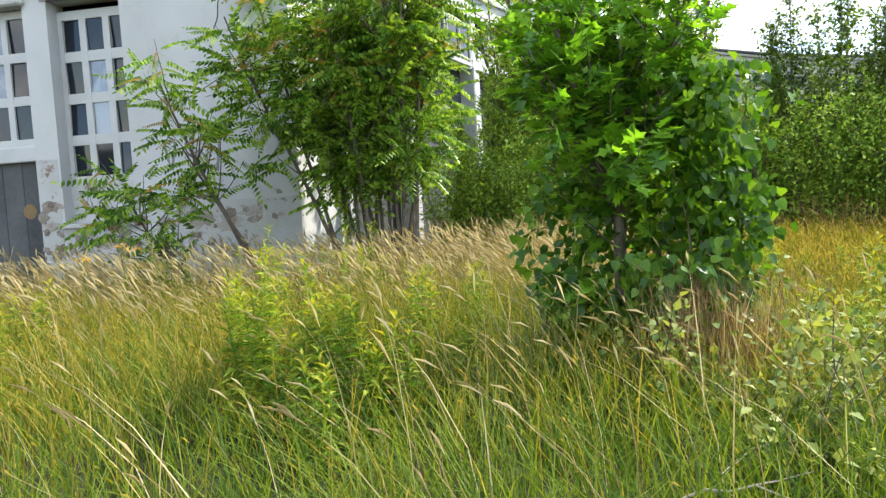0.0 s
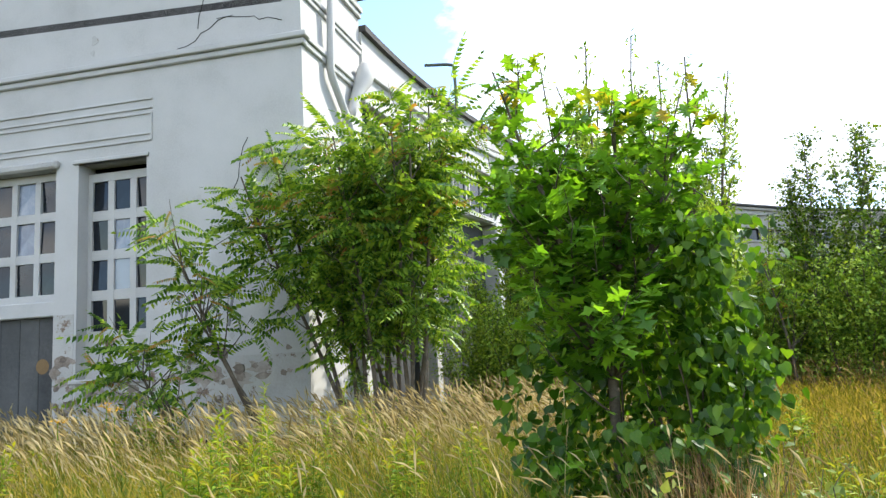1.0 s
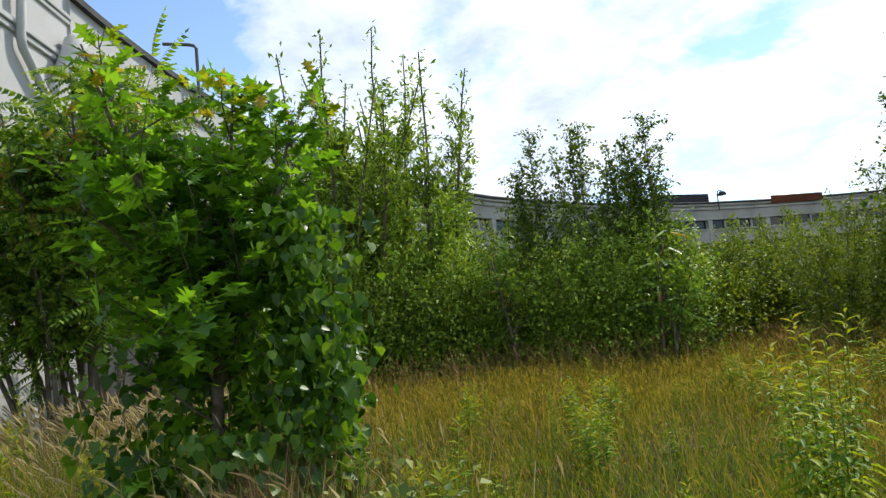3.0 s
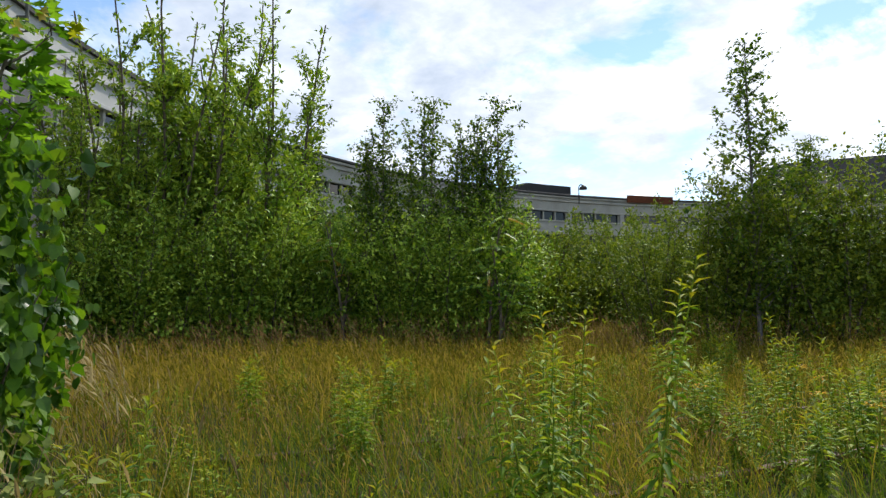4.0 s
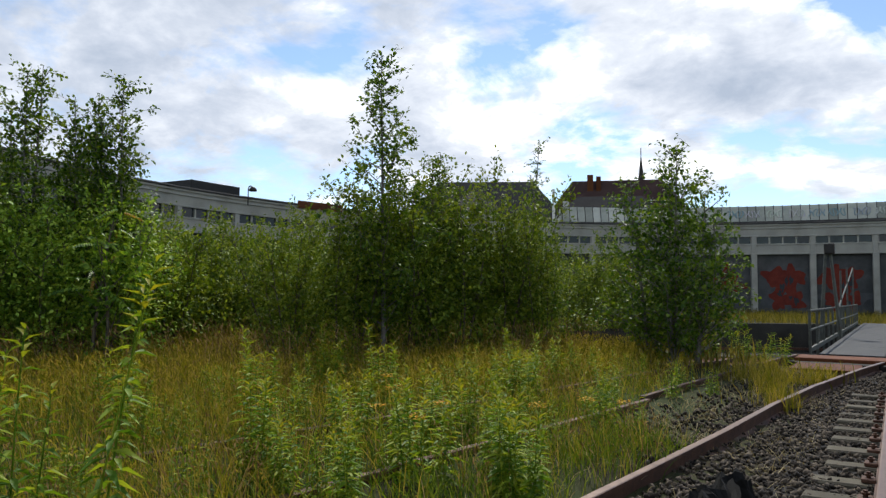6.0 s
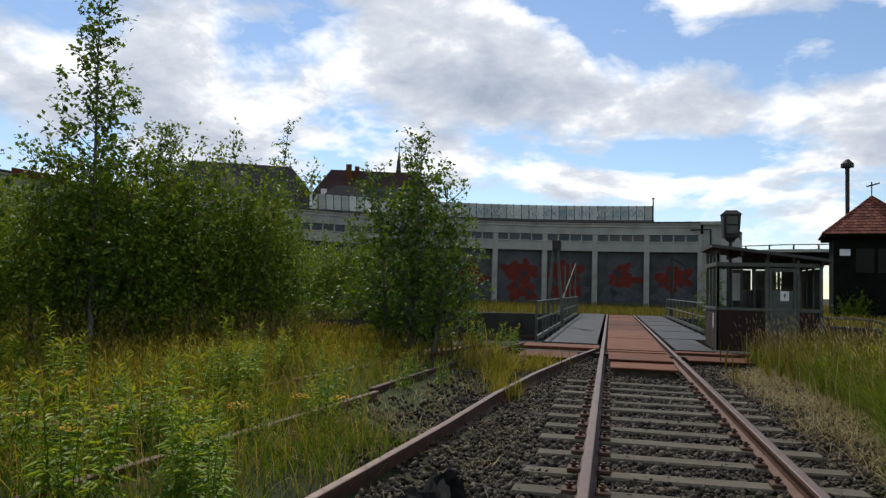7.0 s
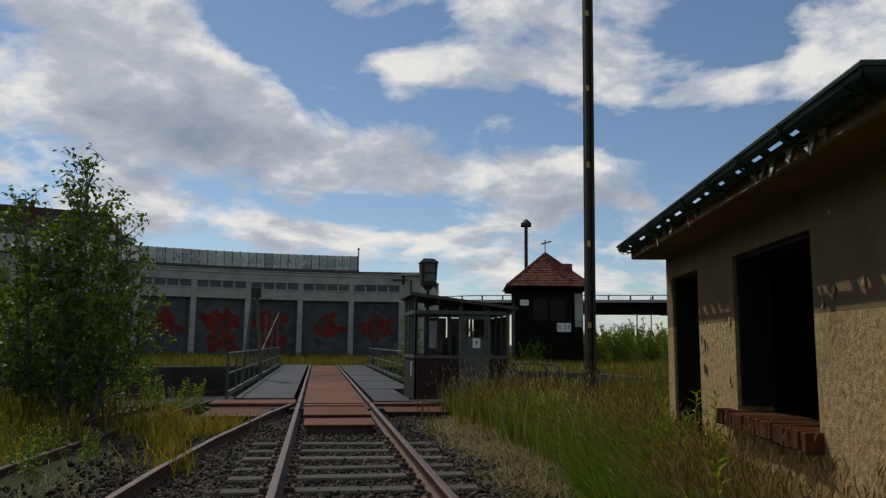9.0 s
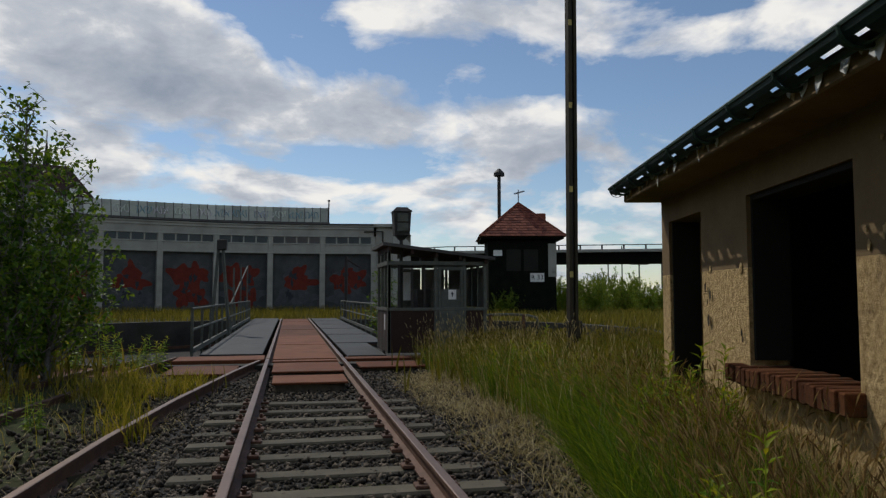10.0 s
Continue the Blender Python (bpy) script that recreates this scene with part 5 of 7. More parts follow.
def hip_roof(parent, x0, x1, y0, y1, z0, z1, inset, mat, label=""):
    bm = bmesh.new()
    r4 = [bm.verts.new(p) for p in ((x0, y0, z0), (x1, y0, z0), (x1, y1, z0), (x0, y1, z0))]
    ym = (y0 + y1) / 2
    r2 = [bm.verts.new((x0 + inset, ym, z1)), bm.verts.new((x1 - inset, ym, z1))]
    for f in ((r4[0], r4[1], r2[1], r2[0]), (r4[1], r4[2], r2[1]), (r4[2], r4[3], r2[0], r2[1]), (r4[3], r4[0], r2[0])):
        bm.faces.new(f)
    bm.faces.new(r4[::-1])
    bmesh.ops.recalc_face_normals(bm, faces=bm.faces)
    return part("roof", bm, M[mat], parent, label)


def town_house(x, y, rz, w, d, he, hr, inset, mat, label):
    t = thing("town_house", label, "house", pose(x, y, 0, 0, 0, rz), "houses behind the roundhouse")
    part("wall", boxed(-w / 2, w / 2, -d / 2, d / 2, -0.5, he), M["bare_brick"], t)
    r = hip_roof(t, -w / 2 - 0.6, w / 2 + 0.6, -d / 2 - 0.6, d / 2 + 0.6, he, hr, inset, mat)
    return t, r


t, r = town_house(-60.3, 106.4, 26, 27, 15, 12.5, 21.0, 6.0, "slate", "large house with a broad dark slate hip roof")
part("gable_wing", boxed(-5, 2, -9.5, -7.5, -0.5, 15.0), M["plaster_old"], t)
hip_roof(t, -5.6, 2.6, -10.2, -2, 15.0, 18.5, 3.5, "slate")
t, r = town_house(-41.4, 119.1, 20, 24, 13, 13.5, 21.6, 5.0, "old_red_roof", "long house with a dull red hip roof")
part("chimney", boxed(-5.0, -4.0, -1.8, -0.9, 18, 22.4, 0.05), M["brick"], r)
part("chimney", boxed(-3.5, -2.7, -1.8, -1.0, 18, 22.1, 0.05), M["brick"], r)
for x in (-8.5, 0.5, 5.0, 8.0):
    part("skylight", boxed(x - 0.5, x + 0.5, -5.0, -4.9, 16.6, 17.5), M["white_paint"], r, "pale roof window")
t, r = town_house(-39.6, 110.1, 22, 20, 10, 12.0, 17.6, 5.5, "slate", "lower house with a grey-brown hip roof")
part("flue", boxed(-9.0, -8.6, -5, -4.6, 12, 18.2), M["white_paint"], t)
part("skylight", boxed(-1, 0.2, -3.9, -3.8, 14.4, 15.0), M["white_paint"], r)
t = thing("church_spire", "thin dark pointed church spire", "church", pose(-65.4, 213.3, 0))
bm = bmesh.new()
tube(bm, [(0, 0, 0), (0, 0, 26), (0, 0, 27), (0, 0, 44)], [3.2, 3.2, 2.0, 0.1], 8)
part("spire", bm, M["slate"], t)
part("cross", boxed(-0.1, 0.1, -0.1, 0.1, 44, 46.5), M["dark_metal"], t)

# catenary masts far off, beyond the hut
po = None
for k, (x, y, h) in enumerate(((44, 96, 7), (50, 104, 9), (54, 99, 8), (60, 118, 9.5), (66, 121, 9), (57, 112, 7.5))):
    t = thing("catenary_mast", "thin grey railway mast with a cross arm", "mast", pose(x, y, 0), "far masts")
    part("pole", boxed(-0.07, 0.07, -0.07, 0.07, 0, h), M["grey_paint"], t)
    part("arm", boxed(-1.6, 1.6, -0.08, 0.08, h - 1.0, h - 0.8), M["grey_paint"], t)

# ---- paint on the doors, the wall and the lantern ----


def blob(rs, cx, cz, rx, rz_, n=30, rough=0.38):
    ph = [rs.uniform(0, 6.28) for _ in range(4)]
    out = []
    for k in range(n):
        q = 2 * math.pi * k / n
        r = 1 + rough * (math.sin(3 * q + ph[0]) * 0.6 + math.sin(5 * q + ph[1]) * 0.5 + math.sin(8 * q + ph[2]) * 0.25)
        out.append((cx + rx * r * math.cos(q), cz + rz_ * r * math.sin(q)))
    return out


rs = random.Random(11)
for k, az in enumerate(bays[:7]):
    g = thing("door_graffiti", "sprayed red and dark mural on a grey engine door", "graffiti", at_az(az, DEEP), "door murals")
    z = 0.341
    part("backdrop", plate_poly(bmesh.new(), blob(rs, 0.0, 1.35, 1.85, 0.8, 24, 0.3), z + 0.006, z + 0.012), M["faded_spray"], g, "faded grey sprayed ground")
    dx = rs.uniform(-0.25, 0.25)
    if k != 2:
        part("shadow_shape", plate_poly(bmesh.new(), blob(rs, dx + 0.1, 3.1, 1.5, 0.95, 22, 0.34), z + 0.002, z + 0.005), M["faded_spray"], g)
    shapes = [(-0.75, 3.2, 0.75, 0.75), (0.65, 3.25, 0.7, 0.7), (0.0, 2.5, 0.7, 0.8), (-0.5, 1.3, 0.6, 0.65), (0.75, 1.25, 0.6, 0.6)]
    if k in (1, 4):
        shapes = [(0.1, 3.4, 0.55, 0.6), (0.25, 2.6, 1.1, 0.55), (-0.7, 2.7, 0.45, 0.35)]
    if k == 0:
        shapes = [(-0.5, 2.7, 0.8, 0.8), (0.6, 2.9, 0.9, 0.65), (-0.1, 3.5, 0.4, 0.4)]
    for i, (cx, cz, rx, rz_) in enumerate(shapes):
        part("red_shape", plate_poly(bmesh.new(), blob(rs, cx + dx, cz, rx * 1.18, rz_ * 1.22), z - 0.004 - i * 0.003, z - 0.001 - i * 0.003), M["red_paint"], g, "red sprayed shape")
    for i in range(7):
        part("dark_line", plate_poly(bmesh.new(), blob(rs, dx + rs.uniform(-1.0, 1.0), rs.uniform(1.0, 3.4), rs.uniform(0.06, 0.22), rs.uniform(0.12, 0.4), 14, 0.45), z - 0.024 - i * 0.003, z - 0.021 - i * 0.003), M["dark_spray"], g)
# looping tags along the lantern
for k in range(11):
    az = -20.0 + k * 2.25 + rs.uniform(-0.3, 0.3)
    g = thing("lantern_tag", "pale sprayed tag across the lantern glass", "graffiti", at_az(az, LR - 0.03, 8.98) @ pose(0, 0, 0, -14), "lantern tags")
    pts = []
    for j in range(26):
        q = j / 25
        pts.append((-0.75 + 1.5 * q + 0.12 * math.sin(q * 31), -0.02, 0.62 + 0.38 * math.sin(q * 21 + k)))
    part("line", tube(bmesh.new(), pts, 0.045, 4), M["pastel_spray"], g)
# grey scrawl on the white end wall: a tall stroke, a hooked figure, a stroke, and small letters below
scr = thing("wall_scrawl", "grey sprayed scrawl on the white wall", "graffiti", block.matrix_basis.copy())


def stroke(pts, r=0.028):
    part("stroke", tube(bmesh.new(), [(-0.006, y, z) for y, z in pts], r, 5), M["grey_spray"], scr).scale = (0.3, 1, 1)


stroke([(2.42, 2.62), (2.36, 2.3), (2.30, 2.12), (2.2, 2.6)])
stroke([(1.62, 2.62), (2.02, 2.55), (1.99, 2.34), (1.75, 2.42), (1.62, 2.25), (1.72, 2.02), (2.02, 1.98)])
stroke([(1.38, 2.55), (1.46, 2.05)])
for k in range(4):
    y = 4.05 - k * 0.3
    stroke([(y, 1.45), (y - 0.1, 1.8), (y - 0.18, 1.45)] if k % 2 == 0 else [(y - 0.18, 1.75), (y, 1.65), (y, 1.52), (y - 0.18, 1.46)], 0.018)


# ---- planting helpers ----
LANCE = (np.array([(0, 0, 0), (0.38, 0.5, 0.10), (0.42, 0, 0), (0.38, -0.5, 0.10), (1, 0, -0.14)], float), np.array([(0, 2, 1), (0, 3, 2), (1, 2, 4), (2, 3, 4)]))
SIMPLE = (np.array([(0, 0, 0), (0.45, 0.5, 0.12), (1, 0, -0.05), (0.45, -0.5, 0.12)], float), np.array([(0, 2, 1), (0, 3, 2)]))
HEART = (np.array([(0.42, 0, -0.03), (0, 0, 0), (-0.08, 0.28, 0.05), (0.14, 0.5, 0.07), (0.5, 0.44, 0.05), (1.05, 0, -0.12), (0.5, -0.44, 0.05), (0.14, -0.5, 0.07), (-0.08, -0.28, 0.05)], float),
         np.array([(0, 1, 2), (0, 2, 3), (0, 3, 4), (0, 4, 5), (0, 5, 6), (0, 6, 7), (0, 7, 8), (0, 8, 1)]))
_o = [(0, 0.02), (0.16, 0.10), (0.22, 0.36), (0.34, 0.12), (0.44, 0.50), (0.56, 0.15), (0.70, 0.42), (0.80, 0.12), (1.0, 0.0)]
_lobes = [(x, y, 0.10 * y) for x, y in _o] + [(x, -y, 0.10 * y) for x, y in _o[-2::-1]]
OAK = (np.array([(0.45, 0, -0.02)] + _lobes, float), np.array([(0, k + 1, k + 2) for k in range(len(_lobes) - 1)] + [(0, len(_lobes), 1)]))
LEAFLETS = 19
_v, _f = [], []
for _k in range(LEAFLETS):
    _t = 0.18 + 0.8 * (_k // 2) / (LEAFLETS // 2)
    _s = 0 if _k == LEAFLETS - 1 else (1 if _k % 2 == 0 else -1)
    _l = 0.23 * (1 - 0.35 * _t)
    _z = -0.30 * _t ** 2
    _d = np.array((0.35, 0.72 * _s, -0.62)) if _s else np.array((1, 0, -0.5))
    _d = _d / np.linalg.norm(_d)
    _n = np.array((1.0, 0, 0)) - _d * _d[0] if _s else np.array((0.0, 1, 0))
    _n = _n / np.linalg.norm(_n)
    _b = np.array((_t, 0, _z))
    _c = len(_v)
    _v += [_b, _b + _d * _l * 0.35 + _n * 0.040, _b + _d * _l, _b + _d * _l * 0.35 - _n * 0.040]
    _f += [(_c, _c + 1, _c + 2), (_c, _c + 2, _c + 3)]
PINNATE = (np.array(_v), np.array(_f))


def unit(v):
    return v / np.maximum(np.linalg.norm(v, axis=-1, keepdims=True), 1e-9)


def leaf_mesh(name, template, base, axis, up, length, width, mat, parent, label="", kind=""):
    """All the leaves of one crown in one mesh."""
    tv, tf = template
    axis = unit(axis)
    side = unit(np.cross(up, axis))
    nor = np.cross(axis, side)
    L, W = np.asarray(length)[:, None, None], np.asarray(width)[:, None, None]
    v = base[:, None] + axis[:, None] * (tv[None, :, 0:1] * L) + side[:, None] * (tv[None, :, 1:2] * W) + nor[:, None] * (tv[None, :, 2:3] * L)
    f = (tf[None] + (np.arange(len(base)) * len(tv))[:, None, None]).reshape(-1, 3)
    return fast_mesh(name, v.reshape(-1, 3), [f], mat, kind or "stuff", label, parent=parent)


class Tree:
    """Limbs as polylines, with leaf seats gathered along the thin ones."""

    def __init__(self, seed):
        self.g = np.random.default_rng(seed)
        self.limbs, self.seats = [], []

    def limb(self, p, d, length, r, bend=0.15, lift=0.0, n=7, taper=0.25):
        pts = [np.array(p, float)]
        d = unit(np.array(d, float))
        for k in range(n):
            d = unit(d + self.g.normal(0, bend, 3) * 0.5 + np.array((0, 0, lift)) / n)
            pts.append(pts[-1] + d * length / n)
        self.limbs.append((pts, [r * (1 - (1 - taper) * k / n) for k in range(n + 1)]))
        return pts

    def dress(self, pts, per_m, spread, start=0.15):
        """Leaf seats along a limb: place and direction of the limb there."""
        pts = np.array(pts)
        L = np.linalg.norm(np.diff(pts, axis=0), axis=1).sum()
        n = max(1, int(L * per_m))
        q = np.sort(self.g.uniform(start, 1.0, n)) * (len(pts) - 1)
        i = np.minimum(q.astype(int), len(pts) - 2)
        fr = (q - i)[:, None]
        pos = pts[i] * (1 - fr) + pts[i + 1] * fr + self.g.normal(0, spread, (n, 3))
        self.seats.append(np.concatenate([pos, pts[i + 1] - pts[i]], 1))

    def wood(self, parent, mat, name="trunk", sides=6, least=0.0):
        bm = bmesh.new()
        for pts, rad in self.limbs:
            if rad[0] >= least:
                tube(bm, [tuple(p) for p in pts], rad, sides if rad[0] > 0.02 else 4, cap=False)
        return tagged(part(name, bm, mat, parent, smooth=True), kind="stuff" if name in ("stem", "cane") else "")

    def leaves(self, parent, template, mat, length, ratio, out=0.8, droop=0.2, name="crown", flat=0.0, pick=None, label=""):
        s = np.concatenate(self.seats)
        if pick is not None:
            s = s[pick(s)]
        g, n = self.g, len(s)
        rnd = unit(g.normal(0, 1, (n, 3)))
        axis = unit(unit(s[:, 3:]) * 0.6 + rnd * out + np.array((0, 0, -droop)))
        axis[:, 2] *= 1 - flat
        up = unit(g.normal(0, 0.45 - 0.2 * flat, (n, 3)) + np.array((0, 0, 1.0)))
        L = length * g.uniform(0.65, 1.2, n)
        return leaf_mesh(name, template, s[:, :3], axis, up, L, L * ratio, mat, parent, label)


def ring_dir(a, tilt):
    return np.array((math.cos(a) * math.sin(tilt), math.sin(a) * math.sin(tilt), math.cos(tilt)))


# ---- willows, birches, hedge bushes: a few grown forms, then copies ----
def willow(seed, H=6.5, stems=7, skirt=2200):
    t = thing("willow", "tall upright grey-green willow shrub with bare shoots on top", "willow", pose(0, 0, 0), "self-sown shrubs")
    T_ = Tree(seed)
    g = T_.g
    for k in range(stems):
        a = 2 * math.pi * k / stems + g.uniform(-0.4, 0.4)
        h = H * g.uniform(0.62, 1.0) if k else H
        stem = T_.limb((0.15 * math.cos(a), 0.15 * math.sin(a), -0.1), ring_dir(a, g.uniform(0.08, 0.32)), h, 0.045, 0.10, 0.25, 9)
        T_.dress(stem, 32, 0.08, 0.25)
        for j in range(13):
            q = g.uniform(0.12, 0.9)
            p = stem[int(q * 9)]
            b = T_.limb(p, ring_dir(g.uniform(0, 6.28), g.uniform(0.5, 1.0)), (1 - q * 0.75) * g.uniform(0.7, 1.5), 0.014, 0.2, 0.5, 5)
            T_.dress(b, 46, 0.05)
            for i in range(2):
                c = T_.limb(b[g.integers(1, 5)], ring_dir(g.uniform(0, 6.28), g.uniform(0.4, 1.3)), g.uniform(0.25, 0.6), 0.006, 0.2, 0.3, 3)
                T_.dress(c, 50, 0.04)
    n = skirt
    a, z = g.uniform(0, 6.28, n), g.uniform(0.15, H * 0.5, n)
    r = (0.5 + 0.95 * np.sin(np.clip(z / (H * 0.52), 0, 1) * 2.6)) * np.sqrt(g.uniform(0.25, 1, n)) * (1 + 0.25 * np.sin(a * 3 + seed))
    T_.seats.append(np.stack([r * np.cos(a), r * np.sin(a), z, np.cos(a), np.sin(a), 0 * a + 0.4], 1))
    T_.wood(t, M["bark"])
    T_.leaves(t, SIMPLE, M["willow_leaf"], 0.125, 0.42, 0.8, 0.1)
    return t


def birch(seed, H=5.8, W=1.0, dense=1.0, mat="birch_leaf", stems=1, name="birch", label="young birch with an airy pointed crown", leaf=0.075, low=0.2, per=34):
    t = thing(name, label, name, pose(0, 0, 0), "self-sown trees")
    T_ = Tree(seed)
    g = T_.g
    for s in range(stems):
        h = H * (1.0 if s == 0 else g.uniform(0.6, 0.95))
        a0 = g.uniform(0, 6.28)
        stem = T_.limb((0.1 * s * math.cos(a0), 0.1 * s * math.sin(a0), -0.1), ring_dir(a0, 0.12 * (s > 0)), h, 0.03 + 0.003 * H, 0.03, 0.1, 12, 0.12)
        T_.dress(stem[7:], 30 * dense, 0.05)
        n = int(38 * dense * h / 5.0)
        for j in range(n):
            q = low + (0.97 - low) * (j + g.uniform(0, 1)) / n
            p = np.array(stem[int(q * 12)]) * (1 - (q * 12) % 1) + np.array(stem[min(12, int(q * 12) + 1)]) * ((q * 12) % 1)
            ln = W * (1.08 - q) / (1.08 - low) * g.uniform(0.6, 1.25) + 0.12
            b = T_.limb(p, ring_dir(j * 2.4 + g.uniform(-0.4, 0.4), g.uniform(0.8, 1.25)), ln, 0.012, 0.18, 0.35, 5)
            T_.dress(b, per, 0.05)
            for i in range(max(1, int(ln * 4))):
                c = T_.limb(b[g.integers(1, 6)], ring_dir(g.uniform(0, 6.28), g.uniform(0.6, 1.7)), g.uniform(0.15, 0.42), 0.005, 0.2, -0.2, 3)
                T_.dress(c, per + 8, 0.035)
    T_.wood(t, M["birch_bark"] if name == "birch" else M["bark"])
    T_.leaves(t, SIMPLE, M[mat], leaf, 0.72, 0.7, 0.35)
    return t


def bush(seed, H=3.2, W=1.7, n=5200, mat="hedge_leaf", leaf=0.095, label="dense self-sown yellow-green bush"):
    t = thing("bush", label, "bush", pose(0, 0, 0), "bushes round the turntable")
    T_ = Tree(seed)
    g = T_.g
    tops = []
    for k in range(11):
        a = g.uniform(0, 6.28)
        s = T_.limb((0.2 * math.cos(a), 0.2 * math.sin(a), -0.1), ring_dir(a, g.uniform(0.05, 0.5)), H * g.uniform(0.65, 1.0), 0.022, 0.14, 0.3, 6)
        T_.dress(s, 45, 0.10, 0.3)
        tops.append(s)
        for j in range(7):
            b = T_.limb(s[g.integers(2, 7)], ring_dir(g.uniform(0, 6.28), g.uniform(0.3, 1.1)), g.uniform(0.4, 0.9), 0.008, 0.2, 0.4, 4)
            T_.dress(b, 60, 0.06)
    c = g.integers(0, len(tops), n)
    lv = g.integers(1, 6, n)
    base = np.array([tops[i][j] for i, j in zip(c, lv)])
    off = g.normal(0, 1, (n, 3)) * np.array((0.34, 0.34, 0.30)) * (W / 1.5)
    pos = base + off
    pos[:, 2] = np.clip(pos[:, 2], 0.08, None)
    T_.seats.append(np.concatenate([pos, unit(off)], 1))
    T_.wood(t, M["bark"])
    T_.leaves(t, SIMPLE, M[mat], leaf, 0.6, 0.8, 0.1)
    return t


def from_eye(az, d):
    a = radians(az)
    return -0.8 + d * math.sin(a), -4.2 + d * math.cos(a)


def put(ob, spots, height):
    """Copies of a grown form: bearing, distance, height wanted, as seen from where the path begins."""
    g = random.Random(len(spots) * 7 + int(height * 10))
    first = True
    for az, d, h in spots:
        x, y = from_eye(az, d)
        s = h / height
        m = pose(x, y, float(ground_z(x, y)) - 0.02, 0, 0, g.uniform(0, 360))
        if first:
            o, first = ob, False
            o.matrix_basis = m
        else:
            o = copy_thing(ob, m)
        o.scale = (s * g.uniform(0.9, 1.1), s * g.uniform(0.9, 1.1), s)


put(willow(21, 6.5), [(-77.0, 15.5, 7.6), (-70.2, 16.0, 8.5), (-84.5, 15.0, 4.6), (-62.0, 21.0, 5.2)], 6.5)
put(willow(22, 6.5, 7), [(-73.3, 16.0, 8.3), (-80.8, 14.6, 5.6), (-66.9, 17.5, 5.2), (-75.0, 17.5, 7.8), (-79.0, 15.2, 7.4)], 6.5)
put(birch(31, 6.0, 1.15, 1.3, stems=3, leaf=0.088), [(-65.4, 19.0, 6.6), (-59.8, 15.8, 5.7), (-50.4, 15.8, 5.7)], 6.0)
put(birch(32, 5.5, 1.0, 1.2, stems=4, leaf=0.088), [(-56.8, 16.2, 5.7), (-53.2, 16.4, 5.3), (-29.5, 17.0, 4.6)], 5.5)
put(birch(38, 5.9, 1.4, 1.35, low=0.12, per=40, leaf=0.09), [(-32.4, 14.8, 6.1), (-72.5, 29.0, 8.5)], 5.9)
put(birch(34, 6.1, 0.75, 0.75), [(-23.2, 22.9, 6.2)], 6.1)
put(birch(36, 3.4, 1.35, 1.35, stems=6, low=0.02, per=42, leaf=0.074, label="dense young birch growing beside the rails"), [(-12.35, 16.74, 4.6)], 3.4)
put(birch(37, 2.3, 0.55, 1.3, stems=2, leaf=0.07, label="small sapling on the turntable edge"), [(7.1, 23.2, 2.5), (11.0, 34.0, 3.0)], 2.3)
b1 = bush(41, 3.2, 1.6, 5200, "willow_leaf", 0.09, "dense dark grey-green willow bush")
put(b1, [(-83, 13.6, 2.6), (-79, 14.2, 3.0), (-75.5, 14.4, 3.2), (-72, 14.8, 3.3), (-68.8, 15.2, 3.3), (-65.6, 15.5, 3.1), (-62.6, 16.0, 3.0), (-59, 15.0, 3.2), (-55.6, 15.0, 3.1), (-52.0, 15.2, 3.3), (-87.5, 14.0, 2.4), (-77, 18, 3.8), (-70, 19, 3.8)], 3.2)
b4 = bush(44, 3.2, 1.6, 5200, "hedge_leaf", 0.085, "dense dark green thicket of young birch")
put(b4, [(-39.3, 15.2, 2.9), (-35.2, 15.4, 3.4), (-31.6, 15.8, 3.5), (-28.0, 16.2, 3.7), (-24.6, 17.0, 3.9), (-22.0, 17.6, 3.2)], 3.2)
b2 = bush(42, 3.0, 1.8, 5200)
put(b2, [(-49.0, 17.5, 3.0), (-46.4, 20.0, 2.9), (-43.6, 21.0, 3.0), (-41.0, 20.0, 3.0), (-44.8, 24.5, 3.3), (-48.0, 24.5, 3.2), (-38.6, 24.5, 3.3), (-35.0, 25.0, 3.3), (-31.0, 26.0, 3.4), (-27.0, 27.0, 3.4), (-23.5, 30.0, 3.4), (-20.5, 33.0, 3.6), (-17.6, 36.0, 3.6), (-51.5, 22.0, 3.2), (-54.0, 26.0, 3.6), (-58.0, 27.0, 3.8), (-62, 28.0, 4.0), (-66, 27.0, 4.2), (-70.5, 25.0, 4.4), (-50, 32.0, 4.2), (-42, 33.0, 4.2), (-15.0, 41.0, 3.4)], 3.0)
b3 = bush(43, 3.4, 2.4, 4200, "hedge_leaf", 0.15, "broad green bush in the distance")
put(b3, [(18.0, 66.0, 3.0), (20.0, 60.0, 3.2), (22.3, 58.0, 3.0), (23.4, 70.0, 4.2), (25.2, 66.0, 3.6), (27.0, 62.0, 2.6), (29.0, 74.0, 3.2), (31.5, 80.0, 3.4), (34.0, 70.0, 2.8), (16.0, 54.5, 2.2), (37, 75, 3.5), (41, 70, 3.5), (19.2, 57.0, 2.6), (21.2, 62.0, 3.3), (24.3, 60.0, 3.0), (26.0, 58.0, 2.6), (28.0, 66.0, 3.2), (30.2, 64.0, 2.8), (17.4, 55.5, 2.4), (22.8, 64.0, 3.4)], 4.3)

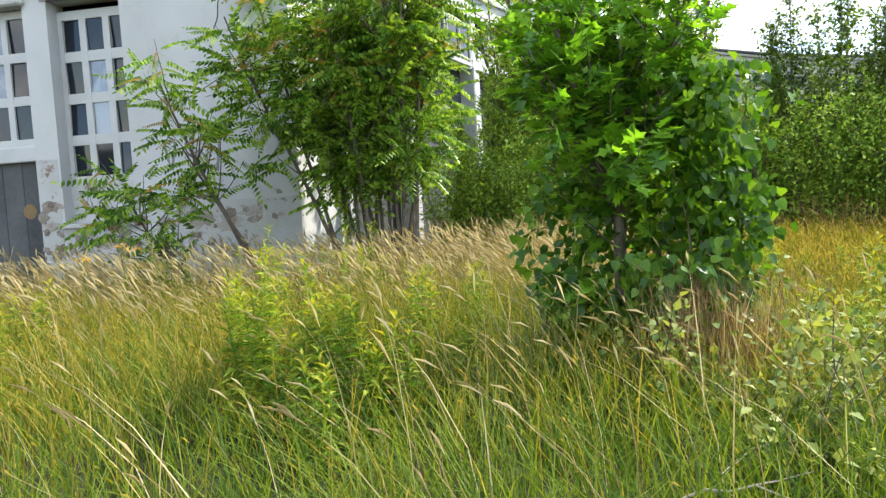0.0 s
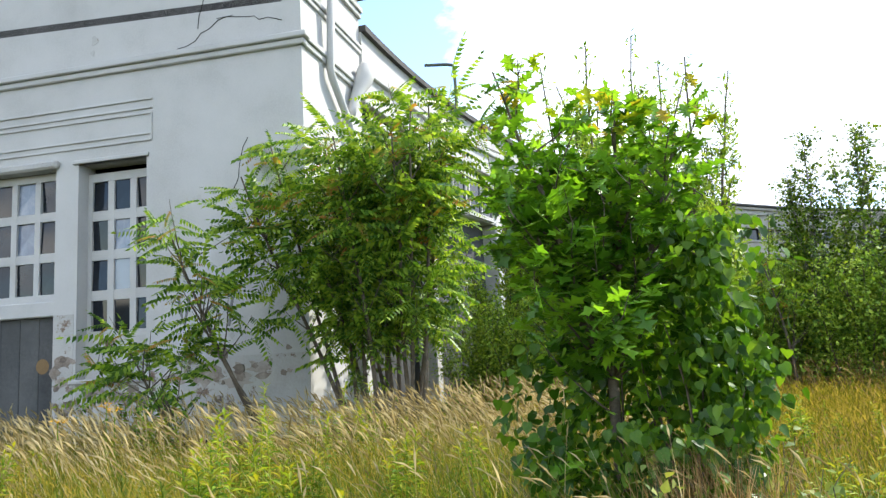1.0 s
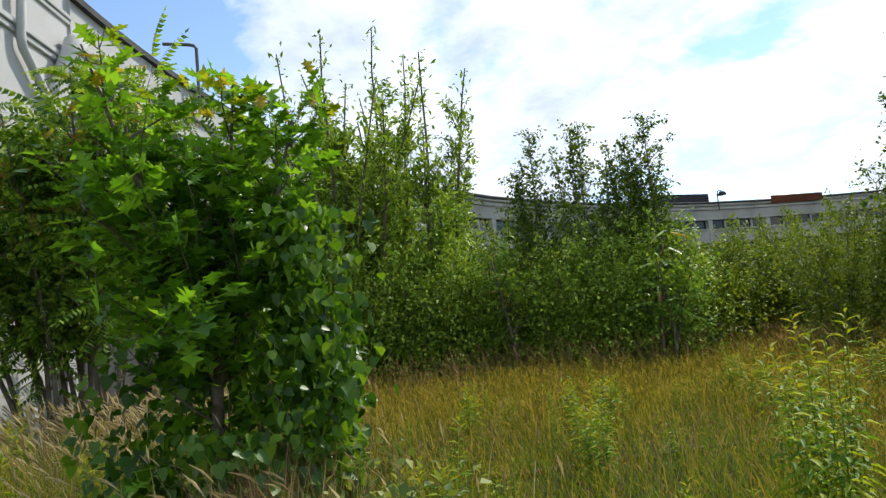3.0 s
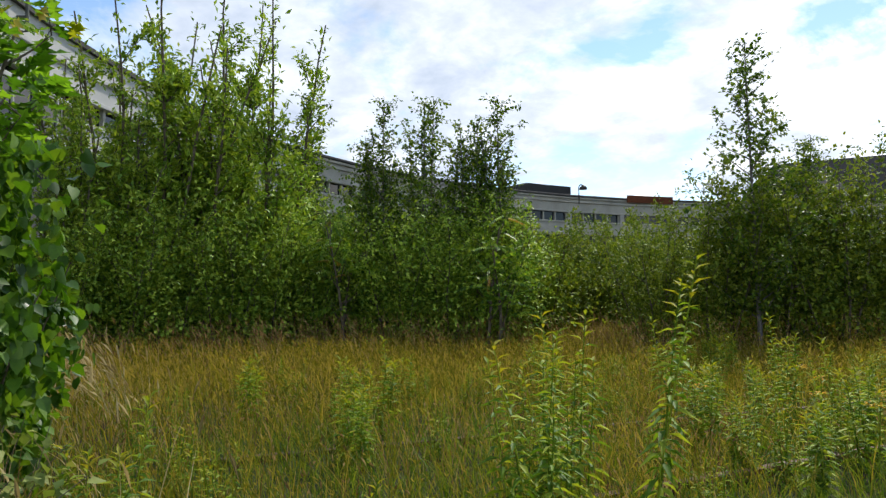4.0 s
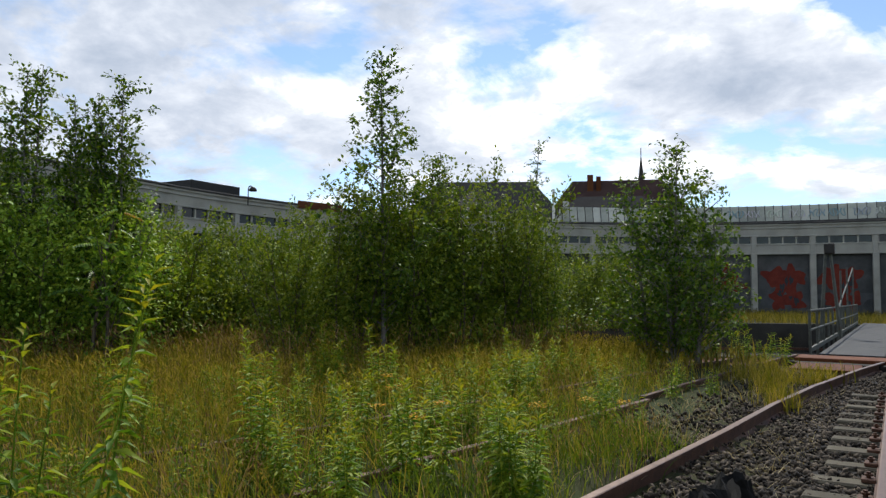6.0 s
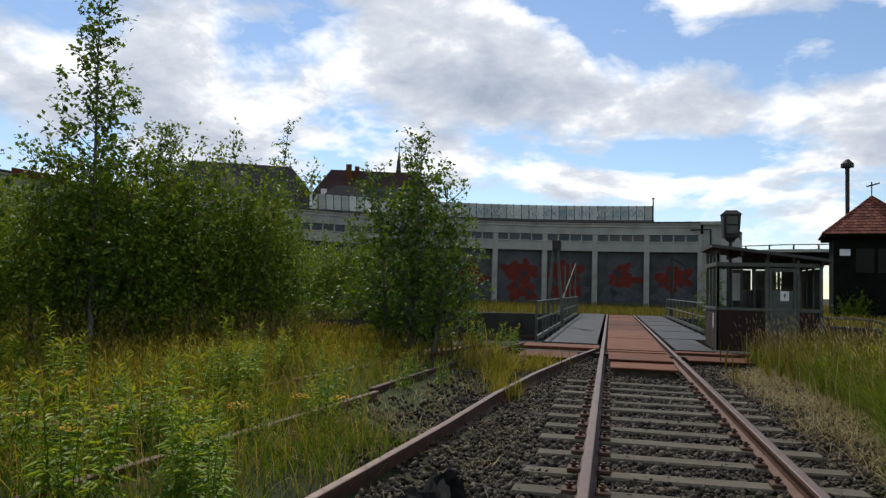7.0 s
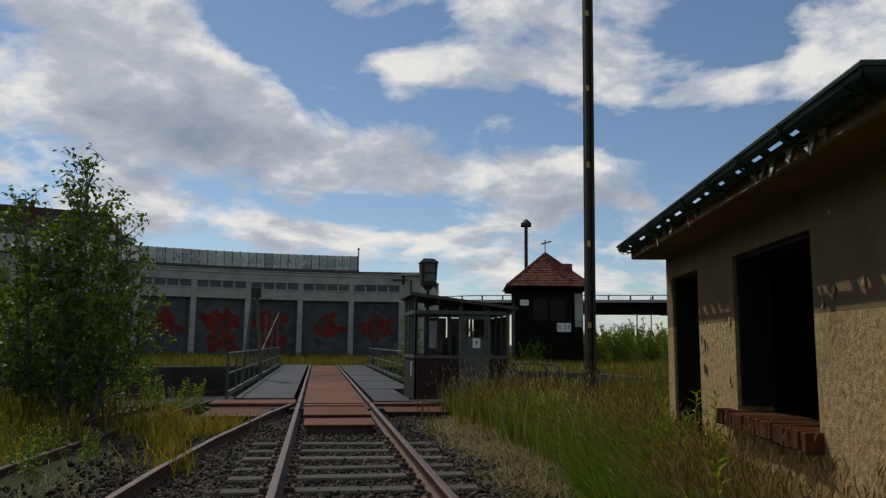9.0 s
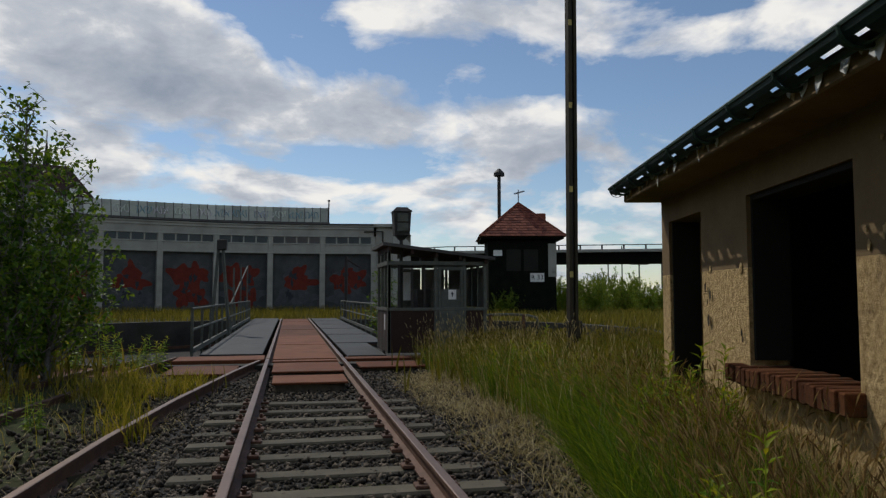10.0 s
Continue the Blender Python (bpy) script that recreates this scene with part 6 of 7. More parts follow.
# ---- oak with a cloak of round leaves ----
oak = thing("oak", "young red oak with glossy lobed leaves and pale tips", "tree", pose(-5.5, -4.1, float(ground_z(-5.5, -4.1))))
T_ = Tree(51)
g = T_.g
stem = T_.limb((0, 0, -0.1), (0.0, -0.02, 1), 1.15, 0.05, 0.05, 0, 5, 0.75)
fork = stem[-1]
ends = [((0.05, -0.34, 1.0), 2.25), ((0.0, 0.16, 1.0), 2.0), ((0.05, 0.46, 1.0), 1.75), ((-0.3, 0.2, 1), 1.6), ((-0.35, -0.2, 1), 1.6), ((0.1, -0.5, 1), 1.35)]
for d, ln in ends:
    s = T_.limb(fork, d, ln, 0.032, 0.07, 0.05, 10, 0.2)
    T_.dress(s, 10, 0.06, 0.45)
    for j in range(15):
        q = 0.06 + 0.9 * (j + g.uniform(0, 1)) / 15
        b = T_.limb(s[int(q * 10)], ring_dir(j * 2.4 + g.uniform(-0.5, 0.5), g.uniform(0.6, 1.15)), (0.95 - 0.6 * q) * g.uniform(0.5, 1.25), 0.011, 0.2, 0.3, 5)
        T_.dress(b, 24, 0.045, 0.3)
        for i in range(2):
            c = T_.limb(b[g.integers(2, 6)], ring_dir(g.uniform(0, 6.28), g.uniform(0.5, 1.4)), g.uniform(0.12, 0.3), 0.005, 0.2, 0.2, 3)
            T_.dress(c, 26, 0.03, 0.4)
for j in range(12):
    p = stem[g.integers(2, 6)]
    b = T_.limb(p, ring_dir(g.uniform(0, 6.28), g.uniform(0.9, 1.4)), g.uniform(0.4, 0.8), 0.01, 0.2, 0.3, 5)
    T_.dress(b, 34, 0.05)
T_.wood(oak, M["bark"], sides=8)
T_.leaves(oak, OAK, M["oak_leaf"], 0.185, 0.7, 0.75, 0.25, "crown", 0.35, pick=lambda s: (s[:, 2] < 2.95) | (np.arange(len(s)) % 3 > 0))
T_.leaves(oak, OAK, M["oak_tip"], 0.17, 0.68, 0.7, 0.1, "young_leaves", 0.2, pick=lambda s: (s[:, 2] > 2.75) & (np.arange(len(s)) % 3 == 0), label="pale yellow-green young leaves")
T_ = Tree(52)
vine = thing("climber", "dark round-leaved shrub smothering the oak's foot", "shrub", pose(-5.24, -4.04, float(ground_z(-5.4, -4.0))))
g = T_.g
n = 3800
a, z = g.uniform(0, 6.28, n), 1.3 * g.uniform(0.0, 1.0, n) ** 1.25
r = (0.60 + 0.26 * np.sin(np.clip(z / 1.3, 0, 1) * 2.7)) * np.sqrt(g.uniform(0.3, 1.0, n)) * (1 + 0.22 * np.sin(a * 3 + 1.0) + 0.15 * np.sin(a * 5 + z * 4))
px, py = r * np.cos(a) * 0.82, r * np.sin(a) * 0.88 + 0.08 * z
open_ = (z < 0.8) | (py > 0.12) | (px < -0.1)
T_.seats.append(np.stack([px, py, z + 0.05, np.cos(a), np.sin(a), -0.5 + 0 * a], 1)[open_])
n = 1000
z2 = g.uniform(0.9, 2.05, n)
T_.seats.append(np.stack([g.normal(0.1, 0.2, n), 0.42 + g.normal(0, 0.15, n), z2, g.normal(0, 1, n), 0.5 + g.normal(0, 1, n), -0.6 + 0 * z2], 1))
for k in range(16):
    T_.dress(T_.limb((g.normal(0, 0.15), g.normal(0.2, 0.15), 0), ring_dir(g.uniform(0.6, 2.6), g.uniform(0.05, 0.25)), g.uniform(0.8, 1.5), 0.016, 0.15, 0.2, 7), 20, 0.06)
T_.wood(vine, M["bark"], "stem")
T_.leaves(vine, HEART, M["vine_leaf"], 0.074, 0.92, 0.9, 0.5, "foliage", -0.6)

# ---- trees of heaven by the white corner ----


def heaven(seed, stems, label, frond=0.64, low=0.30):
    t = thing("tree_of_heaven", label, "tree", pose(0, 0, 0), "trees of heaven")
    T_ = Tree(seed)
    g = T_.g
    for x, y, d, ln, dense in stems:
        s = T_.limb((x, y, -0.1), d, ln, 0.04, 0.08, 0.25, 9, 0.3)
        for j in range(int(13 * dense)):
            q = low + (0.97 - low) * (j + g.uniform(0, 1)) / int(13 * dense)
            b = T_.limb(s[int(q * 9)], ring_dir(j * 2.4 + g.uniform(-0.5, 0.5), g.uniform(0.5, 1.1)), g.uniform(0.35, 1.1), 0.014, 0.15, 0.4, 5)
            T_.dress(b, 15 * dense, 0.03, 0.5)
        T_.dress(s[5:], 13 * dense, 0.04)
    T_.wood(t, M["bark"])
    T_.leaves(t, PINNATE, M["ail_leaf"], frond, 1.0, 1.0, 0.35, "crown", 0.5, pick=lambda s: np.arange(len(s)) % 7 > 0)
    T_.leaves(t, PINNATE, M["ail_tip"], frond * 0.7, 1.0, 0.9, 0.4, "young_leaves", 0.5, pick=lambda s: (np.arange(len(s)) % 7 == 0) & (s[:, 2] > 0.55 * s[:, 2].max()), label="yellow and reddish young fronds")
    return t


st = []
g = np.random.default_rng(61)
for k in range(1, 17):
    y = -1.6 + 2.2 * k / 16
    st.append((g.uniform(-0.5, 0.4), y * 0.5, (g.normal(0.05, 0.1), y * 0.10 + g.normal(0, 0.07), 1.0), g.uniform(3.5, 5.7) * (1 - 0.06 * abs(y)), 1.0))
o = heaven(62, st, "broad many-stemmed tree of heaven against the white wall", low=0.36)
o.matrix_basis = pose(-11.9, -5.1, 0.0)
o = heaven(63, [(0, 0, (0.05, -0.62, 0.9), 3.7, 0.7), (0.1, 0, (0.1, -0.45, 0.8), 2.7, 0.5)], "slender leaning tree of heaven beside the window", low=0.68)
o.matrix_basis = pose(-11.9, -6.9, 0.0)
o = heaven(64, [(0, 0, (0.05, -0.5, 0.8), 1.8, 0.8), (0.05, 0.1, (0.1, -0.4, 0.7), 1.2, 0.4)], "low tree of heaven sprouting under the window", low=0.66)
o.matrix_basis = pose(-11.6, -8.0, 0.0)
o = heaven(65, [(0, 0, (0.1, 0.1, 1), 2.8, 0.7), (0.2, 0.1, (0.1, 0.2, 1), 2.3, 0.5)], "tree of heaven sapling among the willow bushes", frond=0.55)
o.matrix_basis = pose(*from_eye(-52.0, 14.2), 0.0)
copy_thing(o, pose(*from_eye(-62.8, 14.3), 0.0, 0, 0, 130))

# ---- grass ----
EYES = np.array([(-0.6, -6.2), (-0.8, -5.0), (-0.8, -3.6), (-0.6, -2.2), (-0.45, -1.0), (-0.35, 0.0)])


far_line = [(-6.5, -2.5), (-5.61, 1.9), (-5.11, 4.32), (-4.6, 7.8), (-4.1, 11.2)]


def scatter(n, x0, x1, y0, y1, seed, weight=None, clear=1.3, bare=0.06):
    g = np.random.default_rng(seed)
    x, y = g.uniform(x0, x1, n), g.uniform(y0, y1, n)
    keep = np.hypot(x, y - YC) > R_PIT + 0.5
    d = np.min(np.hypot(x[:, None] - EYES[:, 0], y[:, None] - EYES[:, 1]), axis=1)
    keep &= d > clear
    # clear of the buildings, the trees' feet and the main track
    keep &= ~((np.abs(x) < 1.35) & (y > -6) & (y < 16))
    hx, hy = x - 2.90, y - 4.73
    a = radians(13.3)
    u, s = hx * math.cos(a) - hy * math.sin(a), hx * math.sin(a) + hy * math.cos(a)
    keep &= ~((u > -0.06) & (u < 3.6) & (s > -2.8) & (s < 2.15))
    a = radians(AZ_END)
    rx, ry = x, y - YC
    across = rx * math.cos(a) - ry * math.sin(a)
    keep &= ~((across > -0.1) & (np.hypot(rx, ry) > R_HOUSE - 0.1) & (across < 14))
    keep &= np.hypot(rx, ry) < 70
    keep &= ~((np.hypot(rx, ry) > R_HOUSE - 0.2) & (np.degrees(np.arctan2(rx, ry)) > -160) & (np.degrees(np.arctan2(rx, ry)) < 14))
    for line in (right_rail, left_rail, far_line):
        xs, ys = np.array(line).T
        off = x - np.interp(y, ys, xs)
        near = (off > -0.12) & (off < 0.55) & (y > 0.6) & (y < 9)
        keep &= ~near | (g.uniform(0, 1, n) < 0.42)
    # the trodden ballast of the side track and beside the right rail stays nearly bare
    side = (x > -3.95 + 0.06 * y) & (x < -1.3) & (y > 4.5) & (y < 15.2) | (x > 1.3) & (x < 2.05 + 0.1 * np.sin(y * 2.0) + 0.38 * np.exp(-((y - 7.3) / 2.3) ** 2)) & (y > 3) & (y < 15.2)
    keep &= ~side | (g.uniform(0, 1, n) < bare)
    if weight is not None:
        keep &= g.uniform(0, 1, n) < weight(x, y, d)
    return x[keep], y[keep], g


def patchy(x, y, s=1.0, ph=0.0):
    v = np.sin(x * 0.9 * s + 1.3 + ph) * np.cos(y * 0.8 * s - 0.4 + ph) + 0.6 * np.sin(x * 2.1 * s + y * 1.7 * s + ph) + 0.4 * np.cos(x * 3.7 * s - y * 4.1 * s)
    return np.clip(0.5 + 0.35 * v, 0, 1)


def blades(name, x, y, g, h, w, lean, wind, mat, label, category="grass", heads=None):
    """Bent blades, three segments each; heads: length and width of a seed plume at the tip."""
    n = len(x)
    if n == 0:
        return
    z = ground_z(x, y) - 0.03
    H = h * g.uniform(0.55, 1.15, n)
    a = g.uniform(0, 2 * np.pi, n)
    d = np.stack([np.cos(a), np.sin(a)], 1) * (lean * g.uniform(0.2, 1.3, n))[:, None] + np.array(wind)[None] * g.uniform(0.4, 1.4, n)[:, None]
    f = g.uniform(0, np.pi, n)
    side = np.stack([np.cos(f), np.sin(f), np.zeros(n)], 1) * (w * g.uniform(0.6, 1.3, n) / 2)[:, None]
    base = np.stack([x, y, z], 1)

    def at(q):
        return base + np.concatenate([d * (q ** 1.9)[:, None] * H[:, None], (H * q * (1 - 0.18 * q * np.linalg.norm(d, axis=1)))[:, None]], 1)

    one = np.ones(n)
    p1, p2, p3 = at(one * 0.4), at(one * 0.75), at(one)
    V = np.stack([base - side, base + side, p1 - side * 0.9, p1 + side * 0.9, p2 - side * 0.6, p2 + side * 0.6, p3], 1)
    o = (np.arange(n) * 7)[:, None]
    quads = np.concatenate([o + np.array([[0, 1, 3, 2]]), o + np.array([[2, 3, 5, 4]])])
    tris = o + np.array([[4, 5, 6]])
    V = V.reshape(-1, 3)
    if heads is not None:
        hl, hw = heads
        k = len(V)
        t = unit(p3 - p2)
        L = hl * g.uniform(0.6, 1.3, n)[:, None]
        s2 = unit(np.cross(t, g.normal(0, 1, (n, 3)))) * hw * 0.5
        s3 = np.cross(t, s2)
        q0, q1, q2 = p3 - t * L * 0.2, p3 + t * L * 0.3, p3 + t * L * 0.8 - np.array((0, 0, 1)) * L * 0.15
        HV = np.stack([q0, q1 + s2, q2, q1 - s2, q1 + s3, q1 - s3], 1)
        oo = (np.arange(n) * 6)[:, None] + k
        quads = np.concatenate([quads, oo + np.array([[0, 1, 2, 3]]), oo + np.array([[0, 4, 2, 5]])])
        V = np.concatenate([V, HV.reshape(-1, 3)])
    fast_mesh(name, V, [quads, tris], mat, "stuff", label, category)


W_ = (0.02, -0.22)


def w_track(x, y):
    """Fewer blades on the ballast between the main and the side track."""
    edge = np.where(y < 0.2, -1.65, -2.55 + 0.10 * np.clip(y, -5, 15))
    thin = np.where((y > 4.5) & (x > -4.0 + 0.08 * y), 0.10, 1.0)
    return thin * np.clip((edge - x) / 0.5, 0.0, 1) * np.where(y > 1.0, 1, np.clip(1.2 + 0 * y, 0, 1))


# the near meadow: green below, golden stalks, dry plumes towards the wall
x, y, g = scatter(150000, -10.5, -1.3, -10.5, 9, 101, lambda x, y, d: w_track(x, y) * np.clip(1.25 - d / 9.5, 0.12, 1) * (0.35 + 0.65 * patchy(x, y)))
blades("green_grass", x, y, g, 0.33 + 0.17 * np.clip((-y - 2.5) / 2, 0, 1), 0.007, 0.8, (0.0, -0.14), M["grass_green"], "tall fresh green meadow grass")
x, y, g = scatter(110000, -12.0, -1.5, -10.5, 13, 102, lambda x, y, d: w_track(x, y) * np.clip(1.3 - d / 12, 0.2, 1) * (0.10 + 0.90 * patchy(x, y, 0.8, 2.0) ** 1.5) * np.clip((d - 2.2) / 1.5, 0.12, 1))
blades("golden_grass", x, y, g, 0.40 + 0.16 * np.clip((-y - 2.5) / 2, 0, 1), 0.007, 0.45, (0.0, -0.16), M["grass_gold"], "golden yellow-green meadow grass going to seed", heads=(0.05, 0.008))
x, y, g = scatter(9000, -9.5, -2.4, -3.2, 9, 116, lambda x, y, d: w_track(x, y) * patchy(x, y, 1.3, 6.0) ** 1.5 * np.clip((d - 1.8) / 1.5, 0, 1))
blades("brown_grass", x, y, g, 0.40, 0.007, 0.4, (0.0, -0.1), M["grass_brown"], "thin rusty-brown grass among the golden meadow", heads=(0.06, 0.012))
x, y, g = scatter(7500, -11.8, -6.0, -11.5, -2.3, 103, lambda x, y, d: np.clip((-x - 6.2) / 1.6, 0, 1) * (0.25 + 0.75 * patchy(x, y, 1.2, 4.0)))
blades("dry_grass", x, y, g, 0.76, 0.005, 0.28, (0.0, -0.42), M["grass_dry"], "tall straw-coloured grass with nodding plumes", heads=(0.19, 0.019))
x, y, g = scatter(700, -6.0, -2.0, -10.5, -3.0, 104, lambda x, y, d: 0.35 + 0.65 * patchy(x, y, 1.0, 1.0), 1.7)
blades("dry_grass", x, y, g, 0.85, 0.006, 0.35, (0.02, -0.45), M["grass_dry"], "thin pale grass stalks with seed plumes", heads=(0.14, 0.011))
# towards the bushes: longer, browner
x, y, g = scatter(60000, -17, -4.5, -3.5, 15, 105, lambda x, y, d: np.clip((d - 5) / 4, 0, 1) * (0.2 + 0.8 * patchy(x, y, 0.7, 3.0)))
blades("golden_grass", x, y, g, 0.50, 0.011, 0.4, (0.0, -0.12), M["grass_gold"], "golden grass in front of the bushes", heads=(0.09, 0.016))
x, y, g = scatter(13000, -17, -6.0, -4, 14, 106, lambda x, y, d: np.clip((d - 8.5) / 3, 0, 1) * patchy(x, y, 0.9, 5.0))
blades("brown_grass", x, y, g, 0.78, 0.009, 0.3, (0.0, -0.2), M["grass_brown"], "reddish-brown dry grass at the foot of the bushes", heads=(0.14, 0.014))
# beyond, round the pit and up to the roundhouse
x, y, g = scatter(90000, -34, 34, 10, 68, 107, lambda x, y, d: np.clip(0.35 + 0.65 * patchy(x, y, 0.5, 1.0), 0, 1), 3)
blades("far_grass", x, y, g, 0.60, 0.035, 0.4, (0.0, -0.05), M["grass_olive"], "golden grass round the turntable pit")
x, y, g = scatter(60000, 8, 60, -5, 100, 108, lambda x, y, d: np.clip(0.4 + 0.6 * patchy(x, y, 0.4, 2.0), 0, 1), 3)
blades("far_grass", x, y, g, 0.65, 0.05, 0.4, (0.0, -0.05), M["grass_olive"], "golden grass behind the hut")
# behind, where the path comes from
x, y, g = scatter(30000, -16, 14, -24, -8, 114, lambda x, y, d: 0.3 + 0.7 * patchy(x, y, 0.7, 1.0))
blades("far_grass", x, y, g, 0.55, 0.022, 0.45, (0.0, -0.1), M["grass_gold"], "yellowing grass along the old track")
x, y, g = scatter(16000, 1.6, 12, -9, 2, 115, lambda x, y, d: 0.3 + 0.7 * patchy(x, y, 0.7, 2.0))
blades("far_grass", x, y, g, 0.55, 0.018, 0.45, (0.0, -0.1), M["grass_gold"], "yellowing grass beside the old track")
# by the hut and the cab
right_w = lambda x, y, d: np.clip((x - 2.15 - 0.15 * np.sin(y * 1.3)) / 0.7, 0, 1)
x, y, g = scatter(60000, 1.3, 8, 1.2, 19, 109, lambda x, y, d: right_w(x, y, d) * (0.35 + 0.65 * patchy(x, y, 1.1, 0.5)))
blades("green_grass", x, y, g, 0.62, 0.009, 0.8, (-0.05, -0.05), M["grass_green"], "long green grass in front of the hut")
x, y, g = scatter(46000, 1.5, 9, 1.2, 20, 110, lambda x, y, d: right_w(x, y, d) * (0.25 + 0.75 * patchy(x, y, 0.9, 3.5)))
blades("golden_grass", x, y, g, 0.70, 0.009, 0.45, (-0.08, -0.05), M["grass_olive"], "tall yellowing grass by the cab", heads=(0.10, 0.014))
x, y, g = scatter(13000, 1.6, 4.2, 1.6, 7.5, 111, lambda x, y, d: right_w(x, y, d) * np.clip((x - 1.9) / 0.8, 0, 1) * (0.2 + 0.8 * patchy(x, y, 1.5, 1.5)))
blades("brown_grass", x, y, g, 0.72, 0.007, 0.5, (-0.1, 0.0), M["grass_brown"], "reddish-brown feathery grass under the hut window", heads=(0.12, 0.009))
g = np.random.default_rng(33)
u, v = g.uniform(-0.9, -0.14, 1500), -2.8 + 2.7 * g.uniform(0, 1, 1500) ** 1.5
a = radians(-13.3)
blades("brown_grass", 2.90 + u * math.cos(a) - v * math.sin(a), 4.73 + u * math.sin(a) + v * math.cos(a), g, 0.84, 0.004, 0.38, (-0.05, 0.0), M["grass_brown"], "tall feathery brown grass against the hut sill", heads=(0.11, 0.009))
u, v = g.uniform(-1.1, -0.08, 9000), g.uniform(-3.0, 2.4, 9000)
blades("green_grass", 2.90 + u * math.cos(a) - v * math.sin(a), 4.73 + u * math.sin(a) + v * math.cos(a), g, 0.70, 0.008, 0.85, (-0.08, 0.0), M["grass_green"], "lush green grass along the foot of the hut")
# flattened straw beside the right rail
x, y, g = scatter(24000, 1.35, 3.0, 2.5, 13, 112, lambda x, y, d: np.clip(1.2 - np.abs(x - 2.0) / 0.6, 0, 1) * (0.25 + 0.75 * patchy(x, y, 1.6, 2.5)), bare=1.0)
blades("straw", x, y, g, 0.20, 0.008, 1.6, (0, 0), M["grass_dry"], "flattened dry straw beside the ballast")
x, y, g = scatter(22000, -3.4, -1.2, 0.5, 13.5, 113, lambda x, y, d: 0.5 * patchy(x, y, 2.2, 1.0) ** 2 + 0.0 * d, bare=1.0)
blades("straw", x, y, g, 0.16, 0.007, 1.5, (0, 0), M["grass_dry"], "dead straw between the rails")
tx, ty = np.array([(-2.35, 10.9), (-2.0, 11.4), (-2.5, 10.2), (-2.7, 11.8), (-1.75, 11.9), (-2.95, 10.6), (-2.0, 8.0), (-2.3, 9.4)]).T
g = np.random.default_rng(5)
x = np.repeat(tx, 150) + g.normal(0, 0.15, len(tx) * 150)
y = np.repeat(ty, 150) + g.normal(0, 0.22, len(tx) * 150)
blades("grass_tufts", x, y, g, 0.42, 0.012, 0.5, (0, -0.1), M["grass_gold"], "yellow-green grass tufts between the side rails")
# clumps and tall stalks that break the sward before the hut
g = np.random.default_rng(45)
cx, cy = g.uniform(2.42, 3.1, 46), g.uniform(2.6, 11.5, 46)
cx = np.minimum(cx, 2.75 + 0.24 * (cy - 4.73) + np.where(cy > 7, 1.0, -0.25))
x = np.repeat(cx, 110) + g.normal(0, 0.10, len(cx) * 110)
y = np.repeat(cy, 110) + g.normal(0, 0.12, len(cy) * 110)
k = np.repeat(np.arange(46) % 3, 110)
blades("grass_clumps", x[k > 0], y[k > 0], g, 0.74, 0.009, 0.75, (0, 0), M["grass_green"], "arching green grass clumps before the hut")
blades("grass_clumps", x[k == 0], y[k == 0], g, 0.66, 0.008, 0.6, (0, 0), M["grass_gold"], "yellowing grass clumps before the hut", heads=(0.08, 0.008))
x, y = g.uniform(2.1, 4.2, 900), g.uniform(5.5, 15.0, 900)
k = x < 2.55 + 0.24 * (y - 4.73) + np.where(y > 7, 1.2, -0.1)
blades("dry_grass", x[k], y[k], g, 0.95, 0.005, 0.25, (-0.05, -0.08), M["grass_dry"], "thin pale stalks standing over the green grass", heads=(0.12, 0.010))

# ---- goldenrod and other herbs ----


def herb(seed, H, n_st, tip="herb_tip", label="leafy goldenrod stems with fresh green leaves", leaf=0.155, droop=0.1):
    t = thing("goldenrod", label, "weed", pose(0, 0, 0), "goldenrod clumps")
    T_ = Tree(seed)
    g = T_.g
    P_, A_, U_, L_ = [], [], [], []
    Q_ = []
    for k in range(n_st):
        a = g.uniform(0, 6.28)
        r = 0.14 * math.sqrt(g.uniform(0, 1)) * (1 if n_st > 1 else 0)
        s = T_.limb((r * math.cos(a), r * math.sin(a), -0.05), ring_dir(a, g.uniform(0, 0.16)), H * g.uniform(0.65, 1.05), 0.005, 0.05, 0, 8, 0.5)
        m = int(44 * H)
        for j in range(m):
            q = 0.10 + 0.9 * j / m
            i = min(7, int(q * 8))
            p = s[i] + (s[i + 1] - s[i]) * (q * 8 - i)
            b = j * 2.4 + k
            P_.append(p)
            A_.append((math.cos(b), math.sin(b), 0.75 * (q - 0.35) - droop))
            U_.append((0, 0, 1))
            L_.append(leaf * (1.15 - 0.75 * q) * g.uniform(0.75, 1.2))
            Q_.append(q)
    T_.wood(t, M["herb_leaf"], "stem", 4)
    P_, A_, U_, L_, Q_ = map(np.array, (P_, A_, U_, L_, Q_))
    lo = Q_ < 0.86
    leaf_mesh("foliage", LANCE, P_[lo], A_[lo], U_[lo] + g.normal(0, 0.2, (lo.sum(), 3)), L_[lo], L_[lo] * 0.25, M["herb_leaf"], t)
    hi = ~lo
    leaf_mesh("tip", LANCE, P_[hi], A_[hi] + np.array((0, 0, 0.5)), U_[hi], L_[hi] * 1.2, L_[hi] * 0.3, M[tip], t, "pale yellow-green tips")
    return t


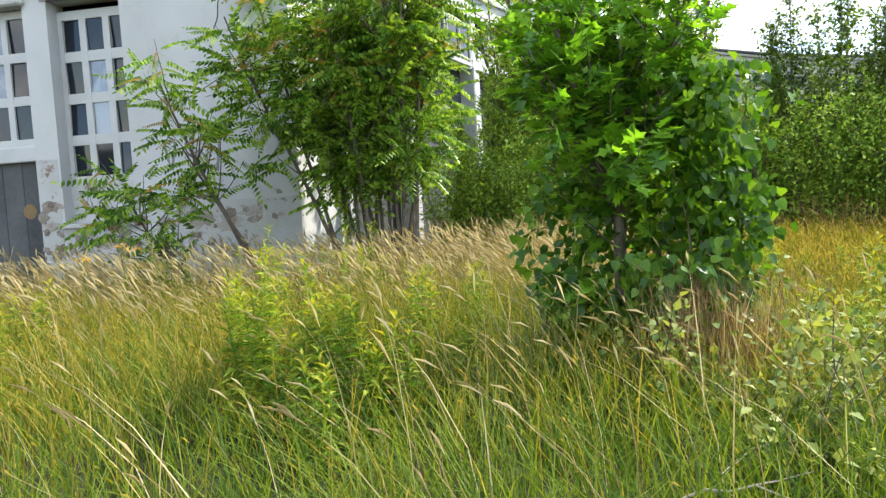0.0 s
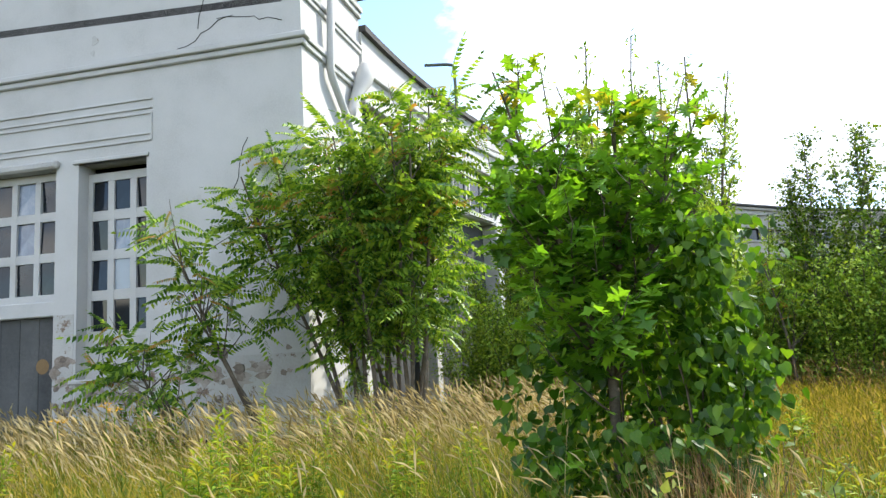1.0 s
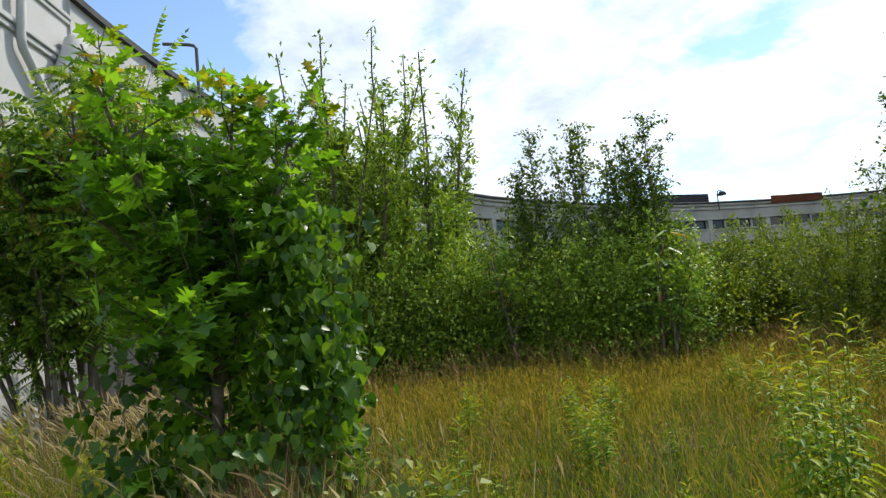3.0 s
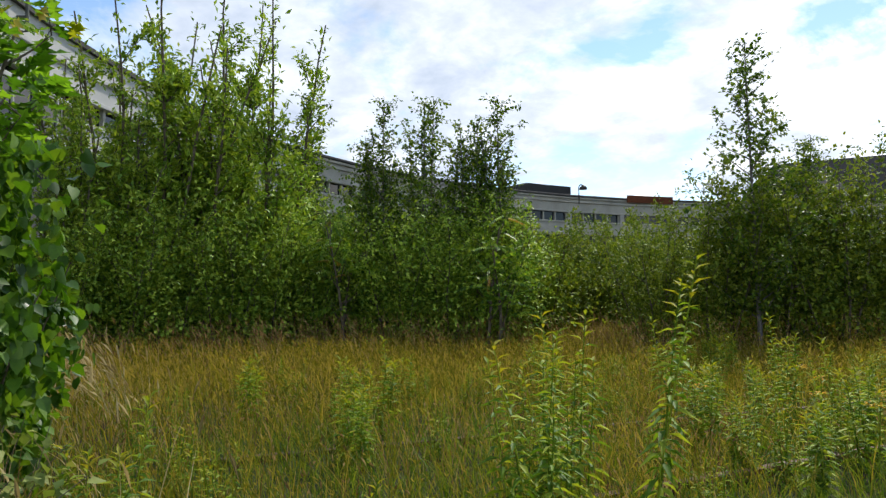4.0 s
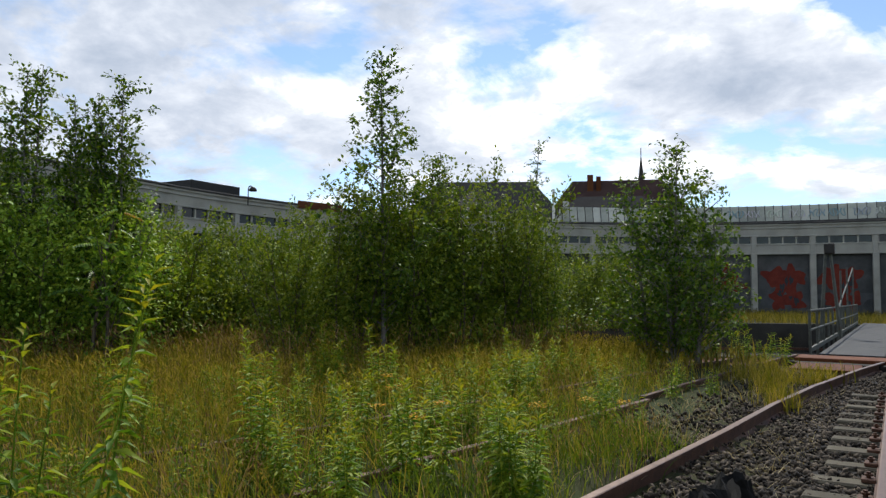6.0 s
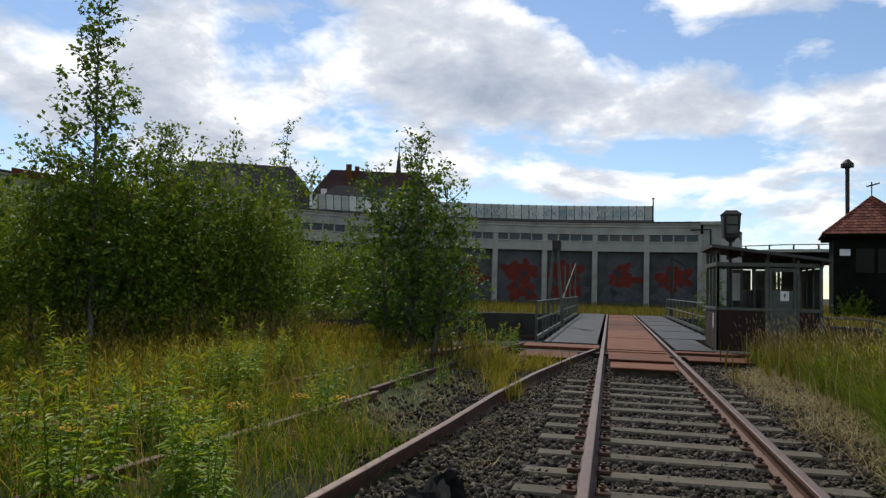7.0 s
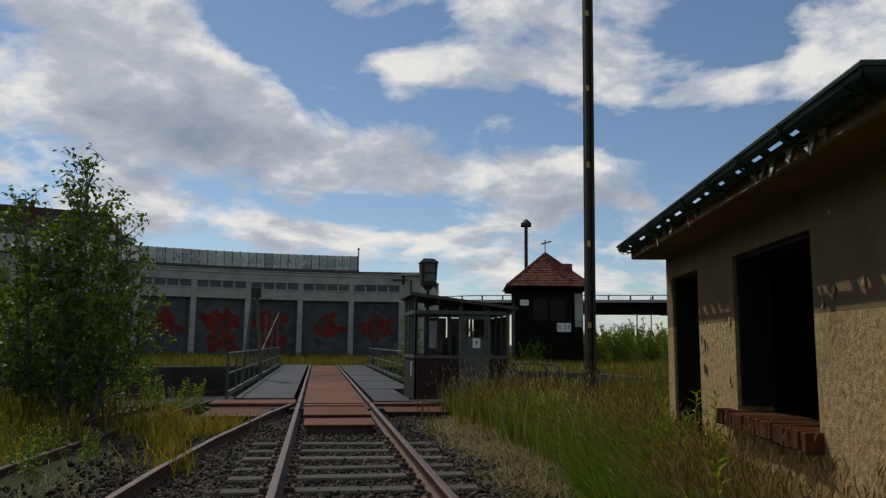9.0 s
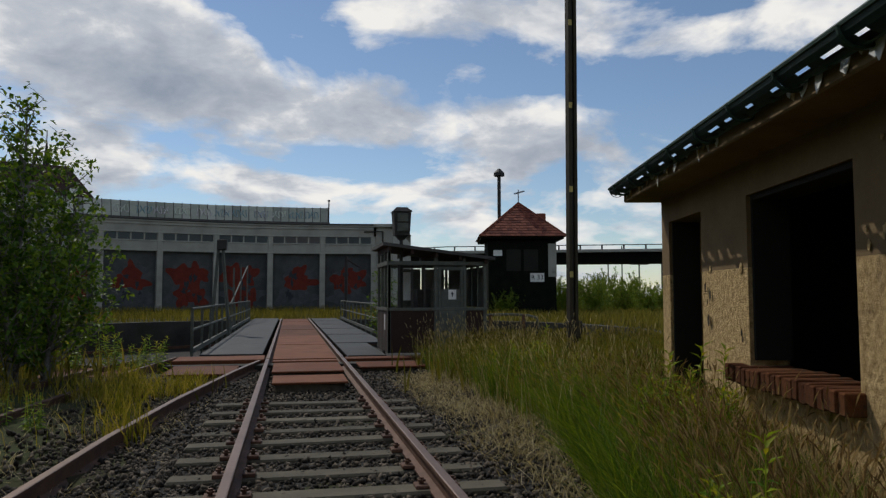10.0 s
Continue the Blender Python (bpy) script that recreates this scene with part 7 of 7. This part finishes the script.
spots = [(-3.6, 14.4, 1), (-3.2, 14.9, 0), (-4.3, 14.7, 1), (-2.85, 14.7, 0), (-4.8, 14.2, 0), (-4.0, -6.3, 0), (-4.3, -6.1, 0), (-4.5, -6.55, 0), (-4.15, -5.95, 1), (-4.6, -6.2, 1), (-6.2, -5.5, 0), (-3.0, 2.0, 1), 
          (-4.2, 3.4, 0)]
hg = random.Random(9)
for k in range(17):
    yy = hg.uniform(4.6, 10.5)
    spots.append((hg.uniform(2.35, 2.75) + (0.1 if yy < 7 else hg.uniform(0, 1.2)), yy, hg.choice((0, 0, 1))))
for k in range(26):
    xx, yy = hg.uniform(-9.5, -3.0), hg.uniform(-3.5, 9.0)
    if (xx + 3.0) * -1 > 0 and xx < -2.9 + 0.1 * yy - 0.3 and math.hypot(xx + 5.5, yy + 4.1) > 1.4:
        spots.append((xx, yy, hg.choice((0, 0, 1))))
for k in range(10):
    spots.append((hg.uniform(-6.8, -3.6), hg.uniform(2.6, 6.4), hg.choice((0, 1, 1))))
for k in range(24):
    spots.append((hg.uniform(-9.5, -4.8), hg.uniform(-9.5, -4.6), hg.choice((0, 1))))
for k in range(3):
    u, v, a = hg.uniform(-1.0, -0.3), hg.uniform(-2.4, 1.8), radians(-13.3)
    spots.append((2.90 + u * math.cos(a) - v * math.sin(a), 4.73 + u * math.sin(a) + v * math.cos(a), hg.choice((0, 0, 1))))
forms = [herb(71, 0.76, 7), herb(72, 0.98, 6), herb(73, 1.12, 5, leaf=0.16, droop=0.35), herb(74, 1.38, 2, leaf=0.15, droop=0.4, label="tall dark-stemmed weed standing over the meadow"), herb(75, 0.52, 8, leaf=0.10, label="low goldenrod with yellow-green tips in the meadow")]
for k in range(75):
    xx, yy = hg.uniform(-9.0, -2.9), hg.uniform(-2.8, 9.0)
    if xx < -2.9 + 0.1 * yy - 0.2:
        spots.append((xx, yy, 4))
# the clumps that stand out: place, form, height
tall = [(-3.47, -1.47, 2, 1.08), (-3.79, -1.02, 2, 1.2), (-3.35, -0.99, 3, 1.56), (-3.62, -1.2, 2, 0.95), (-4.02, 0.94, 1, 0.8), (-3.4, 0.8, 1, 0.86), (-2.7, 1.59, 1, 0.88), (-2.78, 1.8, 1, 0.8), (-3.24, 4.93, 2, 0.82), (-3.3, 4.7, 0, 0.6), (-3.18, 2.4, 1, 0.85), (-3.3, 2.6, 0, 0.7)]
grown = (0.76, 0.98, 1.12, 1.38, 0.52)
used = set()
for xx, yy, k, hh in [(*q, 0) for q in spots] + tall:
    m = pose(xx, yy, float(ground_z(xx, yy)), 0, 0, hg.uniform(0, 360))
    if k in used:
        o = copy_thing(forms[k], m)
    else:
        o = forms[k]
        o.matrix_basis = m
        used.add(k)
    s = hh / grown[k] if hh else hg.uniform(0.8, 1.12)
    o.scale = (s, s, s)

# brambles beside the oak and under the hut
for bx, by, n_c, seed, what in ((-4.35, -3.9, 26, 81, "tangled grey-green bramble with dead brown canes"), (-3.6, -4.0, 30, 82, "low sprawling pale-leaved bramble among dead stalks")):
    T_ = Tree(seed)
    g = T_.g
    bramble = thing("bramble", what, "bramble", pose(bx, by, 0.05), "brambles")
    for k in range(n_c):
        a = g.uniform(0, 6.28)
        s = T_.limb((g.normal(0, 0.22), g.normal(0, 0.28), 0), ring_dir(a, g.uniform(0.2, 0.9)), g.uniform(0.5, 1.05), 0.006, 0.2, -0.5, 7)
        T_.dress(s, 52, 0.05)
    T_.wood(bramble, M["bark"], "cane", 4)
    T_.leaves(bramble, LANCE, M["bramble_leaf"], 0.06, 0.7, 0.8, 0.2, "foliage")
x = g.normal(-4.45, 0.16, 900)
y = g.normal(-4.0, 0.16, 900)
blades("dead_stalks", x, y, g, 0.75, 0.006, 0.25, (0, -0.05), M["grass_brown"], "tuft of dead reddish-brown stalks")
# dead pale twigs lying over the grass
tg = random.Random(21)
for xx, yy, an, ln in ((-2.35, -4.62, 100, 0.5), (-2.42, -4.82, 40, 0.42), (-2.6, -4.5, 75, 0.55), (-3.3, -4.45, 120, 0.6), (-2.9, -4.75, 60, 0.5)):
    t = thing("dead_twig", "bleached dead twig lying on the grass", "twig", pose(xx, yy, float(ground_z(xx, yy)) + 0.1, 0, 0, an), "dead twigs")
    bm = bmesh.new()
    pts = [(k * ln / 6 - ln / 2, tg.uniform(-0.02, 0.02), 0.06 * math.sin(k * 0.6) + tg.uniform(-0.01, 0.01)) for k in range(7)]
    tube(bm, pts, [0.007 - 0.0008 * k for k in range(7)], 6)
    tube(bm, [pts[3], (pts[3][0] + 0.09, 0.07, 0.07), (pts[3][0] + 0.2, 0.1, 0.1)], [0.004, 0.003, 0.002], 5)
    part("stick", bm, M["dead_wood"], t)
# ragwort heads
rg2 = np.random.default_rng(15)
for k, (xx, yy, h) in enumerate(((-8.3, -8.2, 0.9), (-7.9, -8.0, 0.85), (-7.4, -8.3, 0.8), (-3.7, 2.3, 0.5), (-4.1, 2.0, 0.48), (-3.2, 3.0, 0.45), (-3.5, 1.7, 0.5), (-2.8, 4.0, 0.4), (-4.6, 2.9, 0.5), (-5.2, 3.6, 0.5), (-3.0, 3.6, 0.45), (-4.9, 1.6, 0.5))):
    t = thing("ragwort", "small yellow ragwort in the grass", "wildflower", pose(xx, yy, float(ground_z(xx, yy))), "ragwort flowers")
    part("stem", tube(bmesh.new(), [(0, 0, 0), (0.02, 0.01, h)], 0.004, 4), M["herb_leaf"], t)
    n = 26
    a = rg2.uniform(0, 6.28, n)
    r = np.sqrt(rg2.uniform(0, 1, n)) * 0.06
    leaf_mesh("flowers", SIMPLE, np.stack([r * np.cos(a), r * np.sin(a), h + rg2.uniform(-0.02, 0.02, n)], 1), np.stack([np.cos(a), np.sin(a), 0.3 + 0 * a], 1), np.tile((0.0, 0, 1), (n, 1)), np.full(n, 0.03), np.full(n, 0.02), M["flower"], t)

# ---- ballast ----
OCT = np.array([(1, 0, 0), (-1, 0, 0), (0, 1, 0), (0, -1, 0), (0, 0, 1), (0, 0, -1), (0.6, 0.6, 0.55), (-0.6, -0.55, 0.6)], float)
OF = np.array([(6, 4, 0), (6, 0, 2), (6, 2, 4), (7, 4, 1), (7, 1, 3), (7, 3, 4), (4, 3, 0), (4, 2, 1), (0, 3, 5), (2, 0, 5), (1, 2, 5), (3, 1, 5)])


def stones(name, x, y, g, size, label):
    n = len(x)
    z = ground_z(x, y)
    s = size * g.uniform(0.55, 1.35, (n, 1)) * np.array((1, 0.85, 0.7))[None] * g.uniform(0.75, 1.25, (n, 3))
    q = unit(g.normal(0, 1, (n, 4)))
    w, a, b, c = q.T
    R = np.stack([np.stack([1 - 2 * (b * b + c * c), 2 * (a * b - w * c), 2 * (a * c + w * b)], -1), np.stack([2 * (a * b + w * c), 1 - 2 * (a * a + c * c), 2 * (b * c - w * a)], -1), np.stack([2 * (a * c - w * b), 2 * (b * c + w * a), 1 - 2 * (a * a + b * b)], -1)], 1)
    V = np.einsum("nij,nkj->nki", R, OCT[None] * s[:, None] * (1 + g.normal(0, 0.13, (n, 8, 1))))
    V += np.stack([x, y, z + g.uniform(-0.01, 0.035, n)], 1)[:, None]
    F = (OF[None] + (np.arange(n) * 8)[:, None, None]).reshape(-1, 3)
    fast_mesh(name, V.reshape(-1, 3), [F], M["stone"], "stuff", label, "ballast")


g = np.random.default_rng(201)
n = 66000
x, y = g.uniform(-3.4, 2.3, n), np.where(g.uniform(0, 1, n) < 0.85, g.uniform(-0.5, 15.0, n), g.uniform(-12.0, -0.5, n))
side_x = np.interp(y, [p[1] for p in right_rail], [p[0] for p in right_rail]) + 0.08
keep = ((x > np.where(y > -2.5, side_x, -1.5)) | ((y > 3.5) & (x > side_x - 1.25) & (g.uniform(0, 1, n) < 0.8))) & (g.uniform(0, 1, n) < np.where(np.abs(x) < 1.5, 1, np.clip(1.6 - (np.abs(x) - 1.5) * 1.1, 0.15, 1))) & (g.uniform(0, 1, n) < np.clip(1.35 - y / 17, 0.3, 1))
stones("ballast", x[keep], y[keep], g, 0.030, "sharp grey-brown ballast stones between the sleepers")
g = np.random.default_rng(202)
x, y = g.uniform(-11, -5, 5000), g.uniform(3, 9, 5000)
k = patchy(x, y, 0.8, 7.0) > 0.55
stones("rubble", x[k], y[k], g, 0.05, "grey rubble showing through the far grass")
# the bed under the ballast
bm = bmesh.new()
sweep(bm, [(-2.15, -0.10), (-1.5, -0.045), (1.5, -0.045), (2.1, -0.10), (2.1, -0.25), (-2.15, -0.25)], [((0, -24.0, -0.02), (0.72, 0, 0)), ((0, -3.5, -0.02), (0.72, 0, 0)), ((0, -1.8, 0), (1, 0, 0)), ((0, 15.0, 0), (1, 0, 0))])
tagged(mesh_ob("ballast_bed", bm, M["gravel_bed"]), "fine dark gravel bed under the main track", "gravel", kind="structure")
# a crumpled strip of black rubber by the side track
bm = bmesh.new()
st = []
for k in range(13):
    st.append(((-1.74 + 0.05 * math.sin(k * 1.3), 2.1 + 0.1 * k, 0.02 + 0.03 * math.sin(k * 1.9)), (0.95, 0.25 * math.sin(k), 0.25 * math.sin(k * 0.9))))
sweep(bm, [(-0.14, -0.06), (-0.10, 0.06), (-0.03, 0.02), (0.02, 0.13), (0.07, 0.05), (0.13, 0.09), (0.14, -0.06)], st)
bmesh.ops.subdivide_edges(bm, edges=bm.edges[:], cuts=1, use_grid_fill=True)
for v in bm.verts:
    v.co += noise.noise_vector(v.co * 9.0) * 0.035
tagged(mesh_ob("rubber_sheet", bm, M["rubber"]), "crumpled strip of black rubber sheet on the ballast", "rubber sheet")
